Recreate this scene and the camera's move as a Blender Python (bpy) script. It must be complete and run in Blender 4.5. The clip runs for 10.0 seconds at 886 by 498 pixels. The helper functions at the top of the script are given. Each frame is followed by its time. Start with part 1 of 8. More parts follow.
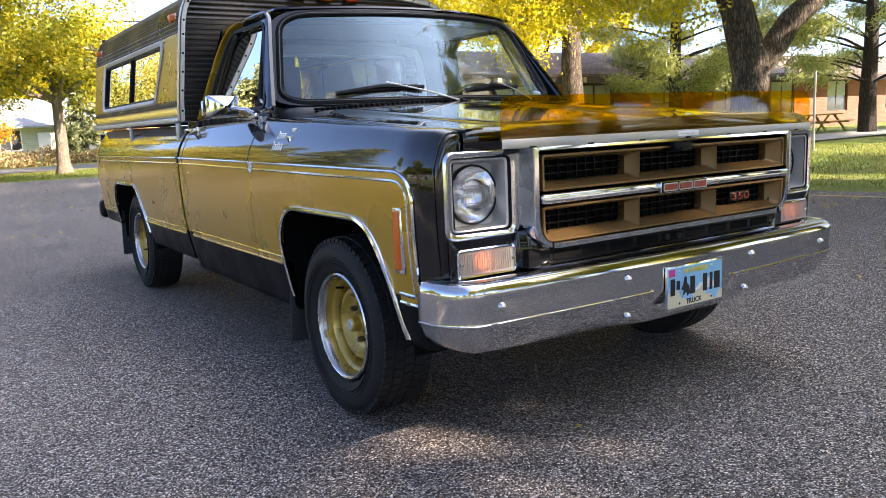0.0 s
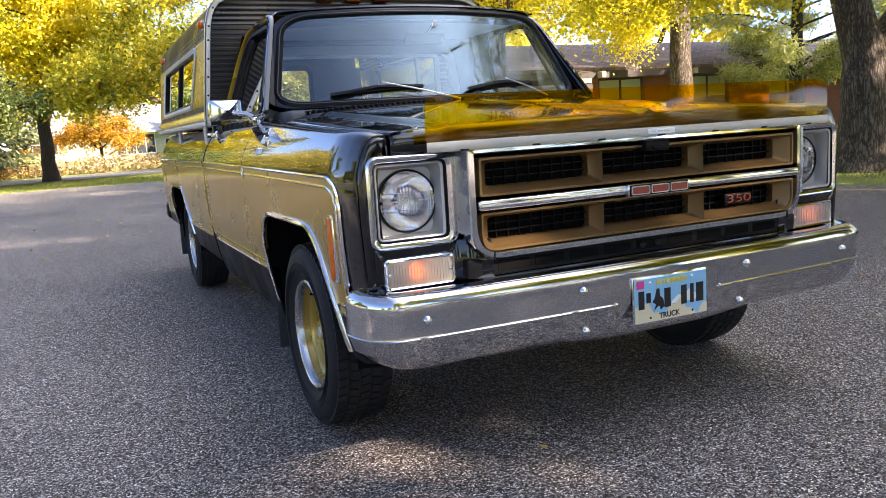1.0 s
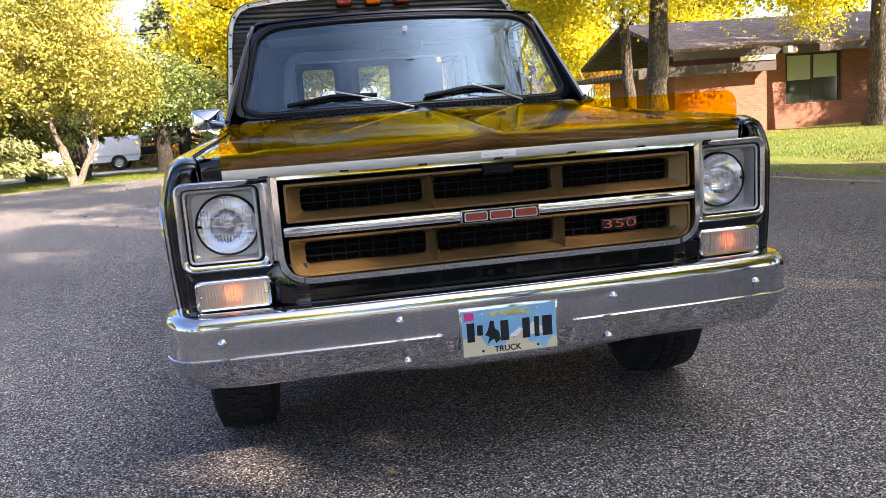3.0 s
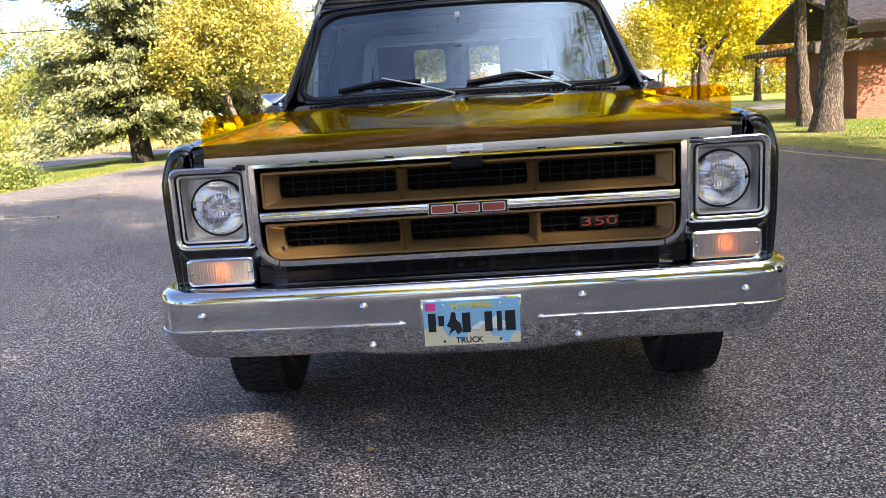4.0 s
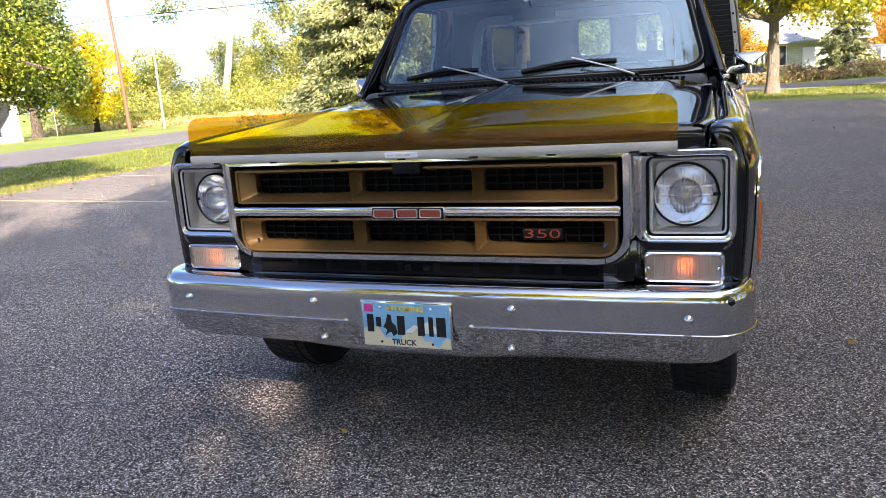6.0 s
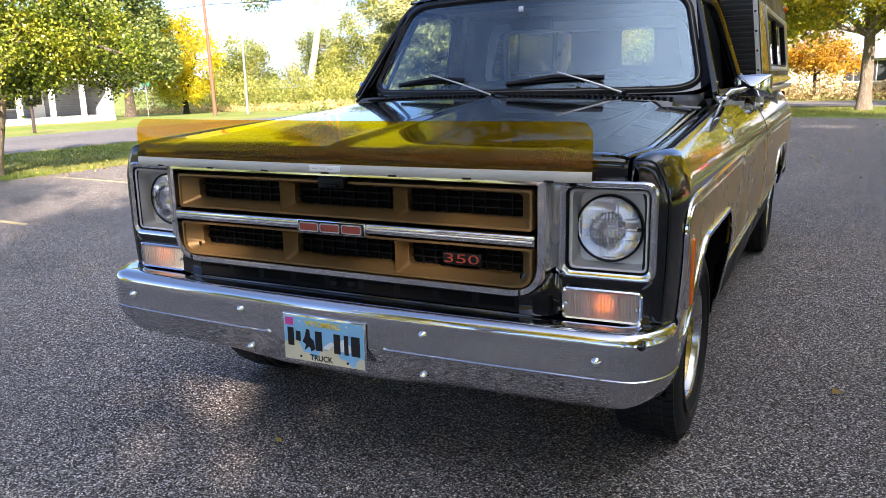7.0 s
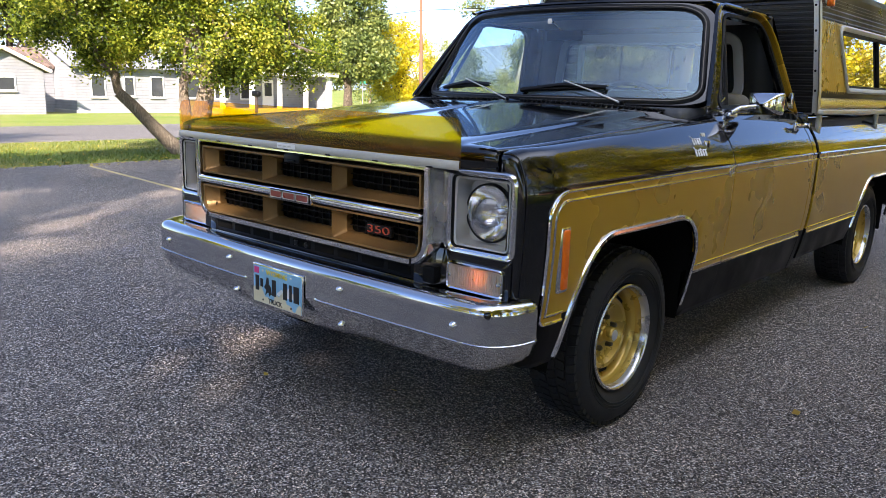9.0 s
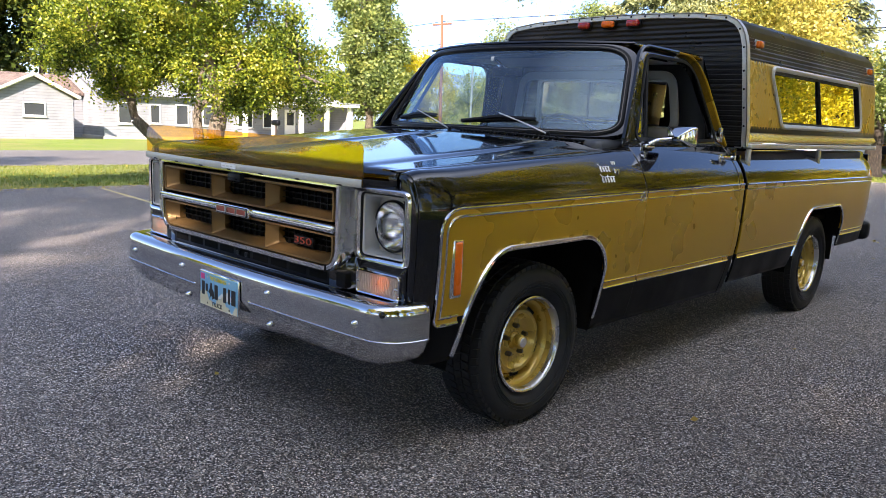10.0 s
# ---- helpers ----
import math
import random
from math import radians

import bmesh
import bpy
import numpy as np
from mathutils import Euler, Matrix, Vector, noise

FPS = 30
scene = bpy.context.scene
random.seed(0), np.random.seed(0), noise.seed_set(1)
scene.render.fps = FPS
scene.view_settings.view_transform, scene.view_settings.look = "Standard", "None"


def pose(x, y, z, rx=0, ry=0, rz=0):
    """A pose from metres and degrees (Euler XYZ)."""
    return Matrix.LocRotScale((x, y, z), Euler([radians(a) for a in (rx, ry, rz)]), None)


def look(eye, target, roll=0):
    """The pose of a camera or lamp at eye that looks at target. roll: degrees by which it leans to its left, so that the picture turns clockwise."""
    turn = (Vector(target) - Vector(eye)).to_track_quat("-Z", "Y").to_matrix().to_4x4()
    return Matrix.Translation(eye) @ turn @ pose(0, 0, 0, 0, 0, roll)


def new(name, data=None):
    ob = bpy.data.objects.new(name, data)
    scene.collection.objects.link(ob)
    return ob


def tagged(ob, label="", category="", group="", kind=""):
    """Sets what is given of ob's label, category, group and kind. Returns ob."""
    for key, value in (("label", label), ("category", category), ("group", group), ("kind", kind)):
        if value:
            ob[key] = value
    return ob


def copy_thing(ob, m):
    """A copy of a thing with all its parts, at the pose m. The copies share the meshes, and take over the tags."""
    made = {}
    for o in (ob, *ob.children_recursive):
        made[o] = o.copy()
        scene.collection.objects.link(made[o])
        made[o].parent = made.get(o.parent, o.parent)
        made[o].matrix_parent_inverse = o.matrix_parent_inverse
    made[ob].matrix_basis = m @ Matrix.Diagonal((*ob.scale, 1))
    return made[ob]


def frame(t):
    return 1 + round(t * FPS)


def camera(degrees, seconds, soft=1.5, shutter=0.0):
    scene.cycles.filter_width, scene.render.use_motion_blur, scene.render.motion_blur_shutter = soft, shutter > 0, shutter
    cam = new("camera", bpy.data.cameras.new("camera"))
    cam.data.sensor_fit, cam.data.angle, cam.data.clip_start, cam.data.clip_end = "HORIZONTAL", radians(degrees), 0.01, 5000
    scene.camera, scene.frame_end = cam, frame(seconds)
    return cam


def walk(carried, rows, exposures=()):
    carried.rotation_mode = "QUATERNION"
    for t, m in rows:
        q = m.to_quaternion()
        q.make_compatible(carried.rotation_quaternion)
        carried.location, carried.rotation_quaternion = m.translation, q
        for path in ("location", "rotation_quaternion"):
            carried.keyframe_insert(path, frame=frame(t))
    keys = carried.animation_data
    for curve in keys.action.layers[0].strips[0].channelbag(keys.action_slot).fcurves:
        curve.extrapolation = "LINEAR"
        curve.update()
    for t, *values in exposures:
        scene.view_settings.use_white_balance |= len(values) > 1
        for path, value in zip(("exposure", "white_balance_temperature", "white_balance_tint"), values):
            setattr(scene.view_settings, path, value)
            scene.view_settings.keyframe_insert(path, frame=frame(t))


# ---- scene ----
cam = camera(59.6, 10.0, 0.85)
PATH = [
    (0, (-2.255, -2.676, 1.127), (-1.160, -1.034, 0.804), -2.7),
    (0.5, (-1.957, -2.782, 1.111), (-1.045, -1.031, 0.795), -3.5),
    (1, (-1.700, -2.839, 1.113), (-0.868, -1.048, 0.798), -3.9),
    (1.5, (-1.401, -2.881, 1.122), (-0.687, -1.038, 0.810), -4.4),
    (2, (-1.134, -2.973, 1.132), (-0.525, -1.092, 0.829), -5),
    (2.5, (-0.851, -3.105, 1.148), (-0.442, -1.171, 0.839), -6),
    (2.7, (-0.753, -3.130, 1.155), (-0.358, -1.196, 0.837), -5.3),
    (3.8, (-0.107, -3.217, 1.185), (-0.056, -1.250, 0.829), -3.7),
    (4, (0.017, -3.243, 1.183), (-0.056, -1.278, 0.817), -4),
    (4.5, (0.263, -3.209, 1.181), (0.053, -1.261, 0.779), -3.2),
    (5, (0.509, -3.123, 1.196), (0.181, -1.199, 0.761), -3.4),
    (5.5, (0.728, -3.095, 1.218), (0.242, -1.204, 0.785), -3.8),
    (5.7, (0.838, -3.093, 1.239), (0.235, -1.235, 0.812), -4.3),
    (7, (1.387, -2.791, 1.297), (0.501, -1.049, 0.874), -1.5),
    (7.5, (1.629, -2.729, 1.308), (0.597, -1.069, 0.884), 1.1),
    (8, (1.851, -2.731, 1.278), (0.781, -1.096, 0.850), 1.9),
    (8.5, (2.100, -2.710, 1.275), (0.915, -1.158, 0.845), 1.8),
    (9, (2.359, -2.606, 1.267), (1.052, -1.147, 0.864), 1.5),
    (9.5, (2.599, -2.561, 1.266), (1.252, -1.124, 0.919), 1.9),
    (10, (2.889, -2.579, 1.270), (1.529, -1.149, 0.944), 2.4),
]
walk(cam, [(t, look(eye, target, roll)) for t, eye, target, roll in PATH], exposures=[(0.0, 2.54, 7350, 20), (4.5, 2.46, 7200, 21), (7.0, 2.30, 7100, 19), (10.0, 2.21, 7000, 18)])

# ---- world, sun and exposure ----
SUN_AZ, SUN_EL = 142.0, 30.0          # azimuth from +y towards +x, and elevation
world = bpy.data.worlds.new("world")
scene.world = world
world.use_nodes = True
wn = world.node_tree.nodes
wl = world.node_tree.links
wn.clear()
sky = wn.new("ShaderNodeTexSky")
sky.sky_type = "NISHITA"
sky.sun_disc = False
sky.sun_elevation = radians(SUN_EL)
sky.sun_rotation = radians(SUN_AZ)
sky.altitude = 1400
sky.dust_density = 0.1
sky.air_density = 0.65
sky.ozone_density = 3.5
# thin broken cloud over the blue
tc = wn.new("ShaderNodeTexCoord")
mp = wn.new("ShaderNodeMapping")
mp.inputs["Scale"].default_value = (1.0, 1.0, 3.2)
cn = wn.new("ShaderNodeTexNoise")
cn.inputs["Scale"].default_value = 2.3
cn.inputs["Detail"].default_value = 7.0
cn.inputs["Roughness"].default_value = 0.55
cr = wn.new("ShaderNodeValToRGB")
cr.color_ramp.elements[0].position, cr.color_ramp.elements[1].position = 0.44, 0.70
cm = wn.new("ShaderNodeMix")
cm.data_type = "RGBA"
cm.inputs[7].default_value = (2.5, 2.65, 2.9, 1)
wb = wn.new("ShaderNodeBackground")
wb.inputs["Strength"].default_value = 0.09
wo = wn.new("ShaderNodeOutputWorld")
wl.new(tc.outputs["Generated"], mp.inputs["Vector"])
wl.new(mp.outputs["Vector"], cn.inputs["Vector"])
wl.new(cn.outputs["Fac"], cr.inputs["Fac"])
# cloud only low over the horizon
sepw = wn.new("ShaderNodeSeparateXYZ")
wl.new(tc.outputs["Generated"], sepw.inputs[0])
low = wn.new("ShaderNodeMapRange")
low.interpolation_type = "SMOOTHSTEP"
low.inputs[1].default_value, low.inputs[2].default_value, low.inputs[3].default_value, low.inputs[4].default_value = 0.08, 0.21, 1.0, 0.0
wl.new(sepw.outputs[2], low.inputs[0])
mulw = wn.new("ShaderNodeMath")
mulw.operation = "MULTIPLY"
wl.new(cr.outputs["Color"], mulw.inputs[0])
wl.new(low.outputs[0], mulw.inputs[1])
wl.new(mulw.outputs[0], cm.inputs[0])
# thin high cloud veil overhead, out of view: added for fill light and windscreen reflections
high = wn.new("ShaderNodeMapRange")
high.interpolation_type = "SMOOTHSTEP"
high.inputs[1].default_value, high.inputs[2].default_value, high.inputs[3].default_value, high.inputs[4].default_value = 0.42, 0.80, 0.0, 1.0
wl.new(sepw.outputs[2], high.inputs[0])
vn = wn.new("ShaderNodeTexNoise")
vn.inputs["Scale"].default_value, vn.inputs["Detail"].default_value = 1.4, 6.0
wl.new(tc.outputs["Generated"], vn.inputs["Vector"])
vr = wn.new("ShaderNodeMapRange")
vr.inputs[1].default_value, vr.inputs[2].default_value, vr.inputs[3].default_value, vr.inputs[4].default_value = 0.35, 0.65, 0.45, 0.95
wl.new(vn.outputs["Fac"], vr.inputs[0])
vm = wn.new("ShaderNodeMath")
vm.operation = "MULTIPLY"
wl.new(high.outputs[0], vm.inputs[0])
wl.new(vr.outputs[0], vm.inputs[1])
side = wn.new("ShaderNodeVectorMath")
side.operation = "DOT_PRODUCT"
side.inputs[1].default_value = (0.9, -0.25, 0.0)
wl.new(tc.outputs["Generated"], side.inputs[0])
sm = wn.new("ShaderNodeMapRange")
sm.inputs[1].default_value, sm.inputs[2].default_value, sm.inputs[3].default_value, sm.inputs[4].default_value = -0.22, 0.32, 0.04, 1.0
wl.new(side.outputs["Value"], sm.inputs[0])
vs_ = wn.new("ShaderNodeMath")
vs_.operation = "MULTIPLY"
wl.new(vm.outputs[0], vs_.inputs[0])
wl.new(sm.outputs[0], vs_.inputs[1])
veil = wn.new("ShaderNodeMix")
veil.data_type = "RGBA"
veil.inputs[7].default_value = (10.4, 12.2, 15.0, 1)
wl.new(vs_.outputs[0], veil.inputs[0])
wl.new(sky.outputs["Color"], cm.inputs[6])
wl.new(cm.outputs[2], veil.inputs[6])
wl.new(veil.outputs[2], wb.inputs["Color"])
wl.new(wb.outputs["Background"], wo.inputs["Surface"])

sun = new("sun", bpy.data.lights.new("sun", "SUN"))
sun.data.energy, sun.data.angle, sun.data.color = 3.8, radians(0.55), (1.0, 0.93, 0.82)
sd = Vector((math.sin(radians(SUN_AZ)) * math.cos(radians(SUN_EL)), math.cos(radians(SUN_AZ)) * math.cos(radians(SUN_EL)), math.sin(radians(SUN_EL))))
sun.matrix_world = look(sd * 60, (0, 0, 0))


# ---- materials ----
def node_mat(name):
    m = bpy.data.materials.new(name)
    m.use_nodes = True
    nt = m.node_tree
    nt.nodes.clear()
    out = nt.nodes.new("ShaderNodeOutputMaterial")
    return m, nt.nodes, nt.links, out


def rgba(c):
    return (c[0], c[1], c[2], 1)


def noise_node(n, l, scale, detail=4.0, rough=0.55, coord="Object", vec=None):
    t = n.new("ShaderNodeTexNoise")
    t.inputs["Scale"].default_value, t.inputs["Detail"].default_value, t.inputs["Roughness"].default_value = scale, detail, rough
    if vec is None:
        c = n.new("ShaderNodeTexCoord")
        vec = c.outputs[coord]
    l.new(vec, t.inputs["Vector"])
    return t


def ramp(n, l, src, stops):
    r = n.new("ShaderNodeValToRGB")
    e = r.color_ramp.elements
    e[0].position, e[0].color = stops[0][0], rgba(stops[0][1])
    e[1].position, e[1].color = stops[-1][0], rgba(stops[-1][1])
    for p, c in stops[1:-1]:
        x = e.new(p)
        x.color = rgba(c)
    l.new(src, r.inputs["Fac"])
    return r


def surface(name, col, rough=0.5, metal=0.0, vary=0.12, grain=30.0, broad=1.5, bump=0.0, bump_scale=60.0, coat=0.0, coat_rough=0.03, rough_vary=0.08, spec=0.5, dist=0.01, coat_ior=1.5):
    """A plain material with variation at two scales in colour and roughness, and fine relief."""
    m, n, l, out = node_mat(name)
    b = n.new("ShaderNodeBsdfPrincipled")
    fine = noise_node(n, l, grain, 5)
    wide = noise_node(n, l, broad, 3)
    add = n.new("ShaderNodeMath")
    add.operation = "ADD"
    l.new(fine.outputs["Fac"], add.inputs[0])
    l.new(wide.outputs["Fac"], add.inputs[1])
    lo = [c * (1 - vary) for c in col]
    hi = [min(1, c * (1 + vary)) for c in col]
    r = ramp(n, l, add.outputs[0], [(0.0, lo), (1.0, hi)])
    half = n.new("ShaderNodeMath")
    half.operation = "MULTIPLY"
    half.inputs[1].default_value = 0.5
    l.new(add.outputs[0], half.inputs[0])
    l.new(half.outputs[0], r.inputs["Fac"])
    l.new(r.outputs["Color"], b.inputs["Base Color"])
    mr = n.new("ShaderNodeMapRange")
    mr.inputs[1].default_value, mr.inputs[2].default_value = 0.3, 0.7
    mr.inputs[3].default_value, mr.inputs[4].default_value = max(0.0, rough - rough_vary), min(1, rough + rough_vary)
    l.new(wide.outputs["Fac"], mr.inputs[0])
    l.new(mr.outputs[0], b.inputs["Roughness"])
    b.inputs["Metallic"].default_value = metal
    b.inputs["Specular IOR Level"].default_value = spec
    b.inputs["Coat Weight"].default_value, b.inputs["Coat Roughness"].default_value, b.inputs["Coat IOR"].default_value = coat, coat_rough, coat_ior
    if bump:
        t = noise_node(n, l, bump_scale, 6, 0.6)
        bp = n.new("ShaderNodeBump")
        bp.inputs["Strength"].default_value, bp.inputs["Distance"].default_value = bump, dist
        l.new(t.outputs["Fac"], bp.inputs["Height"])
        l.new(bp.outputs["Normal"], b.inputs["Normal"])
    l.new(b.outputs[0], out.inputs["Surface"])
    return m


def clear_pane(name, tint, gloss=(0.9, 0.9, 0.9), ior=1.5, rough=0.0):
    """Thin glass or acrylic: tinted see-through with mirror gloss by Fresnel."""
    m, n, l, out = node_mat(name)
    tr = n.new("ShaderNodeBsdfTransparent")
    tr.inputs["Color"].default_value = rgba(tint)
    gl = n.new("ShaderNodeBsdfGlossy")
    gl.inputs["Color"].default_value = rgba(gloss)
    gl.inputs["Roughness"].default_value = rough
    fr = n.new("ShaderNodeFresnel")
    fr.inputs["IOR"].default_value = ior
    mx = n.new("ShaderNodeMixShader")
    l.new(fr.outputs[0], mx.inputs[0])
    l.new(tr.outputs[0], mx.inputs[1])
    l.new(gl.outputs[0], mx.inputs[2])
    l.new(mx.outputs[0], out.inputs["Surface"])
    return m


def dust_haze_pane(name, tint, gloss, ior, dust_haze):
    """Windscreen glass: tinted, mirror gloss by Fresnel, with a thin scattering film: dust plus painted-in sky haze."""
    m, n, l, out = node_mat(name)
    tr = n.new("ShaderNodeBsdfTransparent")
    tr.inputs["Color"].default_value = rgba(tint)
    gl = n.new("ShaderNodeBsdfGlossy")
    gl.inputs["Color"].default_value = rgba(gloss)
    gl.inputs["Roughness"].default_value = 0.0
    df = n.new("ShaderNodeBsdfDiffuse")
    df.inputs["Color"].default_value = (0.62, 0.66, 0.68, 1)
    fr = n.new("ShaderNodeFresnel")
    fr.inputs["IOR"].default_value = ior
    film = noise_node(n, l, 3.0, 5)
    mr = n.new("ShaderNodeMapRange")
    mr.inputs[1].default_value, mr.inputs[2].default_value, mr.inputs[3].default_value, mr.inputs[4].default_value = 0.3, 0.7, dust_haze * 0.6, dust_haze * 1.4
    l.new(film.outputs["Fac"], mr.inputs[0])
    m1, m2 = n.new("ShaderNodeMixShader"), n.new("ShaderNodeMixShader")
    l.new(mr.outputs[0], m1.inputs[0])
    l.new(tr.outputs[0], m1.inputs[1])
    l.new(df.outputs[0], m1.inputs[2])
    l.new(fr.outputs[0], m2.inputs[0])
    l.new(m1.outputs[0], m2.inputs[1])
    l.new(gl.outputs[0], m2.inputs[2])
    l.new(m2.outputs[0], out.inputs["Surface"])
    return m


def frosted(name, tint, see=0.5, scatter=None, ior=1.5):
    """Cloudy plastic: part see-through, part scattering, with a glossy face."""
    m, n, l, out = node_mat(name)
    tr = n.new("ShaderNodeBsdfTransparent")
    tr.inputs["Color"].default_value = rgba(tint)
    d = n.new("ShaderNodeBsdfDiffuse")
    d.inputs["Color"].default_value = rgba(scatter or tint)
    t = n.new("ShaderNodeBsdfTranslucent")
    t.inputs["Color"].default_value = rgba(scatter or tint)
    gl = n.new("ShaderNodeBsdfGlossy")
    gl.inputs["Roughness"].default_value = 0.04
    fr = n.new("ShaderNodeFresnel")
    fr.inputs["IOR"].default_value = ior
    m1, m2, m3 = (n.new("ShaderNodeMixShader") for _ in range(3))
    m1.inputs[0].default_value = 0.5
    wide = noise_node(n, l, 6.0, 4)
    mr = n.new("ShaderNodeMapRange")
    mr.inputs[3].default_value, mr.inputs[4].default_value = min(1, 1 - see - 0.06), min(1, 1 - see + 0.06)
    l.new(wide.outputs["Fac"], mr.inputs[0])
    l.new(mr.outputs[0], m2.inputs[0])
    l.new(d.outputs[0], m1.inputs[1])
    l.new(t.outputs[0], m1.inputs[2])
    l.new(tr.outputs[0], m2.inputs[1])
    l.new(m1.outputs[0], m2.inputs[2])
    l.new(fr.outputs[0], m3.inputs[0])
    l.new(m2.outputs[0], m3.inputs[1])
    l.new(gl.outputs[0], m3.inputs[2])
    l.new(m3.outputs[0], out.inputs["Surface"])
    return m


def lens_glass(name, ior=1.45, rough=0.0):
    """Pressed lamp glass that bends what lies behind it."""
    m, n, l, out = node_mat(name)
    g = n.new("ShaderNodeBsdfGlass")
    g.inputs["IOR"].default_value = ior
    w = noise_node(n, l, 30.0, 3)
    mr = n.new("ShaderNodeMapRange")
    mr.inputs[3].default_value, mr.inputs[4].default_value = rough, rough + 0.02
    l.new(w.outputs["Fac"], mr.inputs[0])
    l.new(mr.outputs[0], g.inputs["Roughness"])
    l.new(g.outputs[0], out.inputs["Surface"])
    return m


def leaves(name, stops, trans=0.45, broad=0.5):
    """Leaf colours spread leaf by leaf and in broad drifts, letting light through."""
    m, n, l, out = node_mat(name)
    g = n.new("ShaderNodeNewGeometry")
    w = noise_node(n, l, broad, 3)
    mr = n.new("ShaderNodeMapRange")
    mr.inputs[1].default_value, mr.inputs[2].default_value, mr.inputs[3].default_value, mr.inputs[4].default_value = 0.3, 0.7, -0.35, 0.35
    l.new(w.outputs["Fac"], mr.inputs[0])
    mixr = n.new("ShaderNodeMath")
    mixr.operation = "MULTIPLY_ADD"
    mixr.inputs[1].default_value, mixr.inputs[2].default_value = 0.7, 0.15
    l.new(g.outputs["Random Per Island"], mixr.inputs[0])
    add = n.new("ShaderNodeMath")
    add.operation = "ADD"
    add.use_clamp = True
    l.new(mixr.outputs[0], add.inputs[0])
    l.new(mr.outputs[0], add.inputs[1])
    r = ramp(n, l, add.outputs[0], stops)
    d = n.new("ShaderNodeBsdfDiffuse")
    t = n.new("ShaderNodeBsdfTranslucent")
    gl = n.new("ShaderNodeBsdfGlossy")
    gl.inputs["Roughness"].default_value = 0.45
    gl.inputs["Color"].default_value = (0.5, 0.5, 0.5, 1)
    l.new(r.outputs["Color"], d.inputs["Color"])
    l.new(r.outputs["Color"], t.inputs["Color"])
    mx = n.new("ShaderNodeMixShader")
    mx.inputs[0].default_value = trans
    l.new(d.outputs[0], mx.inputs[1])
    l.new(t.outputs[0], mx.inputs[2])
    m2 = n.new("ShaderNodeMixShader")
    m2.inputs[0].default_value = 0.06
    l.new(mx.outputs[0], m2.inputs[1])
    l.new(gl.outputs[0], m2.inputs[2])
    l.new(m2.outputs[0], out.inputs["Surface"])
    return m


def chip_asphalt(name, dark, mid, light, scale=95.0, patch=0.35):
    """Worn asphalt: pale stone chips in dark binder, broad stains and fine relief."""
    m, n, l, out = node_mat(name)
    c = n.new("ShaderNodeTexCoord")
    b = n.new("ShaderNodeBsdfPrincipled")
    v = n.new("ShaderNodeTexVoronoi")
    v.inputs["Scale"].default_value = scale
    l.new(c.outputs["Object"], v.inputs["Vector"])
    sep = n.new("ShaderNodeSeparateColor")
    l.new(v.outputs["Color"], sep.inputs[0])
    chips = ramp(n, l, sep.outputs[0], [(0.0, dark), (0.30, [x * 0.5 for x in mid]), (0.60, [x * 1.55 for x in mid]), (0.85, [x * 0.40 for x in light]), (0.96, [x * 0.80 for x in light]), (1.0, [x * 1.15 for x in light])])
    hue = ramp(n, l, sep.outputs[1], [(0.0, (1.10, 0.98, 0.88)), (0.5, (1.0, 1.0, 1.0)), (1.0, (0.93, 0.99, 1.10))])
    fine = noise_node(n, l, 420, 3, 0.7, vec=c.outputs["Object"])
    wide = noise_node(n, l, patch, 6, 0.6, vec=c.outputs["Object"])
    wr = ramp(n, l, wide.outputs["Fac"], [(0.3, (0.72, 0.72, 0.74)), (0.7, (1.18, 1.16, 1.12))])
    fr = ramp(n, l, fine.outputs["Fac"], [(0.3, (0.6, 0.6, 0.6)), (0.7, (1.3, 1.3, 1.3))])
    m1 = n.new("ShaderNodeMix")
    m1.data_type, m1.blend_type = "RGBA", "MULTIPLY"
    m1.inputs[0].default_value = 1
    l.new(chips.outputs["Color"], m1.inputs[6])
    l.new(wr.outputs["Color"], m1.inputs[7])
    m2 = n.new("ShaderNodeMix")
    m2.data_type, m2.blend_type = "RGBA", "MULTIPLY"
    m2.inputs[0].default_value = 1
    l.new(m1.outputs[2], m2.inputs[6])
    l.new(fr.outputs["Color"], m2.inputs[7])
    m3 = n.new("ShaderNodeMix")
    m3.data_type, m3.blend_type = "RGBA", "MULTIPLY"
    m3.inputs[0].default_value = 1
    l.new(m2.outputs[2], m3.inputs[6])
    l.new(hue.outputs["Color"], m3.inputs[7])
    l.new(m3.outputs[2], b.inputs["Base Color"])
    b.inputs["Roughness"].default_value = 0.78
    b.inputs["Specular IOR Level"].default_value = 0.35
    bp = n.new("ShaderNodeBump")
    bp.inputs["Strength"].default_value, bp.inputs["Distance"].default_value = 0.8, 0.006
    inv = n.new("ShaderNodeMath")
    inv.operation = "SUBTRACT"
    inv.inputs[0].default_value = 1.0
    l.new(v.outputs["Distance"], inv.inputs[1])
    l.new(inv.outputs[0], bp.inputs["Height"])
    l.new(bp.outputs["Normal"], b.inputs["Normal"])
    l.new(b.outputs[0], out.inputs["Surface"])
    return m


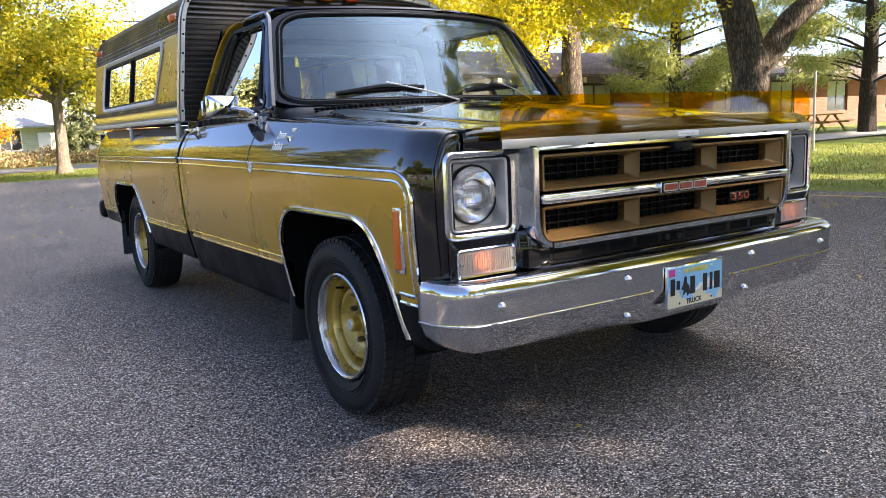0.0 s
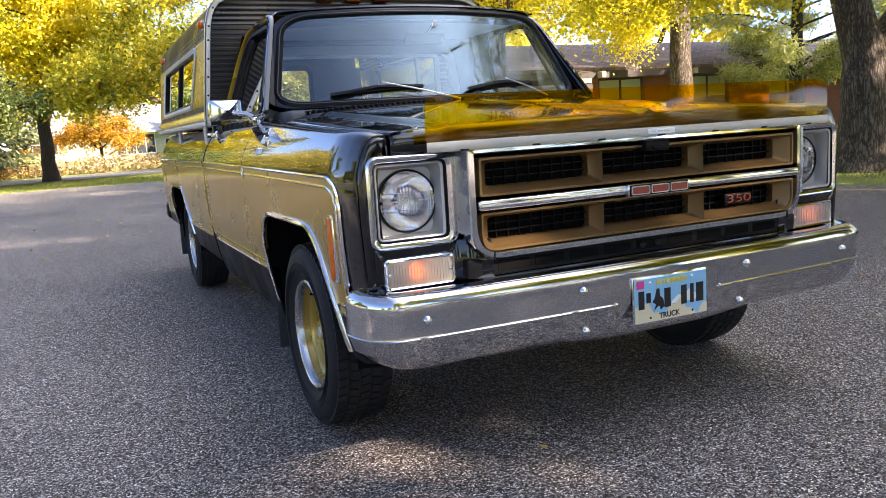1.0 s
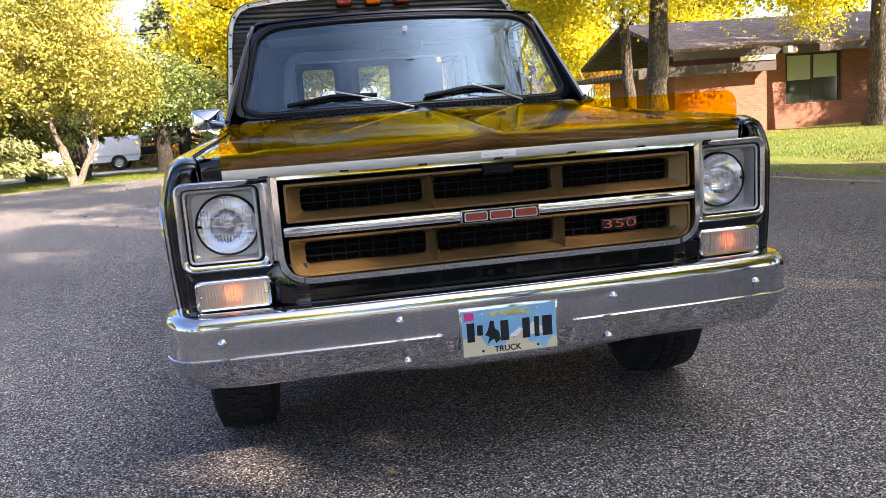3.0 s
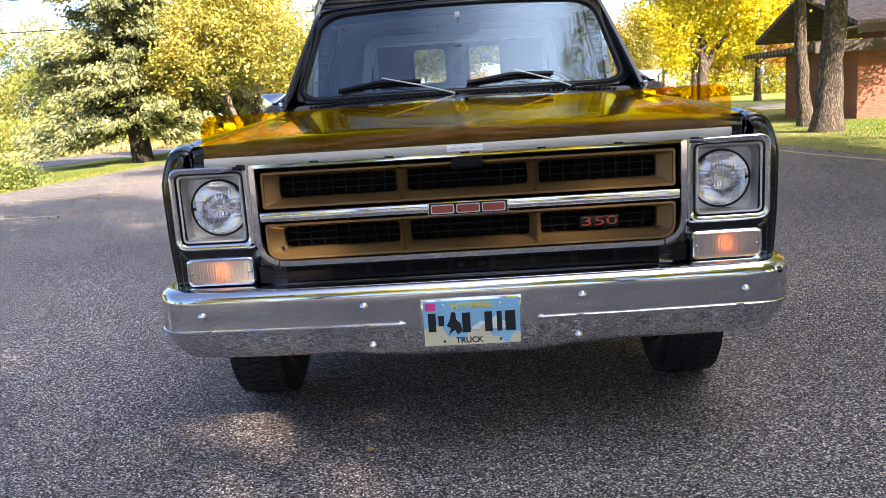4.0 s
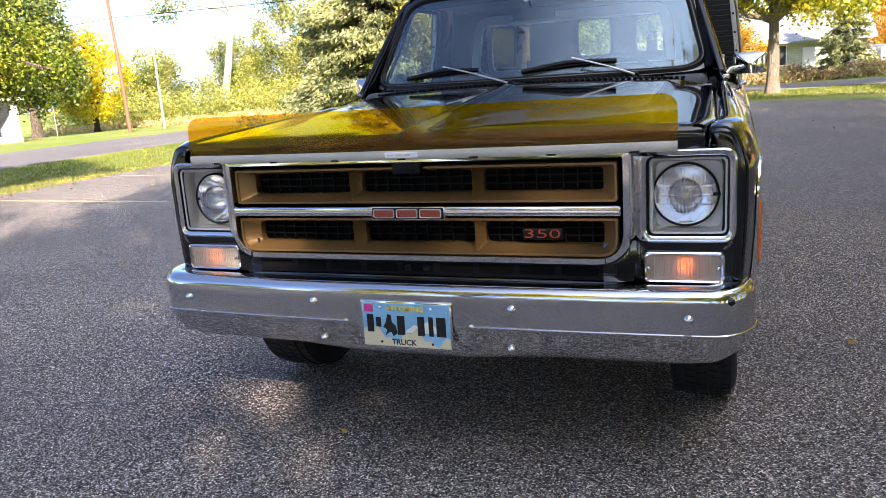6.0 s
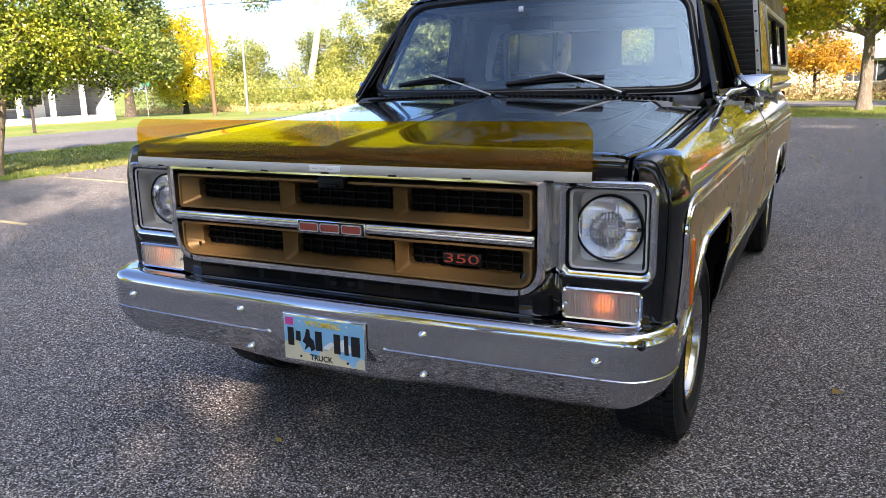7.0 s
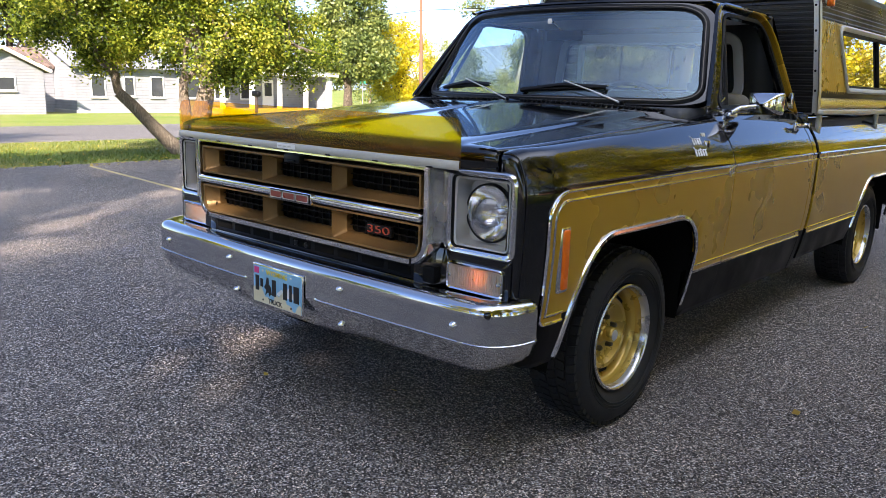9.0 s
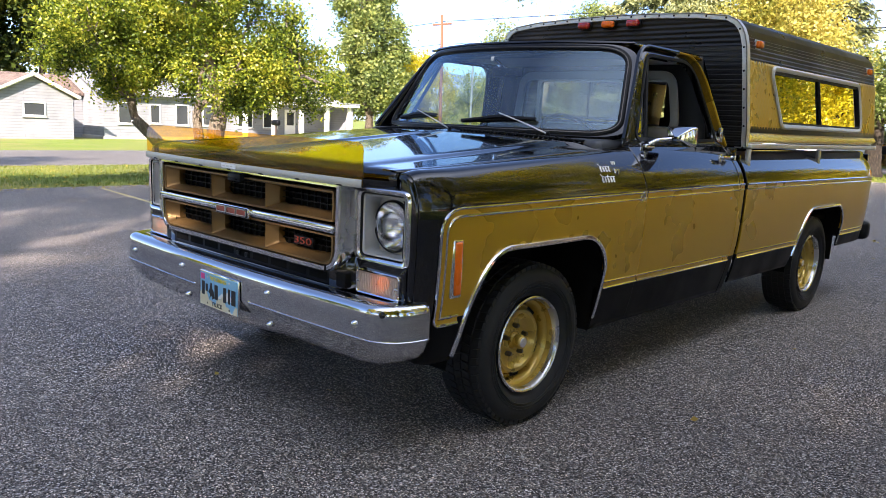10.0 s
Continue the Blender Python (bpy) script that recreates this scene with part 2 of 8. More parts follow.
def grass_ground(name):
    m, n, l, out = node_mat(name)
    c = n.new("ShaderNodeTexCoord")
    b = n.new("ShaderNodeBsdfPrincipled")
    fine = noise_node(n, l, 22, 6, 0.75, vec=c.outputs["Object"])
    wide = noise_node(n, l, 0.22, 5, 0.6, vec=c.outputs["Object"])
    r1 = ramp(n, l, fine.outputs["Fac"], [(0.25, (0.05, 0.09, 0.008)), (0.5, (0.14, 0.21, 0.018)), (0.75, (0.28, 0.34, 0.04))])
    r2 = ramp(n, l, wide.outputs["Fac"], [(0.42, (0.0, 0.0, 0.0)), (0.62, (1, 1, 1))])
    mx = n.new("ShaderNodeMix")
    mx.data_type = "RGBA"
    mx.inputs[7].default_value = (0.30, 0.24, 0.09, 1)
    sc = n.new("ShaderNodeMath")
    sc.operation = "MULTIPLY"
    sc.inputs[1].default_value = 0.55
    l.new(r2.outputs["Color"], sc.inputs[0])
    l.new(sc.outputs[0], mx.inputs[0])
    l.new(r1.outputs["Color"], mx.inputs[6])
    l.new(mx.outputs[2], b.inputs["Base Color"])
    b.inputs["Roughness"].default_value = 0.85
    bp = n.new("ShaderNodeBump")
    bp.inputs["Strength"].default_value, bp.inputs["Distance"].default_value = 1.0, 0.05
    l.new(fine.outputs["Fac"], bp.inputs["Height"])
    l.new(bp.outputs["Normal"], b.inputs["Normal"])
    l.new(b.outputs[0], out.inputs["Surface"])
    return m


def bark(name, dark, light, scale=7.0):
    """Furrowed bark: stretched ridges along the trunk."""
    m, n, l, out = node_mat(name)
    c = n.new("ShaderNodeTexCoord")
    mpn = n.new("ShaderNodeMapping")
    mpn.inputs["Scale"].default_value = (1, 1, 0.22)
    l.new(c.outputs["Object"], mpn.inputs["Vector"])
    v = n.new("ShaderNodeTexVoronoi")
    v.feature = "DISTANCE_TO_EDGE"
    v.inputs["Scale"].default_value = scale * 2
    w = noise_node(n, l, scale, 6, 0.65, vec=mpn.outputs["Vector"])
    va = n.new("ShaderNodeVectorMath")
    va.operation = "MULTIPLY_ADD"
    va.inputs[1].default_value = (0.35, 0.35, 0.35)
    l.new(w.outputs["Color"], va.inputs[0])
    l.new(mpn.outputs["Vector"], va.inputs[2])
    l.new(va.outputs[0], v.inputs["Vector"])
    b = n.new("ShaderNodeBsdfPrincipled")
    r = ramp(n, l, v.outputs["Distance"], [(0.0, dark), (0.22, [0.5 * (a + d) for a, d in zip(light, dark)]), (0.6, light)])
    l.new(r.outputs["Color"], b.inputs["Base Color"])
    b.inputs["Roughness"].default_value = 0.9
    bp = n.new("ShaderNodeBump")
    bp.inputs["Strength"].default_value, bp.inputs["Distance"].default_value = 1.0, 0.07
    l.new(v.outputs["Distance"], bp.inputs["Height"])
    l.new(bp.outputs["Normal"], b.inputs["Normal"])
    l.new(b.outputs[0], out.inputs["Surface"])
    return m


def courses(name, c1, c2, mortar, w, h, gap=0.012, bump=0.5, axis="XZ"):
    """Brick courses, lap siding or shingles for far walls and roofs."""
    m, n, l, out = node_mat(name)
    c = n.new("ShaderNodeTexCoord")
    mpn = n.new("ShaderNodeSeparateXYZ")
    l.new(c.outputs["Object"], mpn.inputs[0])
    addn = n.new("ShaderNodeMath")
    l.new(mpn.outputs[0], addn.inputs[0])
    l.new(mpn.outputs[1], addn.inputs[1])
    comb = n.new("ShaderNodeCombineXYZ")
    l.new(addn.outputs[0], comb.inputs[0])
    l.new(mpn.outputs[2] if axis == "XZ" else mpn.outputs[1], comb.inputs[1])
    if axis != "XZ":
        l.new(mpn.outputs[0], comb.inputs[0])
    t = n.new("ShaderNodeTexBrick")
    t.inputs["Scale"].default_value = 1.0
    t.inputs["Color1"].default_value, t.inputs["Color2"].default_value, t.inputs["Mortar"].default_value = rgba(c1), rgba(c2), rgba(mortar)
    t.inputs["Brick Width"].default_value, t.inputs["Row Height"].default_value, t.inputs["Mortar Size"].default_value = w, h, gap
    l.new(comb.outputs[0], t.inputs["Vector"])
    wide = noise_node(n, l, 0.9, 5, vec=c.outputs["Object"])
    wr = ramp(n, l, wide.outputs["Fac"], [(0.3, (0.8, 0.8, 0.8)), (0.7, (1.12, 1.12, 1.12))])
    mx = n.new("ShaderNodeMix")
    mx.data_type, mx.blend_type = "RGBA", "MULTIPLY"
    mx.inputs[0].default_value = 1
    l.new(t.outputs["Color"], mx.inputs[6])
    l.new(wr.outputs["Color"], mx.inputs[7])
    b = n.new("ShaderNodeBsdfPrincipled")
    b.inputs["Roughness"].default_value = 0.85
    l.new(mx.outputs[2], b.inputs["Base Color"])
    bp = n.new("ShaderNodeBump")
    bp.inputs["Strength"].default_value, bp.inputs["Distance"].default_value = bump, 0.01
    bp.invert = True
    l.new(t.outputs["Fac"], bp.inputs["Height"])
    l.new(bp.outputs["Normal"], b.inputs["Normal"])
    l.new(b.outputs[0], out.inputs["Surface"])
    return m


M_BLACK = surface("black_paint", (0.0022, 0.0024, 0.0036), 0.10, 0.0, 0.15, 900, 3, coat=1.0, coat_rough=0.012, rough_vary=0.04, spec=0.2, bump=0.03, bump_scale=5, dist=0.004, coat_ior=1.52)
M_GOLD = surface("gold_paint", (0.55, 0.315, 0.014), 0.30, 0.50, 0.10, 1600, 2.5, coat=0.42, coat_rough=0.03, rough_vary=0.05, bump=0.02, bump_scale=5, dist=0.004)
M_ROCKER = surface("black_rocker", (0.005, 0.005, 0.006), 0.42, 0.0, 0.4, 60, 4, coat=0.0, coat_rough=0.12, rough_vary=0.12, spec=0.10)
M_CHROME = surface("chrome", (0.72, 0.73, 0.75), 0.07, 1.0, 0.05, 80, 4, rough_vary=0.03)
M_BUMPER = surface("bumper_chrome", (0.60, 0.61, 0.63), 0.06, 1.0, 0.08, 240, 9, bump=0.045, bump_scale=70, rough_vary=0.04, dist=0.002)
M_ALU = surface("aluminium", (0.62, 0.61, 0.58), 0.38, 0.75, 0.10, 120, 6, rough_vary=0.1)
M_STRIP = surface("weathered_strip", (0.50, 0.485, 0.43), 0.42, 0.25, 0.12, 90, 5)
M_SATIN = surface("satin_silver", (0.56, 0.55, 0.535), 0.42, 0.55, 0.08, 200, 8)
M_GRILLEGOLD = surface("grille_gold", (0.215, 0.125, 0.048), 0.36, 0.55, 0.12, 300, 10, bump=0.05, bump_scale=300)
M_PLASTIC = surface("black_plastic", (0.005, 0.005, 0.006), 0.45, 0.0, 0.3, 150, 6, spec=0.18, bump=0.1, bump_scale=300)
M_DARK = surface("dark_underbody", (0.004, 0.004, 0.004), 0.9, 0.0, 0.4, 40, 3, spec=0.1)
M_RUBBER = surface("tyre_rubber", (0.020, 0.020, 0.021), 0.58, 0.0, 0.3, 90, 7, spec=0.18, bump=0.15, bump_scale=200, dist=0.003)
M_FLAP = surface("mud_flap_rubber", (0.035, 0.035, 0.037), 0.7, 0.0, 0.4, 30, 5, bump=0.2, bump_scale=80)
M_WHEELGOLD = surface("gold_wheel_paint", (0.46, 0.30, 0.05), 0.30, 0.45, 0.12, 300, 12, coat=0.6)
M_GLASS = clear_pane("window_glass", (0.78, 0.84, 0.82), ior=1.55)
M_TINTBAND = clear_pane("windscreen_tint_band", (0.40, 0.55, 0.72), ior=1.05)
# pale film and blue gloss put reflected sky haze into the glass
M_SCREEN = dust_haze_pane("windscreen_glass", (0.78, 0.90, 0.94), (0.62, 0.84, 1.0), 2.0, 0.045)
M_CAMPGLASS = clear_pane("camper_glass", (0.30, 0.31, 0.30), ior=2.3)
M_AMBER = frosted("amber_acrylic", (1.0, 0.52, 0.004), 0.90, (0.85, 0.36, 0.006), 1.5)
M_CLOUDY = frosted("cloudy_lamp_lens", (0.88, 0.82, 0.72), 0.28)
M_HEADLENS = lens_glass("headlamp_glass")
M_INTERIOR = surface("cab_trim", (0.050, 0.052, 0.056), 0.6, 0, 0.15, 60, 4)
M_HEADLINER = surface("pale_cab_lining", (0.62, 0.64, 0.66), 0.8, 0, 0.1, 90, 4)
M_SEAT = surface("seat_cloth", (0.20, 0.18, 0.15), 0.85, 0, 0.2, 120, 5, bump=0.3, bump_scale=300)
M_RED = surface("red_lens", (0.35, 0.012, 0.015), 0.12, 0, 0.15, 60, 5, coat=1)
M_ORANGE = surface("orange_lens", (0.74, 0.14, 0.008), 0.24, 0, 0.15, 60, 5, coat=0.3, spec=0.3)
M_NUT = surface("dark_steel", (0.10, 0.09, 0.08), 0.4, 0.8, 0.2, 60, 5)
M_SIDEGLASS = clear_pane("door_glass", (0.55, 0.62, 0.60), ior=2.3)
M_BADGERED = surface("badge_red", (0.30, 0.045, 0.025), 0.35, 0.0, 0.12, 200, 20, coat=0.5)
M_WHITE = surface("white_paint", (0.80, 0.80, 0.78), 0.5, 0, 0.05, 30, 1.5)
M_PLATEBLUE = surface("plate_blue", (0.22, 0.50, 0.72), 0.4, 0, 0.1, 60, 14)
M_PLATESAND = surface("plate_sand", (0.66, 0.60, 0.42), 0.4, 0, 0.1, 60, 14)
M_PLATEYEL = surface("plate_yellow", (0.80, 0.60, 0.05), 0.4, 0, 0.05)
M_PINK = surface("sticker_pink", (0.75, 0.06, 0.28), 0.4, 0, 0.05)
M_INK = surface("plate_ink", (0.008, 0.008, 0.010), 0.4, 0, 0.1)
M_PYRAMID = surface("pressed_brass", (0.74, 0.50, 0.10), 0.20, 0.75, 0.10, 200, 6)
M_SEALTRIM = surface("dull_trim", (0.42, 0.42, 0.43), 0.24, 0.8, 0.1, 80, 6)
M_BADGE = surface("badge_silver", (0.80, 0.80, 0.78), 0.3, 0.3, 0.06, 120, 9)
M_CORRUG = surface("black_ribbed_sheet", (0.020, 0.019, 0.019), 0.36, 0.25, 0.35, 60, 3, rough_vary=0.12)
M_QUILT = surface("quilted_gold_sheet", (0.55, 0.36, 0.05), 0.30, 0.6, 0.10, 200, 6)

m, n, l, out = node_mat("amber_bulb")
_b = n.new("ShaderNodeBsdfPrincipled")
_b.inputs["Base Color"].default_value = (0.9, 0.28, 0.02, 1)
_b.inputs["Roughness"].default_value = 0.3
_b.inputs["Emission Color"].default_value = (1.0, 0.22, 0.02, 1)
_b.inputs["Emission Strength"].default_value = 0.6
l.new(_b.outputs[0], out.inputs["Surface"])
M_BULB = m

M_ASPHALT = chip_asphalt("lot_asphalt", (0.007, 0.0060, 0.0056), (0.098, 0.086, 0.078), (0.92, 0.84, 0.77), 195.0)
M_STREET = chip_asphalt("street_asphalt", (0.10, 0.095, 0.09), (0.16, 0.15, 0.145), (0.28, 0.27, 0.26), 60)
M_GRASS = grass_ground("lawn_ground")
M_CONCRETE = surface("concrete", (0.38, 0.36, 0.33), 0.85, 0, 0.18, 25, 0.8, bump=0.3, bump_scale=40)
M_LINE = surface("worn_line_paint", (0.45, 0.36, 0.18), 0.8, 0, 0.35, 30, 3)
M_BARK = bark("grey_bark", (0.030, 0.021, 0.015), (0.36, 0.285, 0.215))
M_BARKPALE = bark("pale_bark", (0.20, 0.155, 0.115), (0.54, 0.46, 0.37), 9)
M_BARKWHITE = bark("white_bark", (0.30, 0.27, 0.22), (0.62, 0.58, 0.50), 5)
M_BARKDARK = bark("dark_bark", (0.018, 0.014, 0.012), (0.10, 0.075, 0.06))
L_YELLOW = leaves("yellow_leaves", [(0.0, (0.27, 0.33, 0.02)), (0.25, (0.56, 0.50, 0.02)), (0.7, (0.78, 0.63, 0.025)), (1.0, (0.88, 0.76, 0.08))], trans=0.55)
L_YGREEN = leaves("yellow_green_leaves", [(0.0, (0.12, 0.17, 0.02)), (0.35, (0.36, 0.38, 0.03)), (0.7, (0.64, 0.54, 0.04)), (1.0, (0.84, 0.66, 0.07))])
L_CRAB = leaves("apple_green_leaves", [(0.0, (0.025, 0.05, 0.006)), (0.35, (0.11, 0.17, 0.015)), (0.7, (0.32, 0.37, 0.03)), (1.0, (0.62, 0.57, 0.09))], trans=0.45, broad=1.1)
L_DEEP = leaves("deep_green_leaves", [(0.0, (0.03, 0.055, 0.012)), (0.5, (0.09, 0.13, 0.022)), (0.85, (0.24, 0.24, 0.03)), (1.0, (0.50, 0.36, 0.04))], trans=0.3, broad=0.2)
L_OLIVE = leaves("olive_gold_leaves", [(0.0, (0.12, 0.14, 0.02)), (0.35, (0.38, 0.36, 0.06)), (0.75, (0.60, 0.50, 0.12)), (1.0, (0.72, 0.60, 0.18))])
L_ORANGE = leaves("orange_leaves", [(0.0, (0.25, 0.16, 0.02)), (0.4, (0.58, 0.32, 0.03)), (0.8, (0.78, 0.42, 0.05)), (1.0, (0.82, 0.55, 0.12))])
L_POPLAR = leaves("grey_green_leaves", [(0.0, (0.07, 0.11, 0.035)), (0.5, (0.20, 0.26, 0.07)), (1.0, (0.42, 0.44, 0.12))])
L_SPRUCE = leaves("spruce_needles", [(0.0, (0.045, 0.06, 0.028)), (0.4, (0.17, 0.20, 0.085)), (0.75, (0.36, 0.37, 0.15)), (1.0, (0.52, 0.50, 0.20))], trans=0.3)
L_PINE = leaves("pine_needles", [(0.0, (0.18, 0.22, 0.07)), (0.5, (0.46, 0.50, 0.17)), (1.0, (0.72, 0.70, 0.28))], trans=0.45)
L_DRY = leaves("fallen_leaves", [(0.0, (0.20, 0.12, 0.03)), (0.5, (0.48, 0.34, 0.06)), (1.0, (0.70, 0.52, 0.12))], trans=0.1)
L_GRASS = leaves("grass_blades", [(0.0, (0.06, 0.09, 0.010)), (0.5, (0.15, 0.20, 0.02)), (0.85, (0.27, 0.28, 0.045)), (1.0, (0.42, 0.34, 0.12))], trans=0.45, broad=0.25)
L_THICKET = leaves("thicket_leaves", [(0.0, (0.12, 0.16, 0.04)), (0.4, (0.30, 0.34, 0.07)), (0.75, (0.50, 0.50, 0.12)), (1.0, (0.66, 0.52, 0.14))], trans=0.45, broad=0.25)
L_STRAW = leaves("dry_straw", [(0.0, (0.36, 0.27, 0.11)), (0.5, (0.58, 0.45, 0.18)), (1.0, (0.74, 0.60, 0.28))], trans=0.3)
L_RUST = leaves("rust_hedge_leaves", [(0.0, (0.20, 0.06, 0.03)), (0.5, (0.42, 0.15, 0.06)), (1.0, (0.56, 0.27, 0.10))], trans=0.3)
L_BRUSH = leaves("dry_brush", [(0.0, (0.16, 0.10, 0.05)), (0.5, (0.34, 0.24, 0.11)), (1.0, (0.48, 0.38, 0.16))], trans=0.2)
M_BRICK = courses("orange_brick", (0.27, 0.088, 0.052), (0.32, 0.115, 0.068), (0.24, 0.15, 0.11), 0.21, 0.072, 0.008)
M_SIDING = courses("white_lap_siding", (0.25, 0.26, 0.285), (0.265, 0.275, 0.30), (0.20, 0.205, 0.225), 6.0, 0.16, 0.012, 0.7)
M_SIDEGREEN = courses("pale_green_siding", (0.44, 0.46, 0.34), (0.46, 0.48, 0.36), (0.30, 0.32, 0.24), 5.0, 0.18, 0.012, 0.6)
M_STUCCO = surface("peach_stucco", (0.60, 0.42, 0.32), 0.9, 0, 0.1, 12, 0.8, bump=0.2, bump_scale=30)
M_SHINGLE = courses("brown_shingles", (0.15, 0.105, 0.09), (0.25, 0.18, 0.15), (0.06, 0.045, 0.04), 0.30, 0.14, 0.012, 0.6, "XY")
M_SHINGLEGREY = courses("grey_shingles", (0.26, 0.27, 0.29), (0.33, 0.34, 0.36), (0.16, 0.16, 0.18), 0.30, 0.14, 0.012, 0.6, "XY")
M_FASCIA = surface("dark_fascia", (0.06, 0.045, 0.04), 0.7, 0, 0.2, 20, 2)
M_TAN = surface("tan_board", (0.42, 0.36, 0.24), 0.8, 0, 0.15, 20, 2)
M_PANEDARK = surface("dark_window_pane", (0.045, 0.05, 0.055), 0.05, 0, 0.3, 20, 2)
M_BLIND = surface("window_blind", (0.42, 0.47, 0.36), 0.7, 0, 0.1, 20, 2)
M_WOODPOLE = surface("weathered_pole_wood", (0.21, 0.095, 0.055), 0.85, 0, 0.25, 30, 1.5)
M_PICNIC = surface("yellow_timber", (0.50, 0.34, 0.12), 0.8, 0, 0.15, 30, 2)
M_GALV = surface("galvanised_steel", (0.36, 0.37, 0.38), 0.45, 0.6, 0.1, 20, 2)
# the haze of distance is put into this colour
M_RIDGE = surface("haze_painted_ridge", (0.24, 0.30, 0.38), 1.0, 0, 0.12, 0.02, 0.004, spec=0.0)
M_CARRED = surface("red_car_paint", (0.45, 0.03, 0.03), 0.2, 0, 0.1, 20, 2, coat=1)
M_CARGREY = surface("grey_car_paint", (0.12, 0.13, 0.15), 0.25, 0.3, 0.1, 20, 2, coat=1)
M_CARWHITE = surface("white_car_paint", (0.72, 0.73, 0.75), 0.25, 0, 0.05, 20, 2, coat=1)


# ---- mesh helpers ----
def part(name, bm, material, parent, label="", smooth=True, mats=None):
    """Links a bmesh as one mesh object under a thing or a part."""
    me = bpy.data.meshes.new(name)
    bmesh.ops.recalc_face_normals(bm, faces=bm.faces[:])
    bm.to_mesh(me)
    bm.free()
    for mm in (mats or [material]):
        me.materials.append(mm)
    if smooth:
        me.polygons.foreach_set("use_smooth", [True] * len(me.polygons))
        me.set_sharp_from_angle(angle=radians(38))
    ob = new(name, me)
    if parent is not None:
        ob.parent = parent
    if label:
        ob["label"] = label
    return ob


def thing(name, label, category, m=None, group="", kind=""):
    e = new(name)
    e.empty_display_size = 0.2
    if m is not None:
        e.matrix_basis = m
    return tagged(e, label, category, group, kind)


def rbox(bm, x0, x1, y0, y1, z0, z1, r=0.006, seg=2, m=None):
    """A box with rounded edges between two corners, optionally moved by m."""
    t = bmesh.new()
    bmesh.ops.create_cube(t, size=1)
    for v in t.verts:
        v.co = Vector(((x0 + x1) / 2 + v.co.x * (x1 - x0), (y0 + y1) / 2 + v.co.y * (y1 - y0), (z0 + z1) / 2 + v.co.z * (z1 - z0)))
    r = min(r, 0.45 * min(abs(x1 - x0), abs(y1 - y0), abs(z1 - z0)))
    if r > 0:
        bmesh.ops.bevel(t, geom=t.edges[:], offset=r, segments=seg, affect="EDGES", profile=0.5)
    if m is not None:
        bmesh.ops.transform(t, matrix=m, verts=t.verts[:])
    me = bpy.data.meshes.new("tmp")
    t.to_mesh(me)
    t.free()
    bm.from_mesh(me)
    bpy.data.meshes.remove(me)
    return bm


def box(x0, x1, y0, y1, z0, z1, r=0.006, seg=2, m=None):
    return rbox(bmesh.new(), x0, x1, y0, y1, z0, z1, r, seg, m)


def strip(bm, rows, closed=False, mat=0):
    """Quads between successive rows of points (each row a list of 3D points)."""
    vs = [[bm.verts.new(p) for p in row] for row in rows]
    for a, b in zip(vs, vs[1:]):
        k = len(a)
        for i in range(k if closed else k - 1):
            q = [a[i], a[(i + 1) % k], b[(i + 1) % k], b[i]]
            try:
                f = bm.faces.new(q)
                f.material_index = mat
            except ValueError:
                pass
    return vs


def tube(bm, pts, r, n=8, cap=True):
    """A round bar along pts; r is one radius or one for each point."""
    pts = [Vector(p) for p in pts]
    rs = r if isinstance(r, (list, tuple)) else [r] * len(pts)
    rows = []
    ref = Vector((0.13, 0.31, 0.94))
    for i, p in enumerate(pts):
        t = (pts[min(i + 1, len(pts) - 1)] - pts[max(i - 1, 0)]).normalized()
        if abs(t.dot(ref)) > 0.97:
            ref = Vector((1, 0.1, 0))
        a = t.cross(ref).normalized()
        b = t.cross(a)
        rows.append([p + (a * math.cos(2 * math.pi * k / n) + b * math.sin(2 * math.pi * k / n)) * rs[i] for k in range(n)])
    vs = strip(bm, rows, True)
    if cap:
        bm.faces.new(vs[0])
        bm.faces.new(vs[-1])
    return bm


def sweep(bm, pts, normals, prof, cyclic=False):
    """A moulding: prof holds (across, out) offsets, swept along pts with the outward normals."""
    rows = []
    k = len(pts)
    for i in range(k):
        p, nn = Vector(pts[i]), Vector(normals[i]).normalized()
        a = Vector(pts[(i + 1) % k] if cyclic else pts[min(i + 1, k - 1)])
        c = Vector(pts[i - 1] if cyclic else pts[max(i - 1, 0)])
        t = (a - c).normalized()
        s = nn.cross(t).normalized()
        rows.append([p + s * u + nn * v for u, v in prof])
    if cyclic:
        rows.append(rows[0])
    vs = strip(bm, rows)
    if cyclic:
        bmesh.ops.remove_doubles(bm, verts=bm.verts[:], dist=1e-6)
    return bm


def revolve(bm, prof, centre, axis, n=32, mat=0):
    """prof: (radius, along axis) pairs turned about axis through centre."""
    ax = Vector(axis).normalized()
    ref = Vector((0, 0, 1)) if abs(ax.z) < 0.9 else Vector((1, 0, 0))
    a = ax.cross(ref).normalized()
    b = ax.cross(a)
    c = Vector(centre)
    rows = [[c + ax * h + (a * math.cos(2 * math.pi * k / n) + b * math.sin(2 * math.pi * k / n)) * max(r, 1e-4) for k in range(n)] for r, h in prof]
    strip(bm, rows, True, mat)
    return bm


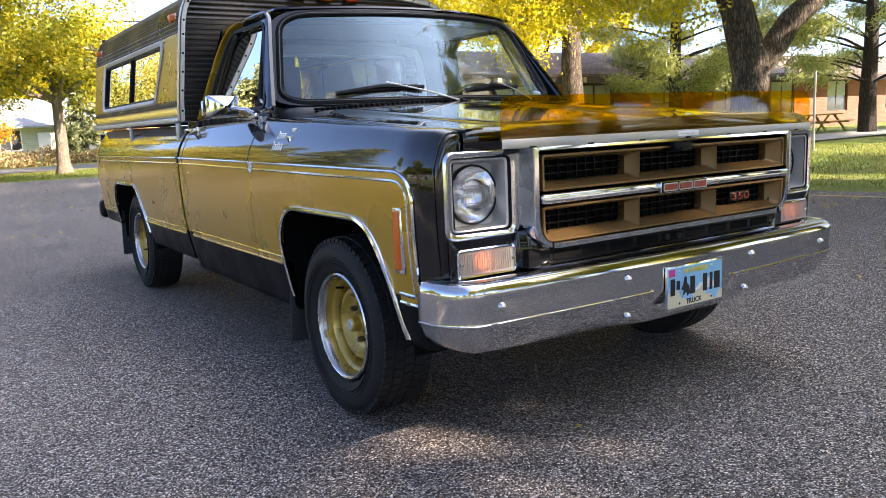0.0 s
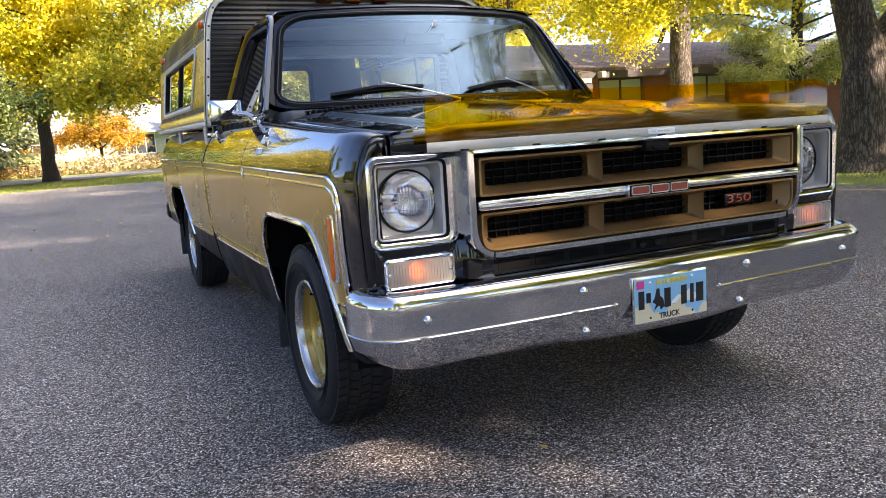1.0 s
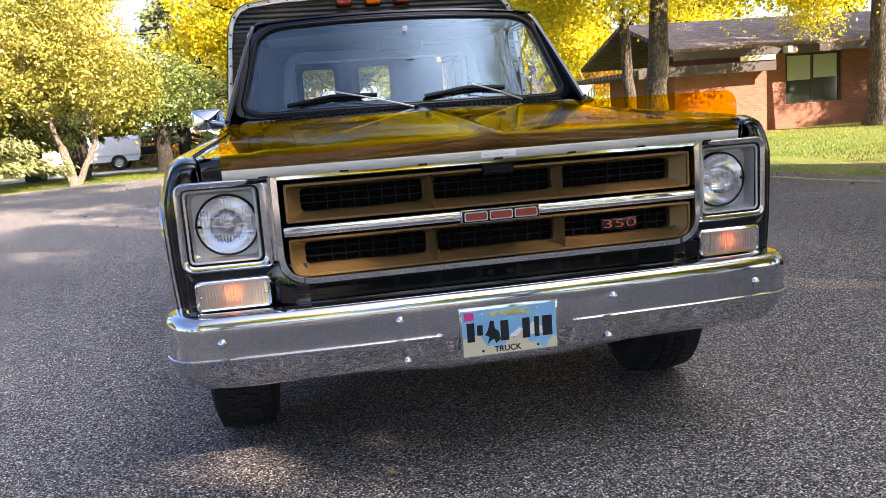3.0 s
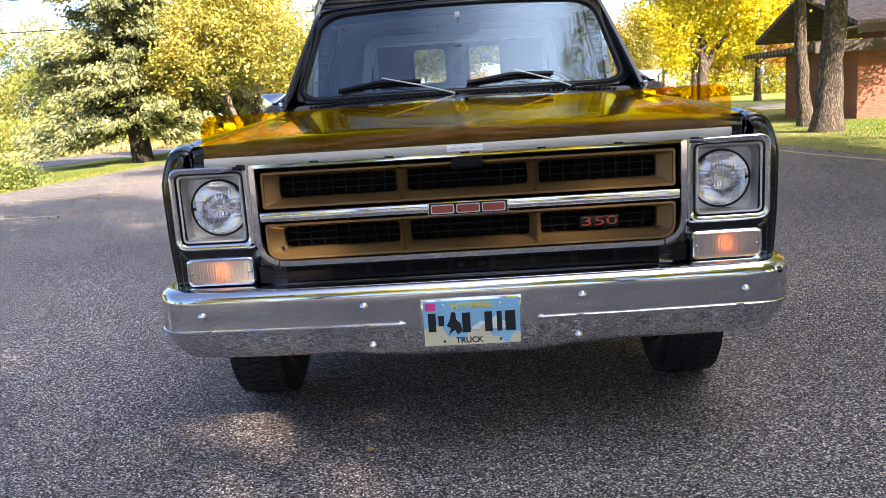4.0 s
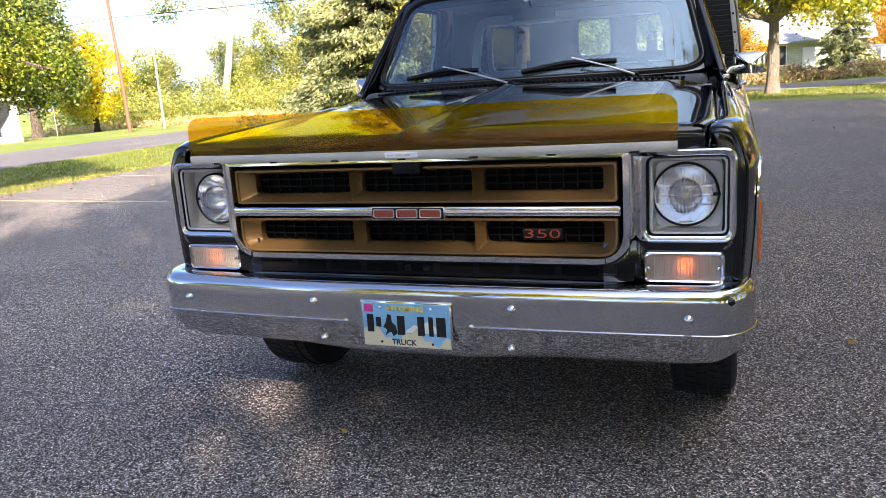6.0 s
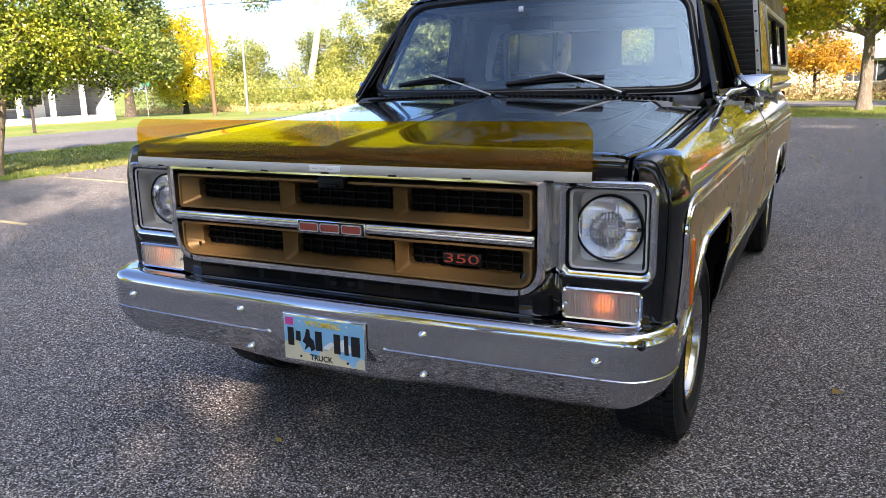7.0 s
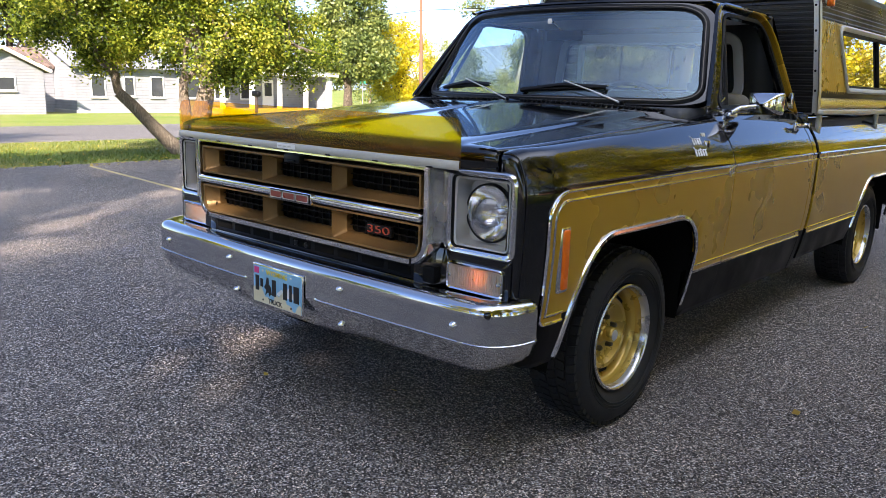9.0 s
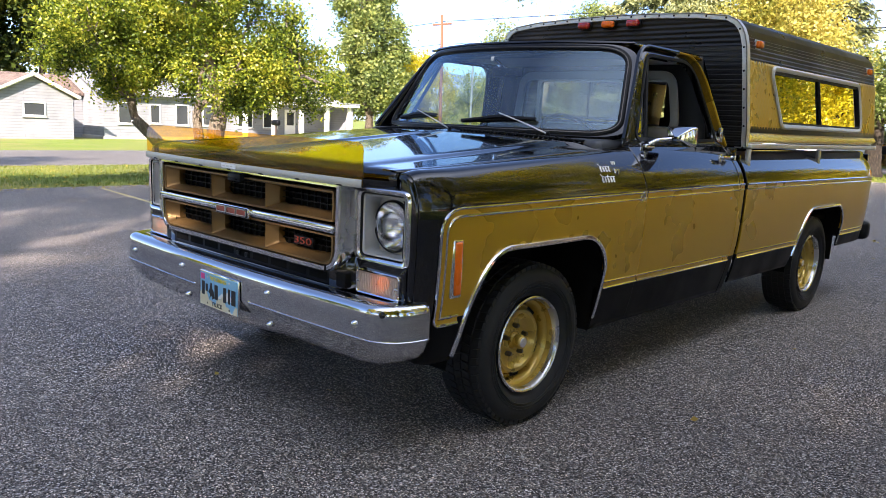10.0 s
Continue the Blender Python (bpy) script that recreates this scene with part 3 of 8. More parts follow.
def rpoly(pts, radii, k=5):
    """A 2D polygon with rounded corners, k points to a corner."""
    out = []
    n = len(pts)
    rr = radii if isinstance(radii, (list, tuple)) else [radii] * n
    for i in range(n):
        p, a, c = Vector(pts[i]), Vector(pts[i - 1]), Vector(pts[(i + 1) % n])
        d1, d2 = (a - p), (c - p)
        half = d1.angle(d2) / 2
        cut = min(rr[i] / math.tan(half), 0.48 * d1.length, 0.48 * d2.length)
        s, e = p + d1.normalized() * cut, p + d2.normalized() * cut
        for j in range(k):
            u = j / (k - 1)
            out.append(((1 - u) ** 2 * s + 2 * u * (1 - u) * p + u * u * e)[:])
    return out


def rrect(x0, x1, z0, z1, r, k=5):
    return rpoly([(x0, z0), (x1, z0), (x1, z1), (x0, z1)], r, k)


def dense(path, step=0.03, closed=True):
    """Adds points so that no span of a 2D path is longer than step."""
    out = []
    n = len(path)
    for i in range(n if closed else n - 1):
        a, b = Vector(path[i]), Vector(path[(i + 1) % n])
        k = max(1, int((b - a).length / step))
        out += [a.lerp(b, j / k)[:] for j in range(k)]
    if not closed:
        out.append(tuple(path[-1]))
    return out


def arrays(name, verts, quads, material, parent, label="", smooth=False):
    """A mesh from numpy arrays: verts (n, 3), quads (m, 4)."""
    me = bpy.data.meshes.new(name)
    me.vertices.add(len(verts))
    me.vertices.foreach_set("co", np.asarray(verts, dtype=np.float32).ravel())
    m4 = len(quads)
    me.loops.add(m4 * 4)
    me.loops.foreach_set("vertex_index", np.asarray(quads, dtype=np.int32).ravel())
    me.polygons.add(m4)
    me.polygons.foreach_set("loop_start", np.arange(0, m4 * 4, 4, dtype=np.int32))
    me.update(calc_edges=True)
    me.materials.append(material)
    if smooth:
        me.polygons.foreach_set("use_smooth", [True] * m4)
    ob = new(name, me)
    if parent is not None:
        ob.parent = parent
    if label:
        ob["label"] = label
    return ob


def slab(name, path, z, thick, material, label="", zf=None, parent=None, step=None):
    """A flat or terrain-following polygon with a thickness."""
    bm = bmesh.new()
    zz = (lambda x, y: z) if zf is None else (lambda x, y: zf(x, y) + z)
    top = [bm.verts.new((x, y, zz(x, y))) for x, y in path]
    low = [bm.verts.new((x, y, zz(x, y) - thick)) for x, y in path]
    f = bm.faces.new(top)
    k = len(path)
    for i in range(k):
        bm.faces.new((top[i], low[i], low[(i + 1) % k], top[(i + 1) % k]))
    bmesh.ops.triangulate(bm, faces=[f])
    ob = part(name, bm, material, parent, smooth=False)
    if label:
        tagged(ob, label, name.split("_")[0], kind="structure")
    return ob


def words(name, text, size, material, parent, m, label="", depth=0.001, bold=0.0):
    """Raised lettering in the built-in font, turned into a mesh."""
    cu = bpy.data.curves.new(name, "FONT")
    cu.body, cu.size, cu.extrude, cu.align_x, cu.align_y, cu.offset = text, size, depth, "CENTER", "CENTER", bold
    tmp = bpy.data.objects.new(name, cu)
    scene.collection.objects.link(tmp)
    bpy.context.view_layer.update()
    me = bpy.data.meshes.new_from_object(tmp.evaluated_get(bpy.context.evaluated_depsgraph_get()))
    bpy.data.objects.remove(tmp)
    me.transform(m)
    me.materials.append(material)
    ob = new(name, me)
    ob.parent = parent
    if label:
        ob["label"] = label
    return ob


# ---- the pickup truck: origin on the ground under the front axle, nose towards -y ----
truck = thing("pickup_truck", "black and gold two-tone pickup truck parked on asphalt", "pickup truck", pose(0.010, 0, 0.034, 0, 0.35, 0))
WHEELBASE = 3.34
NOSE = -0.732
SIDE = [(0.30, 0.955), (0.42, 0.985), (0.53, 1.004), (0.62, 1.016), (0.75, 1.024), (0.90, 1.027), (0.945, 1.026), (0.975, 1.019), (1.005, 1.009), (1.035, 0.995), (1.065, 0.977), (1.10, 0.952), (1.13, 0.928), (1.16, 0.905)]


def half_width(z, y=0.0):
    """Half the body's width at height z, drawn in towards the nose and the tail."""
    zs = [a for a, _ in SIDE]
    w = float(np.interp(z, zs, [b for _, b in SIDE]))
    if y < -0.56:
        w -= 0.040 * ((-0.56 - y) / 0.19) ** 2.0
    if y > 4.2:
        w -= 0.04 * ((y - 4.2) / 0.3) ** 2
    return w


ARCH_F = dense(rpoly([(-0.535, 0.30), (-0.47, 0.60), (-0.34, 0.772), (0.33, 0.772), (0.447, 0.66), (0.425, 0.30)], [0.01, 0.9, 0.42, 0.26, 0.25, 0.01], 8), 0.02, False)
ARCH_R = dense(rpoly([(2.83, 0.30), (2.90, 0.60), (3.02, 0.752), (3.66, 0.752), (3.775, 0.64), (3.76, 0.30)], [0.01, 0.9, 0.42, 0.26, 0.25, 0.01], 8), 0.02, False)


def arch_z(arch, y):
    ys = [p[0] for p in arch]
    best = 0.0
    for a, b in zip(arch, arch[1:]):
        lo, hi = sorted((a[0], b[0]))
        if lo <= y <= hi and hi - lo > 1e-9:
            u = (y - a[0]) / (b[0] - a[0])
            best = max(best, a[1] + u * (b[1] - a[1]))
    return best


def gold_zone(y, z):
    if y < -0.63 or not 0.535 < z < 0.925:
        return False
    if y < -0.55 and z > 0.845:
        return (y + 0.55) ** 2 + (z - 0.845) ** 2 < 0.085 ** 2
    return True


LEVELS = [0.315, 0.34, 0.38, 0.43, 0.48, 0.51, 0.535, 0.56, 0.60, 0.65, 0.70, 0.74, 0.78, 0.81, 0.835, 0.855, 0.875, 0.895, 0.91, 0.925, 0.945, 0.965, 0.985, 1.005]


def side_panel(name, s, ys, bottom, top_z, over, parent, label="", lean=None):
    """Sheet metal of one side: columns along y, rows up the side; over adds points past the shoulder."""
    bm = bmesh.new()
    cols = []
    for y in ys:
        b = bottom(y)
        T = top_z(y)
        ups = [1.005 + (T - 1.005) * k for k in (0.3, 0.6, 0.85, 1.0)]
        col = []
        for z in LEVELS + ups:
            zc = max(min(z, T), b)
            yy = y + (lean(zc) if lean else 0)
            col.append((s * half_width(zc, yy), yy, zc))
        for dx, dz in over:
            col.append((s * (half_width(T, y) + dx), y, T + dz))
        cols.append(col)
    vs = [[bm.verts.new(p) for p in c] for c in cols]
    for a, b in zip(vs, vs[1:]):
        for i in range(len(a) - 1):
            q = []
            for v in (a[i], b[i], b[i + 1], a[i + 1]):
                if not any((v.co - w.co).length < 1e-5 for w in q):
                    q.append(v)
            if len(q) > 2:
                f = bm.faces.new(q)
                c = f.calc_center_median()
                f.material_index = 1 if gold_zone(c.y, c.z) else (2 if c.z < 0.535 else 0)
    bmesh.ops.remove_doubles(bm, verts=bm.verts[:], dist=1e-5)
    ob = part(name, bm, None, parent, label, mats=[M_BLACK, M_GOLD, M_ROCKER])
    mod = ob.modifiers.new("thick", "SOLIDIFY")
    mod.thickness, mod.offset = 0.012, 0.0
    return ob


def spaced(a, b, extra=(), step=0.05):
    k = max(2, int((b - a) / step))
    return sorted(set([round(a + 0.003, 4), round(a + 0.008, 4), round(b - 0.008, 4), round(b - 0.003, 4)] + [round(a + (b - a) * i / k, 4) for i in range(k + 1)] + [round(e, 4) for e in extra if a <= e <= b]))


def fender_top(y):
    return 1.035 + (y + 0.8) / 1.5 * 0.082 - 0.010 * (max(0.0, NOSE + 0.06 - y) / 0.06) ** 2


FENDER_OVER = [(-0.010, 0.013), (-0.026, 0.021), (-0.044, 0.024), (-0.062, 0.022), (-0.069, 0.016), (-0.072, -0.03)]
edge_f = [p[0] for p in ARCH_F] + [-0.615, -0.63, -0.60, -0.57, -0.545, NOSE, NOSE + 0.01, NOSE + 0.025, NOSE + 0.045]
edge_r = [p[0] for p in ARCH_R]
for s in (-1, 1):
    side_panel("front_fender", s, spaced(NOSE, 0.748, edge_f), lambda y: max(arch_z(ARCH_F, y), 0.315 if y > 0 else 0.36 + 0.55 * max(0, -0.66 - y)), fender_top, FENDER_OVER, truck, "black fender with gold lower panel")
    side_panel("door_panel", s, spaced(0.756, 1.80), lambda y: 0.315, lambda y: 1.117 + 0.010 * (y - 0.75), [(-0.014, 0.014), (-0.03, 0.030), (-0.045, 0.05)], truck, "black door panel with gold lower half", lean=lambda z: -0.10 * max(0, 0.62 - z) ** 1.2 if z < 0.62 else 0)
    side_panel("cab_corner", s, spaced(1.808, 1.866), lambda y: 0.315, lambda y: 1.128, [(-0.014, 0.014), (-0.03, 0.030), (-0.045, 0.05)], truck, lean=lambda z: -0.10 * max(0, 0.62 - z) ** 1.2 if z < 0.62 else 0)
    side_panel("bed_side", s, spaced(1.912, 4.46, edge_r + [4.40, 4.43, 4.45]), lambda y: max(arch_z(ARCH_R, y), 0.36 if y < 3.3 else 0.42), lambda y: 1.112, [(-0.010, 0.016), (-0.03, 0.024), (-0.09, 0.024), (-0.095, -0.03)], truck, "black bed side with gold lower panel", lean=lambda z: -0.10 * max(0, 0.62 - z) ** 1.2 if z < 0.62 else 0)

# bright mouldings: two bright beads on a dark band
BEAD = [(-0.020, 0.0), (-0.019, 0.006), (-0.015, 0.008), (-0.010, 0.006), (-0.009, 0.003), (0.009, 0.003), (0.010, 0.006), (0.015, 0.008), (0.019, 0.006), (0.020, 0.0)]


def moulding(name, s, path, parent, prof=BEAD, material=None, lift=0.004):
    pts = [(s * (half_width(z, y) + lift), y, z) for y, z in path]
    if s < 0:
        pts = pts[::-1]
    bm = sweep(bmesh.new(), pts, [(s, 0, 0)] * len(pts), prof)
    w = len(prof) - 1
    for i, f in enumerate(bm.faces):
        f.material_index = 1 if w == 9 and i % w == 4 else 0
    return part(name, bm, None, parent, mats=[material or M_CHROME, M_GOLD])


up = dense(rpoly([(-0.525, 0.525), (-0.632, 0.525), (-0.632, 0.925), (0.748, 0.935)], [0.005, 0.012, 0.085, 0.01], 8), 0.03, False)
up = [(y, z) for y, z in up if not (y > -0.55 and z < 0.6) and y < 0.72] + [(0.735, 0.935), (0.748, 0.935)]
LIP = [(-0.010, 0.0), (-0.011, 0.008), (-0.004, 0.013), (0.006, 0.011), (0.011, 0.004), (0.011, -0.010)]
for s in (-1, 1):
    moulding("upper_moulding", s, up, truck)
    moulding("upper_moulding", s, dense([(0.757, 0.935), (1.798, 0.940)], 0.05, False), truck)
    moulding("upper_moulding", s, dense([(1.81, 0.940), (1.864, 0.940)], 0.03, False), truck)
    moulding("upper_moulding", s, dense([(1.914, 0.940), (4.455, 0.925)], 0.05, False), truck)
    moulding("lower_moulding", s, dense([(-0.62, 0.527), (-0.527, 0.527)], 0.03, False), truck)
    moulding("lower_moulding", s, dense([(0.452, 0.53), (0.748, 0.53)], 0.05, False), truck)
    moulding("lower_moulding", s, dense([(0.757, 0.53), (1.785, 0.527)], 0.05, False), truck)
    moulding("lower_moulding", s, dense([(1.914, 0.527), (2.87, 0.525)], 0.05, False), truck)
    moulding("lower_moulding", s, dense([(3.775, 0.522), (4.455, 0.522)], 0.05, False), truck)
    moulding("wheel_arch_lip", s, [p for p in ARCH_F if p[1] > 0.365], truck, LIP)
    moulding("wheel_arch_lip", s, [p for p in ARCH_R if p[1] > 0.43], truck, LIP)

# inner wheel wells, floor pan, rear faces
for s in (-1, 1):
    for (arch, tag) in ((ARCH_F, 0.30), (ARCH_R, 0.30)):
        bm = bmesh.new()
        rows = []
        for xin in (half_width(0.6) - 0.012, 0.60):
            rows.append([(s * (xin if z > 0.5 else min(xin, 0.97)), y, z + 0.012) for y, z in arch])
        strip(bm, rows)
        ob = part("wheel_well", bm, M_DARK, truck)
        bm = bmesh.new()
        bm.faces.new([bm.verts.new((s * 0.60, y, z + 0.012)) for y, z in arch])
        part("wheel_well_wall", bm, M_DARK, truck, smooth=False)
part("floor_pan", box(-0.93, 0.93, 0.46, 1.86, 0.30, 0.40, 0.02), M_DARK, truck)
part("chassis_rail", box(0.36, 0.44, -0.66, 4.40, 0.35, 0.46, 0.01), M_DARK, truck)
part("chassis_rail", box(-0.44, -0.36, -0.66, 4.40, 0.35, 0.46, 0.01), M_DARK, truck)
part("engine_bay_floor", box(-0.60, 0.60, -0.70, 0.48, 0.33, 0.42, 0.02), M_DARK, truck)
part("front_axle", box(-0.78, 0.78, -0.06, 0.06, 0.27, 0.36, 0.03), M_DARK, truck)
part("rear_axle", tube(bmesh.new(), [(-0.80, 3.34, 0.31), (-0.2, 3.34, 0.31), (0, 3.34, 0.31), (0.2, 3.34, 0.31), (0.80, 3.34, 0.31)], [0.05, 0.05, 0.14, 0.05, 0.05], 12), M_DARK, truck)
part("bed_floor", box(-0.90, 0.90, 1.91, 4.44, 0.62, 0.66, 0.01), M_DARK, truck)
part("bed_front_wall", box(-0.97, 0.97, 1.905, 1.925, 0.40, 1.12, 0.005), M_BLACK, truck)
part("tailgate", box(-0.96, 0.96, 4.435, 4.475, 0.50, 1.12, 0.012), M_BLACK, truck)
part("cab_back_wall", box(-0.96, 0.96, 1.855, 1.872, 0.34, 1.16, 0.004), M_BLACK, truck)
part("firewall", box(-0.80, 0.80, 0.50, 0.53, 0.40, 1.13, 0.004), M_DARK, truck)
part("radiator_support", box(-0.66, 0.66, -0.66, -0.62, 0.40, 0.99, 0.004), M_DARK, truck)
rb = thing_bumper = part("rear_bumper", box(-1.0, 1.0, 4.53, 4.66, 0.40, 0.56, 0.045, 4), M_PLASTIC, truck, "black step bumper")
part("bumper_step", box(-0.55, 0.55, 4.60, 4.70, 0.44, 0.47, 0.01), M_PLASTIC, rb)
part("tow_hitch", box(-0.04, 0.04, 4.58, 4.80, 0.33, 0.40, 0.01), M_DARK, truck)
for s in (-1, 1):
    part("tail_lamp", box(s * 0.90 - 0.05, s * 0.90 + 0.05, 4.465, 4.482, 0.62, 0.98, 0.006), M_RED, truck)

# ---- hood: raised centre with a middle ridge, flat shoulders, reaching almost to the fender edge ----
def hood_half(y):
    """Half the hood's width: it stops short of the narrow fender top."""
    yc = max(y, NOSE)
    return half_width(fender_top(yc), yc) - 0.078


def hood_z(x, y):
    u = (y + 0.80) / 1.30
    ax = abs(x)
    z = 1.060 + 0.080 * u
    z += (0.012 + 0.028 * max(0.0, u)) * (1 - min(1.0, ax / 0.89) ** 2)
    z += (0.006 + 0.012 * max(0.0, u)) * max(0, min(1, (0.73 - ax) / 0.04))
    z += 0.014 * math.exp(-(ax / 0.022) ** 2) * (1 - 0.6 * u)
    return z


bm = bmesh.new()
HU = sorted(set([round(v, 4) for v in np.linspace(-1, 1, 49)] + [sg * a for sg in (-1, 1) for a in (0.775, 0.785, 0.80, 0.815, 0.83, 0.845, 0.985, 0.0, 0.013, 0.028, 0.05)]))
rows = []
for dy, dz in ((0.0, -0.085), (-0.002, -0.022), (0.001, -0.010), (0.009, -0.002)):
    hw_ = hood_half(-0.76)
    rows.append([(u * hw_, -0.812 + dy + 0.074 * abs(u) ** 2.6, hood_z(u * hw_, -0.80) + dz - (0.006 if abs(u) > 0.99 else 0.0)) for u in HU])
for y in np.linspace(-0.74, 0.42, 24):
    hw_ = hood_half(float(y))
    rows.append([(u * hw_, float(y), hood_z(u * hw_, float(y)) - (0.006 if abs(u) > 0.99 else 0.0)) for u in HU])
hw_ = hood_half(0.42)
rows.append([(u * hw_, 0.43 + 0.15 * u * u, hood_z(u * hw_, 0.44) - 0.004) for u in HU])
rows.append([(u * hw_, 0.432 + 0.15 * u * u, hood_z(u * hw_, 0.44) - 0.03) for u in HU])
strip(bm, rows)
hood = part("hood", bm, M_BLACK, truck, "glossy black hood with a raised middle")
mod = hood.modifiers.new("thick", "SOLIDIFY")
mod.thickness, mod.offset = 0.01, -1

# cowl with its row of louvres
bm = bmesh.new()
rows = []
for k, dz in ((0.0, -0.02), (0.06, 0.0), (0.5, 0.012), (1.0, 0.022)):
    rows.append([(x, 0.445 + 0.13 * (x / 0.8) ** 2 + k * (0.085 + 0.20 * (x / 0.86) ** 4), hood_z(x * 0.92, 0.44) + dz - 0.006) for x in np.linspace(-0.86, 0.86, 41)])
strip(bm, rows)
cowl = part("cowl", bm, M_BLACK, truck)
for i in range(60):
    x = -0.74 + 1.48 * i / 59
    if 0.06 > abs(x):
        continue
    y = 0.470 + 0.13 * (x / 0.8) ** 2
    z = hood_z(x * 0.92, 0.44) + 0.004
    part("louvre", box(x - 0.0075, x + 0.0075, y, y + 0.045, z - 0.004, z + 0.006, 0.003, 1), M_PLASTIC, cowl)

# ---- cab: windscreen, roof, door frames ----
def screen(u, v, out=0.0):
    x = (0.848 + (0.722 - 0.848) * v) * u
    y = (0.50 + 0.29 * u * u) + ((0.845 + 0.195 * u * u) - (0.50 + 0.29 * u * u)) * v
    z = 1.196 + 0.004 * u * u + (0.462 - 0.008 * u * u) * v
    return Vector((x, y - out * 0.82, z + out * 0.45))


def ring_on(fn, path):
    return [fn(a, b) for a, b in path]


wp = dense(rpoly([(-0.985, 0.02), (0.985, 0.02), (0.985, 0.985), (-0.985, 0.985)], [0.17, 0.17, 0.21, 0.21], 9), 0.06)
bm = bmesh.new()
rows = []
for k in (0.02, 0.25, 0.5, 0.75, 1.0):
    rows.append([screen(a * k, 0.5 + (b - 0.5) * k) for a, b in wp])
strip(bm, rows, True)
ws = part("windscreen", bm, M_SCREEN, truck, "tinted windscreen")
ws.visible_shadow = False
bm = bmesh.new()
strip(bm, [[screen(u, v, -0.004) for u in np.linspace(-0.95, 0.95, 15)] for v in (0.86, 0.92, 0.97)])
ob = part("tint_band", bm, M_TINTBAND, ws, "blue tinted band along the top")
ob.visible_shadow = False
nrm = [Vector((0.35 * a, -0.82, 0.45)) for a, b in wp]
part("windscreen_seal", sweep(bmesh.new(), ring_on(screen, wp), nrm, [(-0.016, -0.006), (-0.016, 0.006), (-0.008, 0.012), (0.010, 0.012), (0.017, 0.004), (0.017, -0.006)], True), M_PLASTIC, ws)
part("windscreen_trim", sweep(bmesh.new(), ring_on(screen, wp), nrm, [(0.000, 0.011), (0.000, 0.014), (0.004, 0.014), (0.005, 0.010)], True), M_NUT, ws)
# pillars and header round the glass
bm = bmesh.new()
n_in = len(wp)
outer = []
for i in range(n_in):
    a, b = wp[i]
    outer.append((a * 1.060, 0.5 + (b - 0.5) * 1.075))
strip(bm, [[screen(a, b, 0.002) for a, b in wp], [screen(a, b, 0.008) for a, b in outer], [screen(a * 1.012, 0.5 + (b - 0.5) * 1.02, -0.02) for a, b in outer]], True)
part("windscreen_frame", bm, M_BLACK, truck)

# roof panel
bm = bmesh.new()
us = np.linspace(-1, 1, 25)
rows = [[screen(u * 1.0, 1.028, 0.009) for u in us], [screen(u * 1.0, 1.030, 0.016) for u in us], [screen(u * 1.0, 1.050, 0.016) for u in us]]
for k in np.linspace(0.03, 1, 15):
    row = []
    for u in us:
        f = screen(u * 1.0, 1.03)
        y = f.y + (1.80 - f.y) * k
        half = 0.734 + 0.012 * math.sin(math.pi * k)
        crown = 0.030 * (1 - abs(u) ** 3) * min(1, 4 * k + 0.15) * min(1, 5 * (1 - k) + 0.1)
        z = 1.672 + crown - 0.014 * max(0, k - 0.85) / 0.15
        row.append((half * u, y, z))
    rows.append(row)
strip(bm, rows)
roof = part("roof", bm, M_GOLD, truck, "gold painted cab roof")
for p in roof.data.polygons:
    p.material_index = 1 if p.center.y < min(0.872 + 0.20 * (p.center.x / 0.75) ** 2, 1.06) else 0
roof.data.materials.append(M_BLACK)
mod = roof.modifiers.new("thick", "SOLIDIFY")
mod.thickness, mod.offset = 0.010, -1


def cab_side(s, y, z, out=0.0):
    """A point on the glasshouse side."""
    v = (z - 1.165) / 0.50
    return Vector((s * (0.898 - 0.150 * v - 0.012 * v * v + out), y, z))


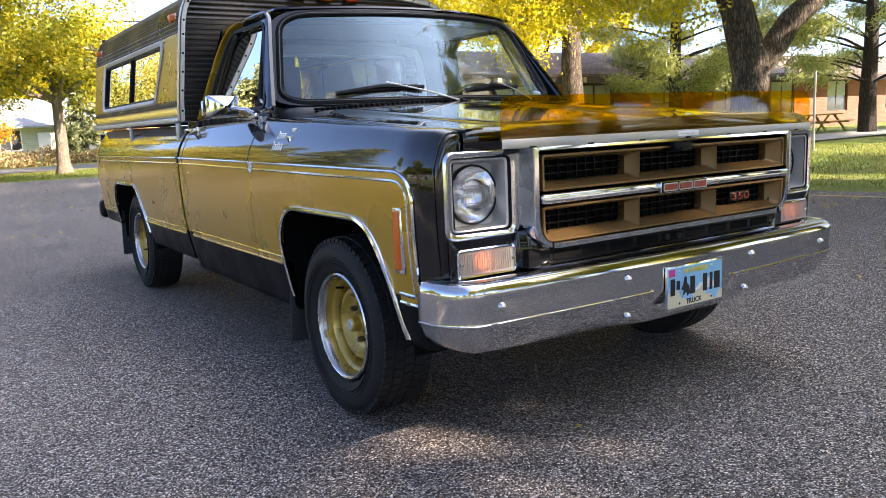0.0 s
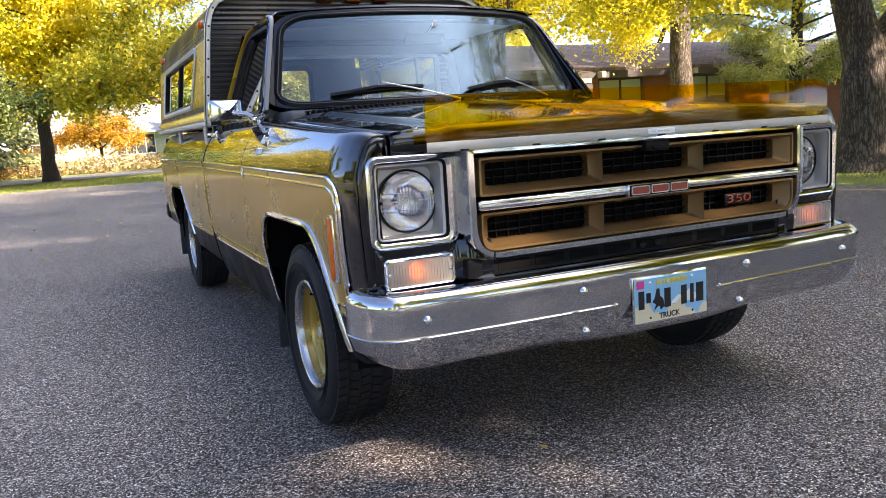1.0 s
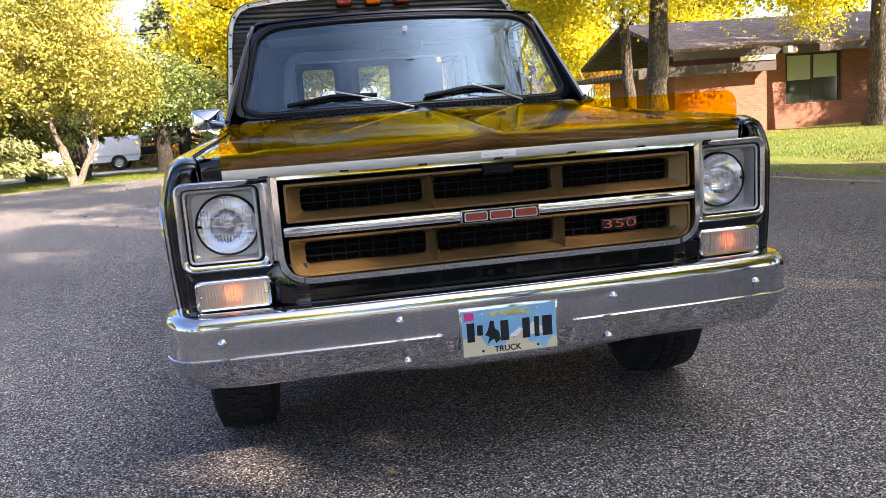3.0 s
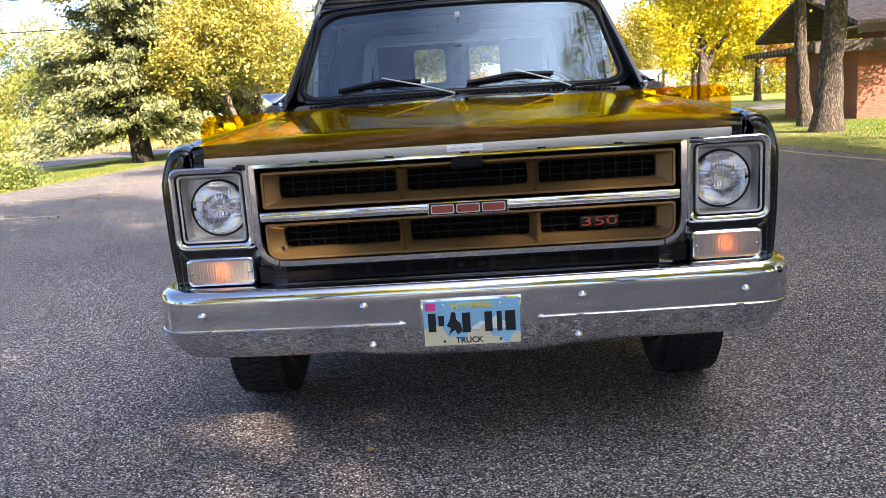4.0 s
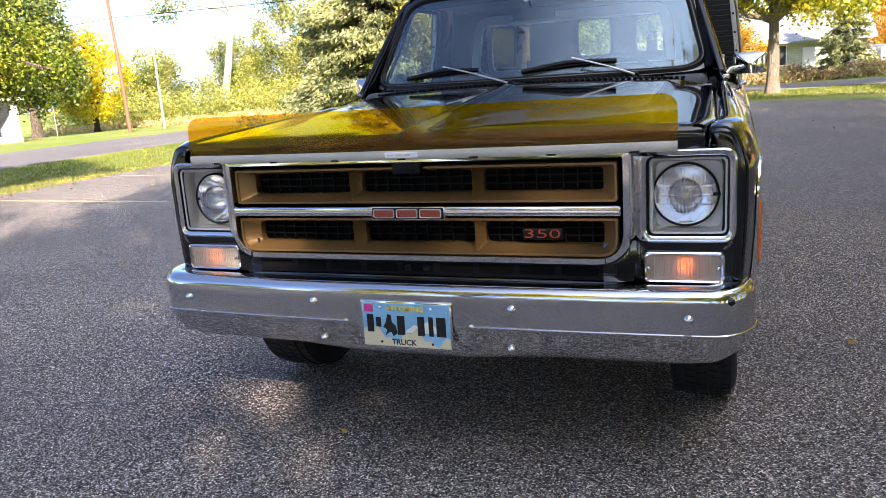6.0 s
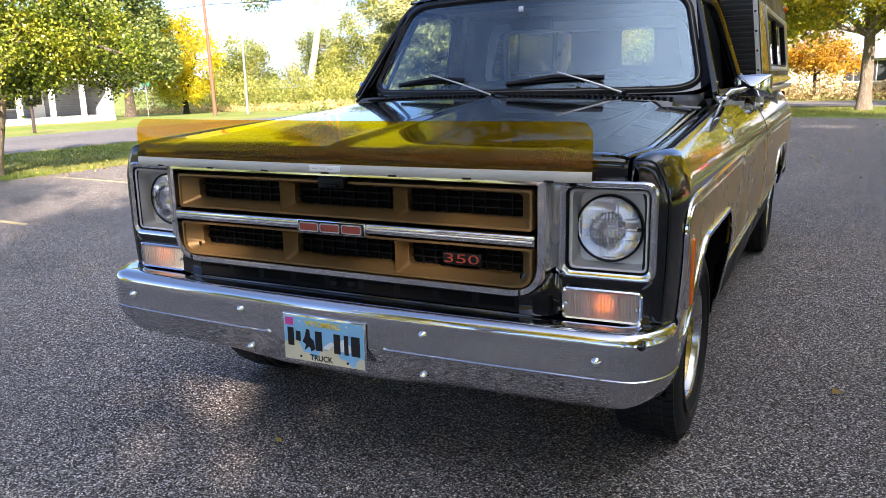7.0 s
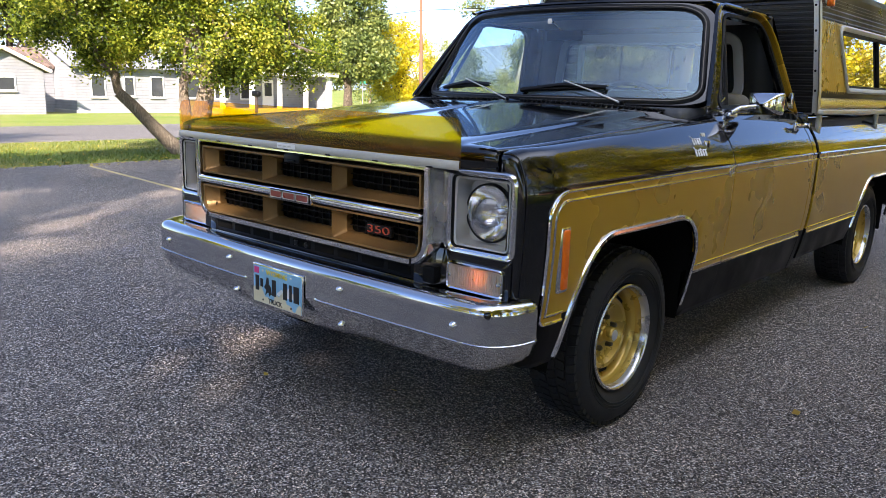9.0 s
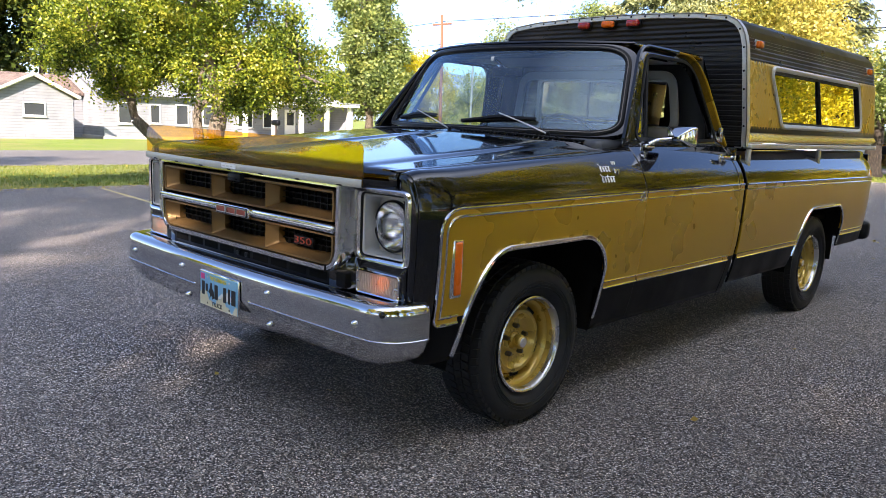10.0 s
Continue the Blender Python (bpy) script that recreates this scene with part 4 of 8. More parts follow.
OUTER = rpoly([(0.70, 1.160), (1.075, 1.675), (1.735, 1.668), (1.865, 1.160)], [0.01, 0.16, 0.20, 0.01], 9)
INNER = rpoly([(0.835, 1.192), (1.120, 1.625), (1.625, 1.622), (1.735, 1.192)], [0.03, 0.11, 0.16, 0.05], 9)
INNER2 = rpoly([(0.850, 1.202), (1.125, 1.613), (1.615, 1.610), (1.722, 1.202)], [0.03, 0.11, 0.15, 0.05], 9)
for s in (-1, 1):
    bm = bmesh.new()
    strip(bm, [[cab_side(s, y, z) for y, z in OUTER], [cab_side(s, y, z) for y, z in INNER], [cab_side(s, y, z, -0.03) for y, z in INNER2]], True)
    df = part("door_frame", bm, M_BLACK, truck, "black window surround")
    mod = df.modifiers.new("thick", "SOLIDIFY")
    mod.thickness, mod.offset = 0.006, 0
    # seal and bright edge
    p3 = [cab_side(s, y, z, 0.001) for y, z in INNER]
    if s < 0:
        p3 = p3[::-1]
    part("window_seal", sweep(bmesh.new(), p3, [(s, 0, 0.35)] * len(p3), [(-0.010, 0.0), (-0.010, 0.006), (0.008, 0.007), (0.010, -0.01)], True), M_PLASTIC, df)
    # glass: door pane and vent pane
    g2 = [(0.965, 1.20), (1.150, 1.612), (1.612, 1.608), (1.722, 1.20)]
    bm = bmesh.new()
    bm.faces.new([bm.verts.new(cab_side(s, y, z, -0.022)) for y, z in g2])
    if s < 0:
        ob = part("door_glass", bm, M_SIDEGLASS, df)
        ob.visible_shadow = False
    else:
        bm.free()
    bm = bmesh.new()
    bm.faces.new([bm.verts.new(cab_side(s, y, z, -0.018)) for y, z in [(0.85, 1.20), (0.952, 1.20), (1.135, 1.61)]])
    ob = part("vent_glass", bm, M_GLASS, df)
    ob.visible_shadow = False
    part("vent_divider", tube(bmesh.new(), [cab_side(s, 0.958, 1.195, -0.012), cab_side(s, 1.143, 1.615, -0.012)], 0.011, 8), M_PLASTIC, df)
    part("vent_latch", tube(bmesh.new(), [cab_side(s, 0.90, 1.215, -0.01), cab_side(s, 0.93, 1.235, 0.0)], 0.006, 6), M_CHROME, df)
    # drip rail from the pillar foot over the door to the cab corner
    dr = dense(rpoly([(0.715, 1.185), (1.070, 1.672), (1.725, 1.664), (1.845, 1.165)], [0.01, 0.18, 0.22, 0.01], 9), 0.04, False)
    for nm, lo_y, hi_y, mt in (("drip_rail", 0.0, 1.50, M_BLACK), ("pillar_strip", 1.47, 2.0, M_GOLD)):
        pts = [cab_side(s, y, z, 0.006) for y, z in dr if lo_y <= y <= hi_y]
        if s < 0:
            pts = pts[::-1]
        k_ = 0.55 if mt is M_GOLD else 1.0
        part(nm, sweep(bmesh.new(), pts, [(s, 0, 0.3)] * len(pts), [(-0.009 * k_, -0.004), (-0.009 * k_, 0.012 * k_), (-0.004 * k_, 0.015 * k_), (0.006 * k_, 0.012 * k_), (0.009 * k_, -0.004)]), mt, truck, "gold pillar strip" if mt is M_GOLD else "")
    part("pillar_badge", box(s * 0.884 - 0.010, s * 0.884 + 0.010, 1.79, 1.83, 1.18, 1.27, 0.004), M_CHROME, truck)
    # roof edge fillet
    bm = bmesh.new()
    e1 = [cab_side(s, y, 1.668) for y in np.linspace(1.03, 1.76, 14)]
    e2 = [Vector((s * 0.731, y, 1.678)) for y in np.linspace(1.03, 1.76, 14)]
    strip(bm, [e1, e2])
    part("roof_edge", bm, M_BLACK, truck)
    # door handle
    hz = 1.065
    hx_ = half_width(hz) + 0.004
    dh = part("door_handle", box(s * hx_ - 0.004, s * hx_ + 0.020, 1.615, 1.765, hz + 0.030, hz + 0.052, 0.006) if s > 0 else box(-hx_ - 0.020, -hx_ + 0.004, 1.615, 1.765, hz + 0.030, hz + 0.052, 0.006), M_CHROME, truck, "chrome door handle")
    part("handle_plate", box(s * hx_ - 0.006, s * hx_ + 0.008, 1.60, 1.63, hz + 0.01, hz + 0.06, 0.004), M_CHROME, dh)
    part("handle_button", tube(bmesh.new(), [(s * (hx_), 1.745, hz + 0.04), (s * (hx_ + 0.03), 1.745, hz + 0.04)], 0.013, 10), M_CHROME, dh)
    part("key_lock", tube(bmesh.new(), [(s * (half_width(0.885) - 0.002), 1.70, 0.885), (s * (half_width(0.885) + 0.006), 1.70, 0.885)], 0.012, 12), M_CHROME, truck)

# cab back with its window opening and pale surround
RO = rpoly([(-0.80, 1.15), (0.80, 1.15), (0.733, 1.675), (-0.733, 1.675)], 0.02, 6)
RI = rpoly([(-0.61, 1.22), (0.61, 1.22), (0.56, 1.565), (-0.56, 1.565)], 0.09, 6)
bm = bmesh.new()
strip(bm, [[(x, 1.80 + 0.06 * max(0, (1.3 - z)), z) for x, z in RO], [(x, 1.80 + 0.06 * max(0, (1.3 - z)), z) for x, z in RI]], True)
cb = part("cab_back", bm, M_INTERIOR, truck)
mod = cb.modifiers.new("thick", "SOLIDIFY")
mod.thickness, mod.offset = 0.02, 0
p3 = [(x, 1.785 + 0.06 * max(0, (1.3 - z)), z) for x, z in RI]
part("rear_window_surround", sweep(bmesh.new(), p3, [(0, -1, 0)] * len(p3), [(-0.030, 0.0), (-0.028, 0.014), (0.022, 0.014), (0.026, 0.0)], True), M_HEADLINER, cb, "pale grey window surround")
bm = bmesh.new()
bm.faces.new([bm.verts.new((x, 1.80, z)) for x, z in RI])
ob = part("rear_glass", bm, M_GLASS, cb)
ob.visible_shadow = False
for s in (-1, 1):
    bm = bmesh.new()
    strip(bm, [[(s * 0.80, 1.805, 1.15), (s * 0.735, 1.805, 1.66)], [(s * 0.900, 1.862, 1.15), (s * 0.760, 1.75, 1.66)]])
    part("cab_back_corner", bm, M_BLACK, truck)

# inside: headliner, dash, wheel, bench
part("headliner", box(-0.68, 0.68, 1.02, 1.77, 1.628, 1.64, 0.005), M_HEADLINER, truck)
dash = part("dashboard", box(-0.84, 0.84, 0.60, 0.92, 1.00, 1.185, 0.04, 4), M_INTERIOR, truck)
part("instrument_hood", box(0.18, 0.66, 0.80, 0.95, 1.14, 1.215, 0.03, 3), M_INTERIOR, dash)
bench = part("bench_seat", box(-0.72, 0.72, 1.12, 1.62, 0.66, 0.80, 0.06, 4), M_SEAT, truck, "cloth bench seat")
part("backrest", box(-0.72, 0.72, 1.56, 1.70, 0.74, 1.255, 0.055, 4), M_SEAT, bench)
for s in (-1, 1):
    part("door_lining", box(s * 0.86 - 0.02, s * 0.86 + 0.02, 0.80, 1.75, 0.66, 1.165, 0.015), M_INTERIOR, truck)
bm = bmesh.new()
wc, wt = Vector((0.40, 1.03, 1.15)), Vector((0, 0.72, 0.69)).normalized()
sx, sy = Vector((1, 0, 0)), wt.cross(Vector((1, 0, 0)))
ringp = [wc + (sx * math.cos(a) + sy * math.sin(a)) * 0.20 for a in np.linspace(0, 2 * math.pi, 33)]
tube(bm, ringp, 0.013, 8, False)
sw = part("steering_wheel", bm, M_PLASTIC, truck, "black steering wheel")
part("wheel_spoke", tube(bmesh.new(), [wc - sx * 0.19, wc, wc + sx * 0.19], 0.014, 8), M_PLASTIC, sw)
part("steering_column", tube(bmesh.new(), [wc, wc - Vector((0, 0.28, 0.10))], 0.04, 10), M_PLASTIC, sw)
im = part("inside_mirror", box(-0.11, 0.11, 0.905, 0.92, 1.50, 1.555, 0.012, 3), M_PLASTIC, truck)
part("mirror_stem", tube(bmesh.new(), [(0, 0.91, 1.54), (0, 0.80, 1.585)], 0.006, 6), M_CHROME, im)
part("mirror_pad", box(-0.012, 0.012, 0.77, 0.775, 1.575, 1.60, 0.002), M_WHITE, im)

# ---- front bumper ----
def plan(x):
    """The bumper's front line: bowed, wrapping back at the ends."""
    return -0.905 + 0.028 * (abs(x) / 0.9) ** 2


BX = 1.036
path = [(-BX, -0.688), (-BX, -0.703)] + [(-BX + 0.126 * (1 - math.cos(a)), -0.703 - 0.172 * math.sin(a)) for a in np.linspace(0.25, math.pi / 2, 8)]
path += [(x, plan(x)) for x in sorted(list(np.linspace(-0.86, 0.86, 44)) + [-0.235, -0.228, -0.219, -0.21, -0.20, 0.20, 0.21, 0.219, 0.228, 0.235])]
path += [(-x, y) for x, y in reversed(path[:10])]
bm = bmesh.new()
rows = []
for i, (x, y) in enumerate(path):
    a, c = Vector(path[min(i + 1, len(path) - 1)]), Vector(path[max(i - 1, 0)])
    t = (a - c).normalized()
    nn = Vector((t.y, -t.x))
    ridge = 1.0 if abs(x) > 0.20 else 0.0
    if 0.20 < abs(x) < 0.235:
        ridge = ((abs(x) - 0.20) / 0.035) ** 2 * (3 - 2 * (abs(x) - 0.20) / 0.035)
    dip = 0.018 * max(0, min(1, (0.42 - abs(x)) / 0.22)) - 0.022 * max(0, (abs(x) - 0.80) / 0.245) ** 2
    prof = [(-0.13, 0.596), (-0.09, 0.606), (-0.05, 0.610), (-0.028, 0.609), (-0.012, 0.602), (-0.003, 0.590), (0.0, 0.575), (0.0, 0.540), (0.0, 0.492), (0.0012 * ridge, 0.4835), (0.0042 * ridge, 0.4812), (0.0044 * ridge, 0.4790),
            (0.002 * ridge - 0.001, 0.474), (-0.004, 0.464), (-0.009, 0.450), (-0.016, 0.430), (-0.026, 0.408 - dip), (-0.038, 0.388 - dip), (-0.052, 0.378 - dip), (-0.085, 0.382 - dip)]
    rows.append([(x + nn.x * o, y + nn.y * o, z) for o, z in prof])
strip(bm, rows)
bumper = part("front_bumper", bm, M_BUMPER, truck, "chrome steel front bumper")
mod = bumper.modifiers.new("thick", "SOLIDIFY")
mod.thickness, mod.offset = 0.005, -1
for bx, bz in ((-0.8565, 0.531), (-0.335, 0.542), (0.347, 0.542), (0.8565, 0.528), (-0.318, 0.408), (0.335, 0.408)):
    yy = plan(bx) - (0.0 if bz > 0.5 else -0.02)
    part("bumper_bolt", revolve(bmesh.new(), [(0.0001, 0.013), (0.006, 0.012), (0.011, 0.008), (0.014, 0.002), (0.0145, -0.002)], (bx, yy, bz), (0, -1, 0), 14), M_CHROME, bumper)
bumper.location.x = -0.0085
part("bumper_bracket", box(-0.40, -0.34, -0.86, -0.66, 0.44, 0.54, 0.005), M_DARK, bumper)
part("bumper_bracket", box(0.34, 0.40, -0.86, -0.66, 0.44, 0.54, 0.005), M_DARK, bumper)
# body-coloured filler behind the bumper and the slotted valance under the grille
bm = box(-0.97, 0.97, -0.86, -0.62, 0.565, 0.590, 0.01)
part("bumper_filler", bm, M_BLACK, truck)
val = part("valance", box(-0.93, 0.93, -0.725, -0.70, 0.585, 0.725, 0.008), M_PLASTIC, truck, "black slotted panel below the grille")
part("valance_face", box(-0.69, 0.69, -0.800, -0.725, 0.612, 0.672, 0.008), M_ROCKER, val)
part("valance_lip", box(-0.64, 0.64, -0.80, -0.70, 0.598, 0.612, 0.006), M_BLACK, val)
for i in range(9):
    x = -0.53 + 1.06 * i / 8
    part("valance_slot", box(x - 0.058, x + 0.058, -0.8015, -0.79, 0.624, 0.660, 0.004, 1), M_DARK, val)
for s in (-1, 1):
    part("valance_vent", box(s * 0.02 - 0.014, s * 0.02 + 0.014 , -0.808, -0.79, 0.630, 0.650, 0.004, 1, Matrix.Translation((s * 0.012, 0, 0))), M_PLASTIC, val)
    # smooth corner sweeping from the slotted panel back to the lamp panel
    bm = bmesh.new()
    strip(bm, [[(s * xx, yy + dy, z) for xx, yy in ((0.600, -0.801), (0.640, -0.800), (0.662, -0.794), (0.678, -0.782), (0.692, -0.767), (0.706, -0.757), (0.722, -0.753), (0.735, -0.752))] for z, dy in ((0.598, 0.016), (0.604, 0.004), (0.612, 0.0), (0.66, 0.0), (0.70, 0.004), (0.73, 0.012))])
    part("valance_corner", bm, M_BLACK, val)
    # painted panel round the turn lamp
    xa, xb = sorted((s * 0.684, s * 0.962))
    po, pi_ = rrect(xa, xb, 0.585, 0.728, 0.006, 6), rrect(*sorted((s * 0.713, s * 0.940)), 0.603, 0.697, 0.018, 6)
    bm = bmesh.new()
    strip(bm, [[(x, -0.70, z) for x, z in po], [(x, -0.748, z) for x, z in po], [(x, -0.752, z) for x, z in rrect(xa + 0.004, xb - 0.004, 0.589, 0.724, 0.006, 6)], [(x, -0.752, z) for x, z in pi_], [(x, -0.70, z) for x, z in pi_]], True)
    part("lamp_panel", bm, M_BLACK, truck)
    part("lamp_mount", box(*sorted((s * 0.60, s * 0.955)), -0.60, -0.58, 0.585, 0.99, 0.004), M_DARK, truck)
    # rolled front edge of the fender, closing its nose round the lamps
    T = fender_top(NOSE)
    sec = [(half_width(z, NOSE), z) for z in (0.612, 0.63, 0.66, 0.70, 0.78, 0.86, 0.92, 0.955, 0.98, 1.0, T)]
    sec += [(half_width(T, NOSE) + dx, T + dz) for dx, dz in FENDER_OVER[:-1]]
    rows = []
    for d, dy in ((0.0, 0.0), (0.002, -0.006), (0.008, -0.010), (0.018, -0.012), (0.060, -0.010)):
        row = []
        for i, (x, z) in enumerate(sec):
            a, b = Vector(sec[max(i - 1, 0)]), Vector(sec[min(i + 1, len(sec) - 1)])
            t = (b - a).normalized()
            row.append((s * (x - t.y * d), NOSE + dy, z + t.x * d))
        rows.append(row)
    bm = bmesh.new()
    strip(bm, rows)
    part("fender_nose", bm, M_BLACK, truck)

# ---- grille ----
grille = part("grille", box(-0.66, 0.66, -0.735, -0.72, 0.68, 0.99, 0.003), M_DARK, truck, "gold and black two-row grille in a chrome surround")
g_out = rpoly([(-0.688, 0.668), (0.688, 0.668), (0.688, 1.003), (-0.688, 1.003)], [0.105, 0.105, 0.008, 0.008], 9)
g_in = rpoly([(-0.662, 0.692), (0.662, 0.692), (0.662, 0.984), (-0.662, 0.984)], [0.080, 0.080, 0.006, 0.006], 9)
bm = bmesh.new()


def g_bow(x):
    return 0.012 * (x / 0.66) ** 2


strip(bm, [[(x, -0.74, z) for x, z in g_out], [(x, -0.832 + g_bow(x), z) for x, z in g_out], [(x * 0.992, -0.842 + g_bow(x), 0.836 + (z - 0.836) * 0.98) for x, z in g_out], [(x * 1.004, -0.842 + g_bow(x), 0.836 + (z - 0.836) * 1.03) for x, z in g_in], [(x, -0.832 + g_bow(x), z) for x, z in g_in], [(x, -0.75, z) for x, z in g_in]], True)
part("grille_surround", bm, M_CHROME, grille, "chrome grille surround")
for x in (-0.612, 0.612):
    part("surround_joint", box(x - 0.0015, x + 0.0015, -0.846 + g_bow(x), -0.83, 0.667, 0.694, 0.0005, 1), M_PLASTIC, grille)
mid = part("grille_bar", box(-0.659, 0.659, -0.842, -0.76, 0.818, 0.848, 0.006, 3), M_CHROME, grille, "chrome centre bar")
part("bar_groove", box(-0.654, 0.654, -0.845, -0.838, 0.829, 0.833, 0.001, 1), M_ALU, mid)
ROWS_Z = ((0.858, 0.973), (0.694, 0.809))
XS = (-0.6475, -0.207, 0.213, 0.6475)
for z0, z1 in ROWS_Z:
    fr = None
    bm = bmesh.new()
    low = 0.050 if z0 < 0.75 else 0.010
    o = rpoly([(-0.6475, z0), (0.6475, z0), (0.6475, z1), (-0.6475, z1)], [low, low, 0.01, 0.01], 7)
    i1 = rpoly([(-0.6405, z0 + 0.007), (0.6405, z0 + 0.007), (0.6405, z1 - 0.007), (-0.6405, z1 - 0.007)], [low - 0.002, low - 0.002, 0.008, 0.008], 7)
    strip(bm, [[(x, -0.79, z) for x, z in o], [(x, -0.838 + g_bow(x), z) for x, z in o], [(x, -0.838 + g_bow(x), z) for x, z in i1], [(x * 0.998, -0.830 + g_bow(x), z) for x, z in i1]], True)
    fr = part("grille_frame", bm, M_GRILLEGOLD, grille, "gold plastic grille frame")
    for c in range(3):
        xa, xb = XS[c] + (0.007 if c == 0 else 0.0), XS[c + 1] - (0.007 if c == 2 else 0.0)
        rl, rr_ = (low - 0.002 if c == 0 else 0.008), (low - 0.002 if c == 2 else 0.008)
        oa = rpoly([(xa, z0 + 0.007), (xb, z0 + 0.007), (xb, z1 - 0.007), (xa, z1 - 0.007)], [rl, rr_, 0.008, 0.008])
        ins_l = 0.036 if c == 0 else 0.014
        ins_r = 0.036 if c == 2 else 0.014
        ia = rrect(xa + ins_l, xb - ins_r, z0 + 0.024, z1 - 0.017, 0.016)
        ib = rrect(xa + ins_l + 0.003, xb - ins_r - 0.003, z0 + 0.026, z1 - 0.019, 0.015)
        bm = bmesh.new()
        strip(bm, [[(x, -0.832 + g_bow(x), z) for x, z in oa], [(x, -0.778, z) for x, z in ia], [(x, -0.775, z) for x, z in ib], [(x, -0.745, z) for x, z in ib]], True)
        part("grille_cell", bm, M_GRILLEGOLD, grille)
        # egg-crate bars behind the opening
        x0, x1, a0, a1 = xa + ins_l, xb - ins_r, z0 + 0.025, z1 - 0.018
        for k in range(1, 3):
            zz = a0 + (a1 - a0) * k / 3
            part("mesh_bar", box(x0, x1, -0.757, -0.743, zz - 0.0016, zz + 0.0016, 0, 1), M_PLASTIC, grille)
        for k in range(1, 9):
            xx = x0 + (x1 - x0) * k / 9
            part("mesh_bar", box(xx - 0.0014, xx + 0.0014, -0.756, -0.743, a0, a1, 0, 1), M_PLASTIC, grille)
# latch notch over the middle cell
part("hood_latch", box(-0.045, 0.052, -0.85, -0.74, 0.952, 0.986, 0.006), M_PLASTIC, grille, "black hood latch")
part("latch_tongue", box(-0.02, 0.03, -0.858, -0.84, 0.957, 0.966, 0.004), M_PLASTIC, grille)
# centre emblem: dark plate with a bright rim and three plain red blocks
emb = part("grille_emblem", box(-0.127, 0.127, -0.856, -0.838, 0.808, 0.852, 0.005), M_CHROME, grille, "chrome emblem with red blocks")
part("emblem_plate", box(-0.122, 0.122, -0.8575, -0.85, 0.812, 0.848, 0.002), M_PLASTIC, emb)
for k in range(3):
    x0 = -0.116 + k * 0.0795
    bm = bmesh.new()
    o = rrect(x0, x0 + 0.073, 0.816, 0.844, 0.006)
    i1 = rrect(x0 + 0.003, x0 + 0.070, 0.819, 0.841, 0.005)
    vs = strip(bm, [[(x, -0.857, z) for x, z in o], [(x, -0.862, z) for x, z in o], [(x, -0.862, z) for x, z in i1], [(x, -0.8605, z) for x, z in i1]], True)
    part("emblem_rim", bm, M_ALU, emb)
    bm = bmesh.new()
    bm.faces.new([bm.verts.new((x, -0.8606, z)) for x, z in i1])
    part("emblem_block", bm, M_BADGERED, emb)
# engine size badge in the lower row
eb = part("engine_badge", box(0.352, 0.478, -0.790, -0.775, 0.735, 0.772, 0.004), M_PLASTIC, grille, "small badge reading 350")
words("badge_digits", "350", 0.043, M_BADGERED, eb, Matrix.Translation((0.4150, -0.7925, 0.7535)) @ Matrix.Rotation(radians(90), 4, "X") @ Matrix.Diagonal((1.85, 0.92, 1, 1)), "red digits", 0.002, -0.0006)

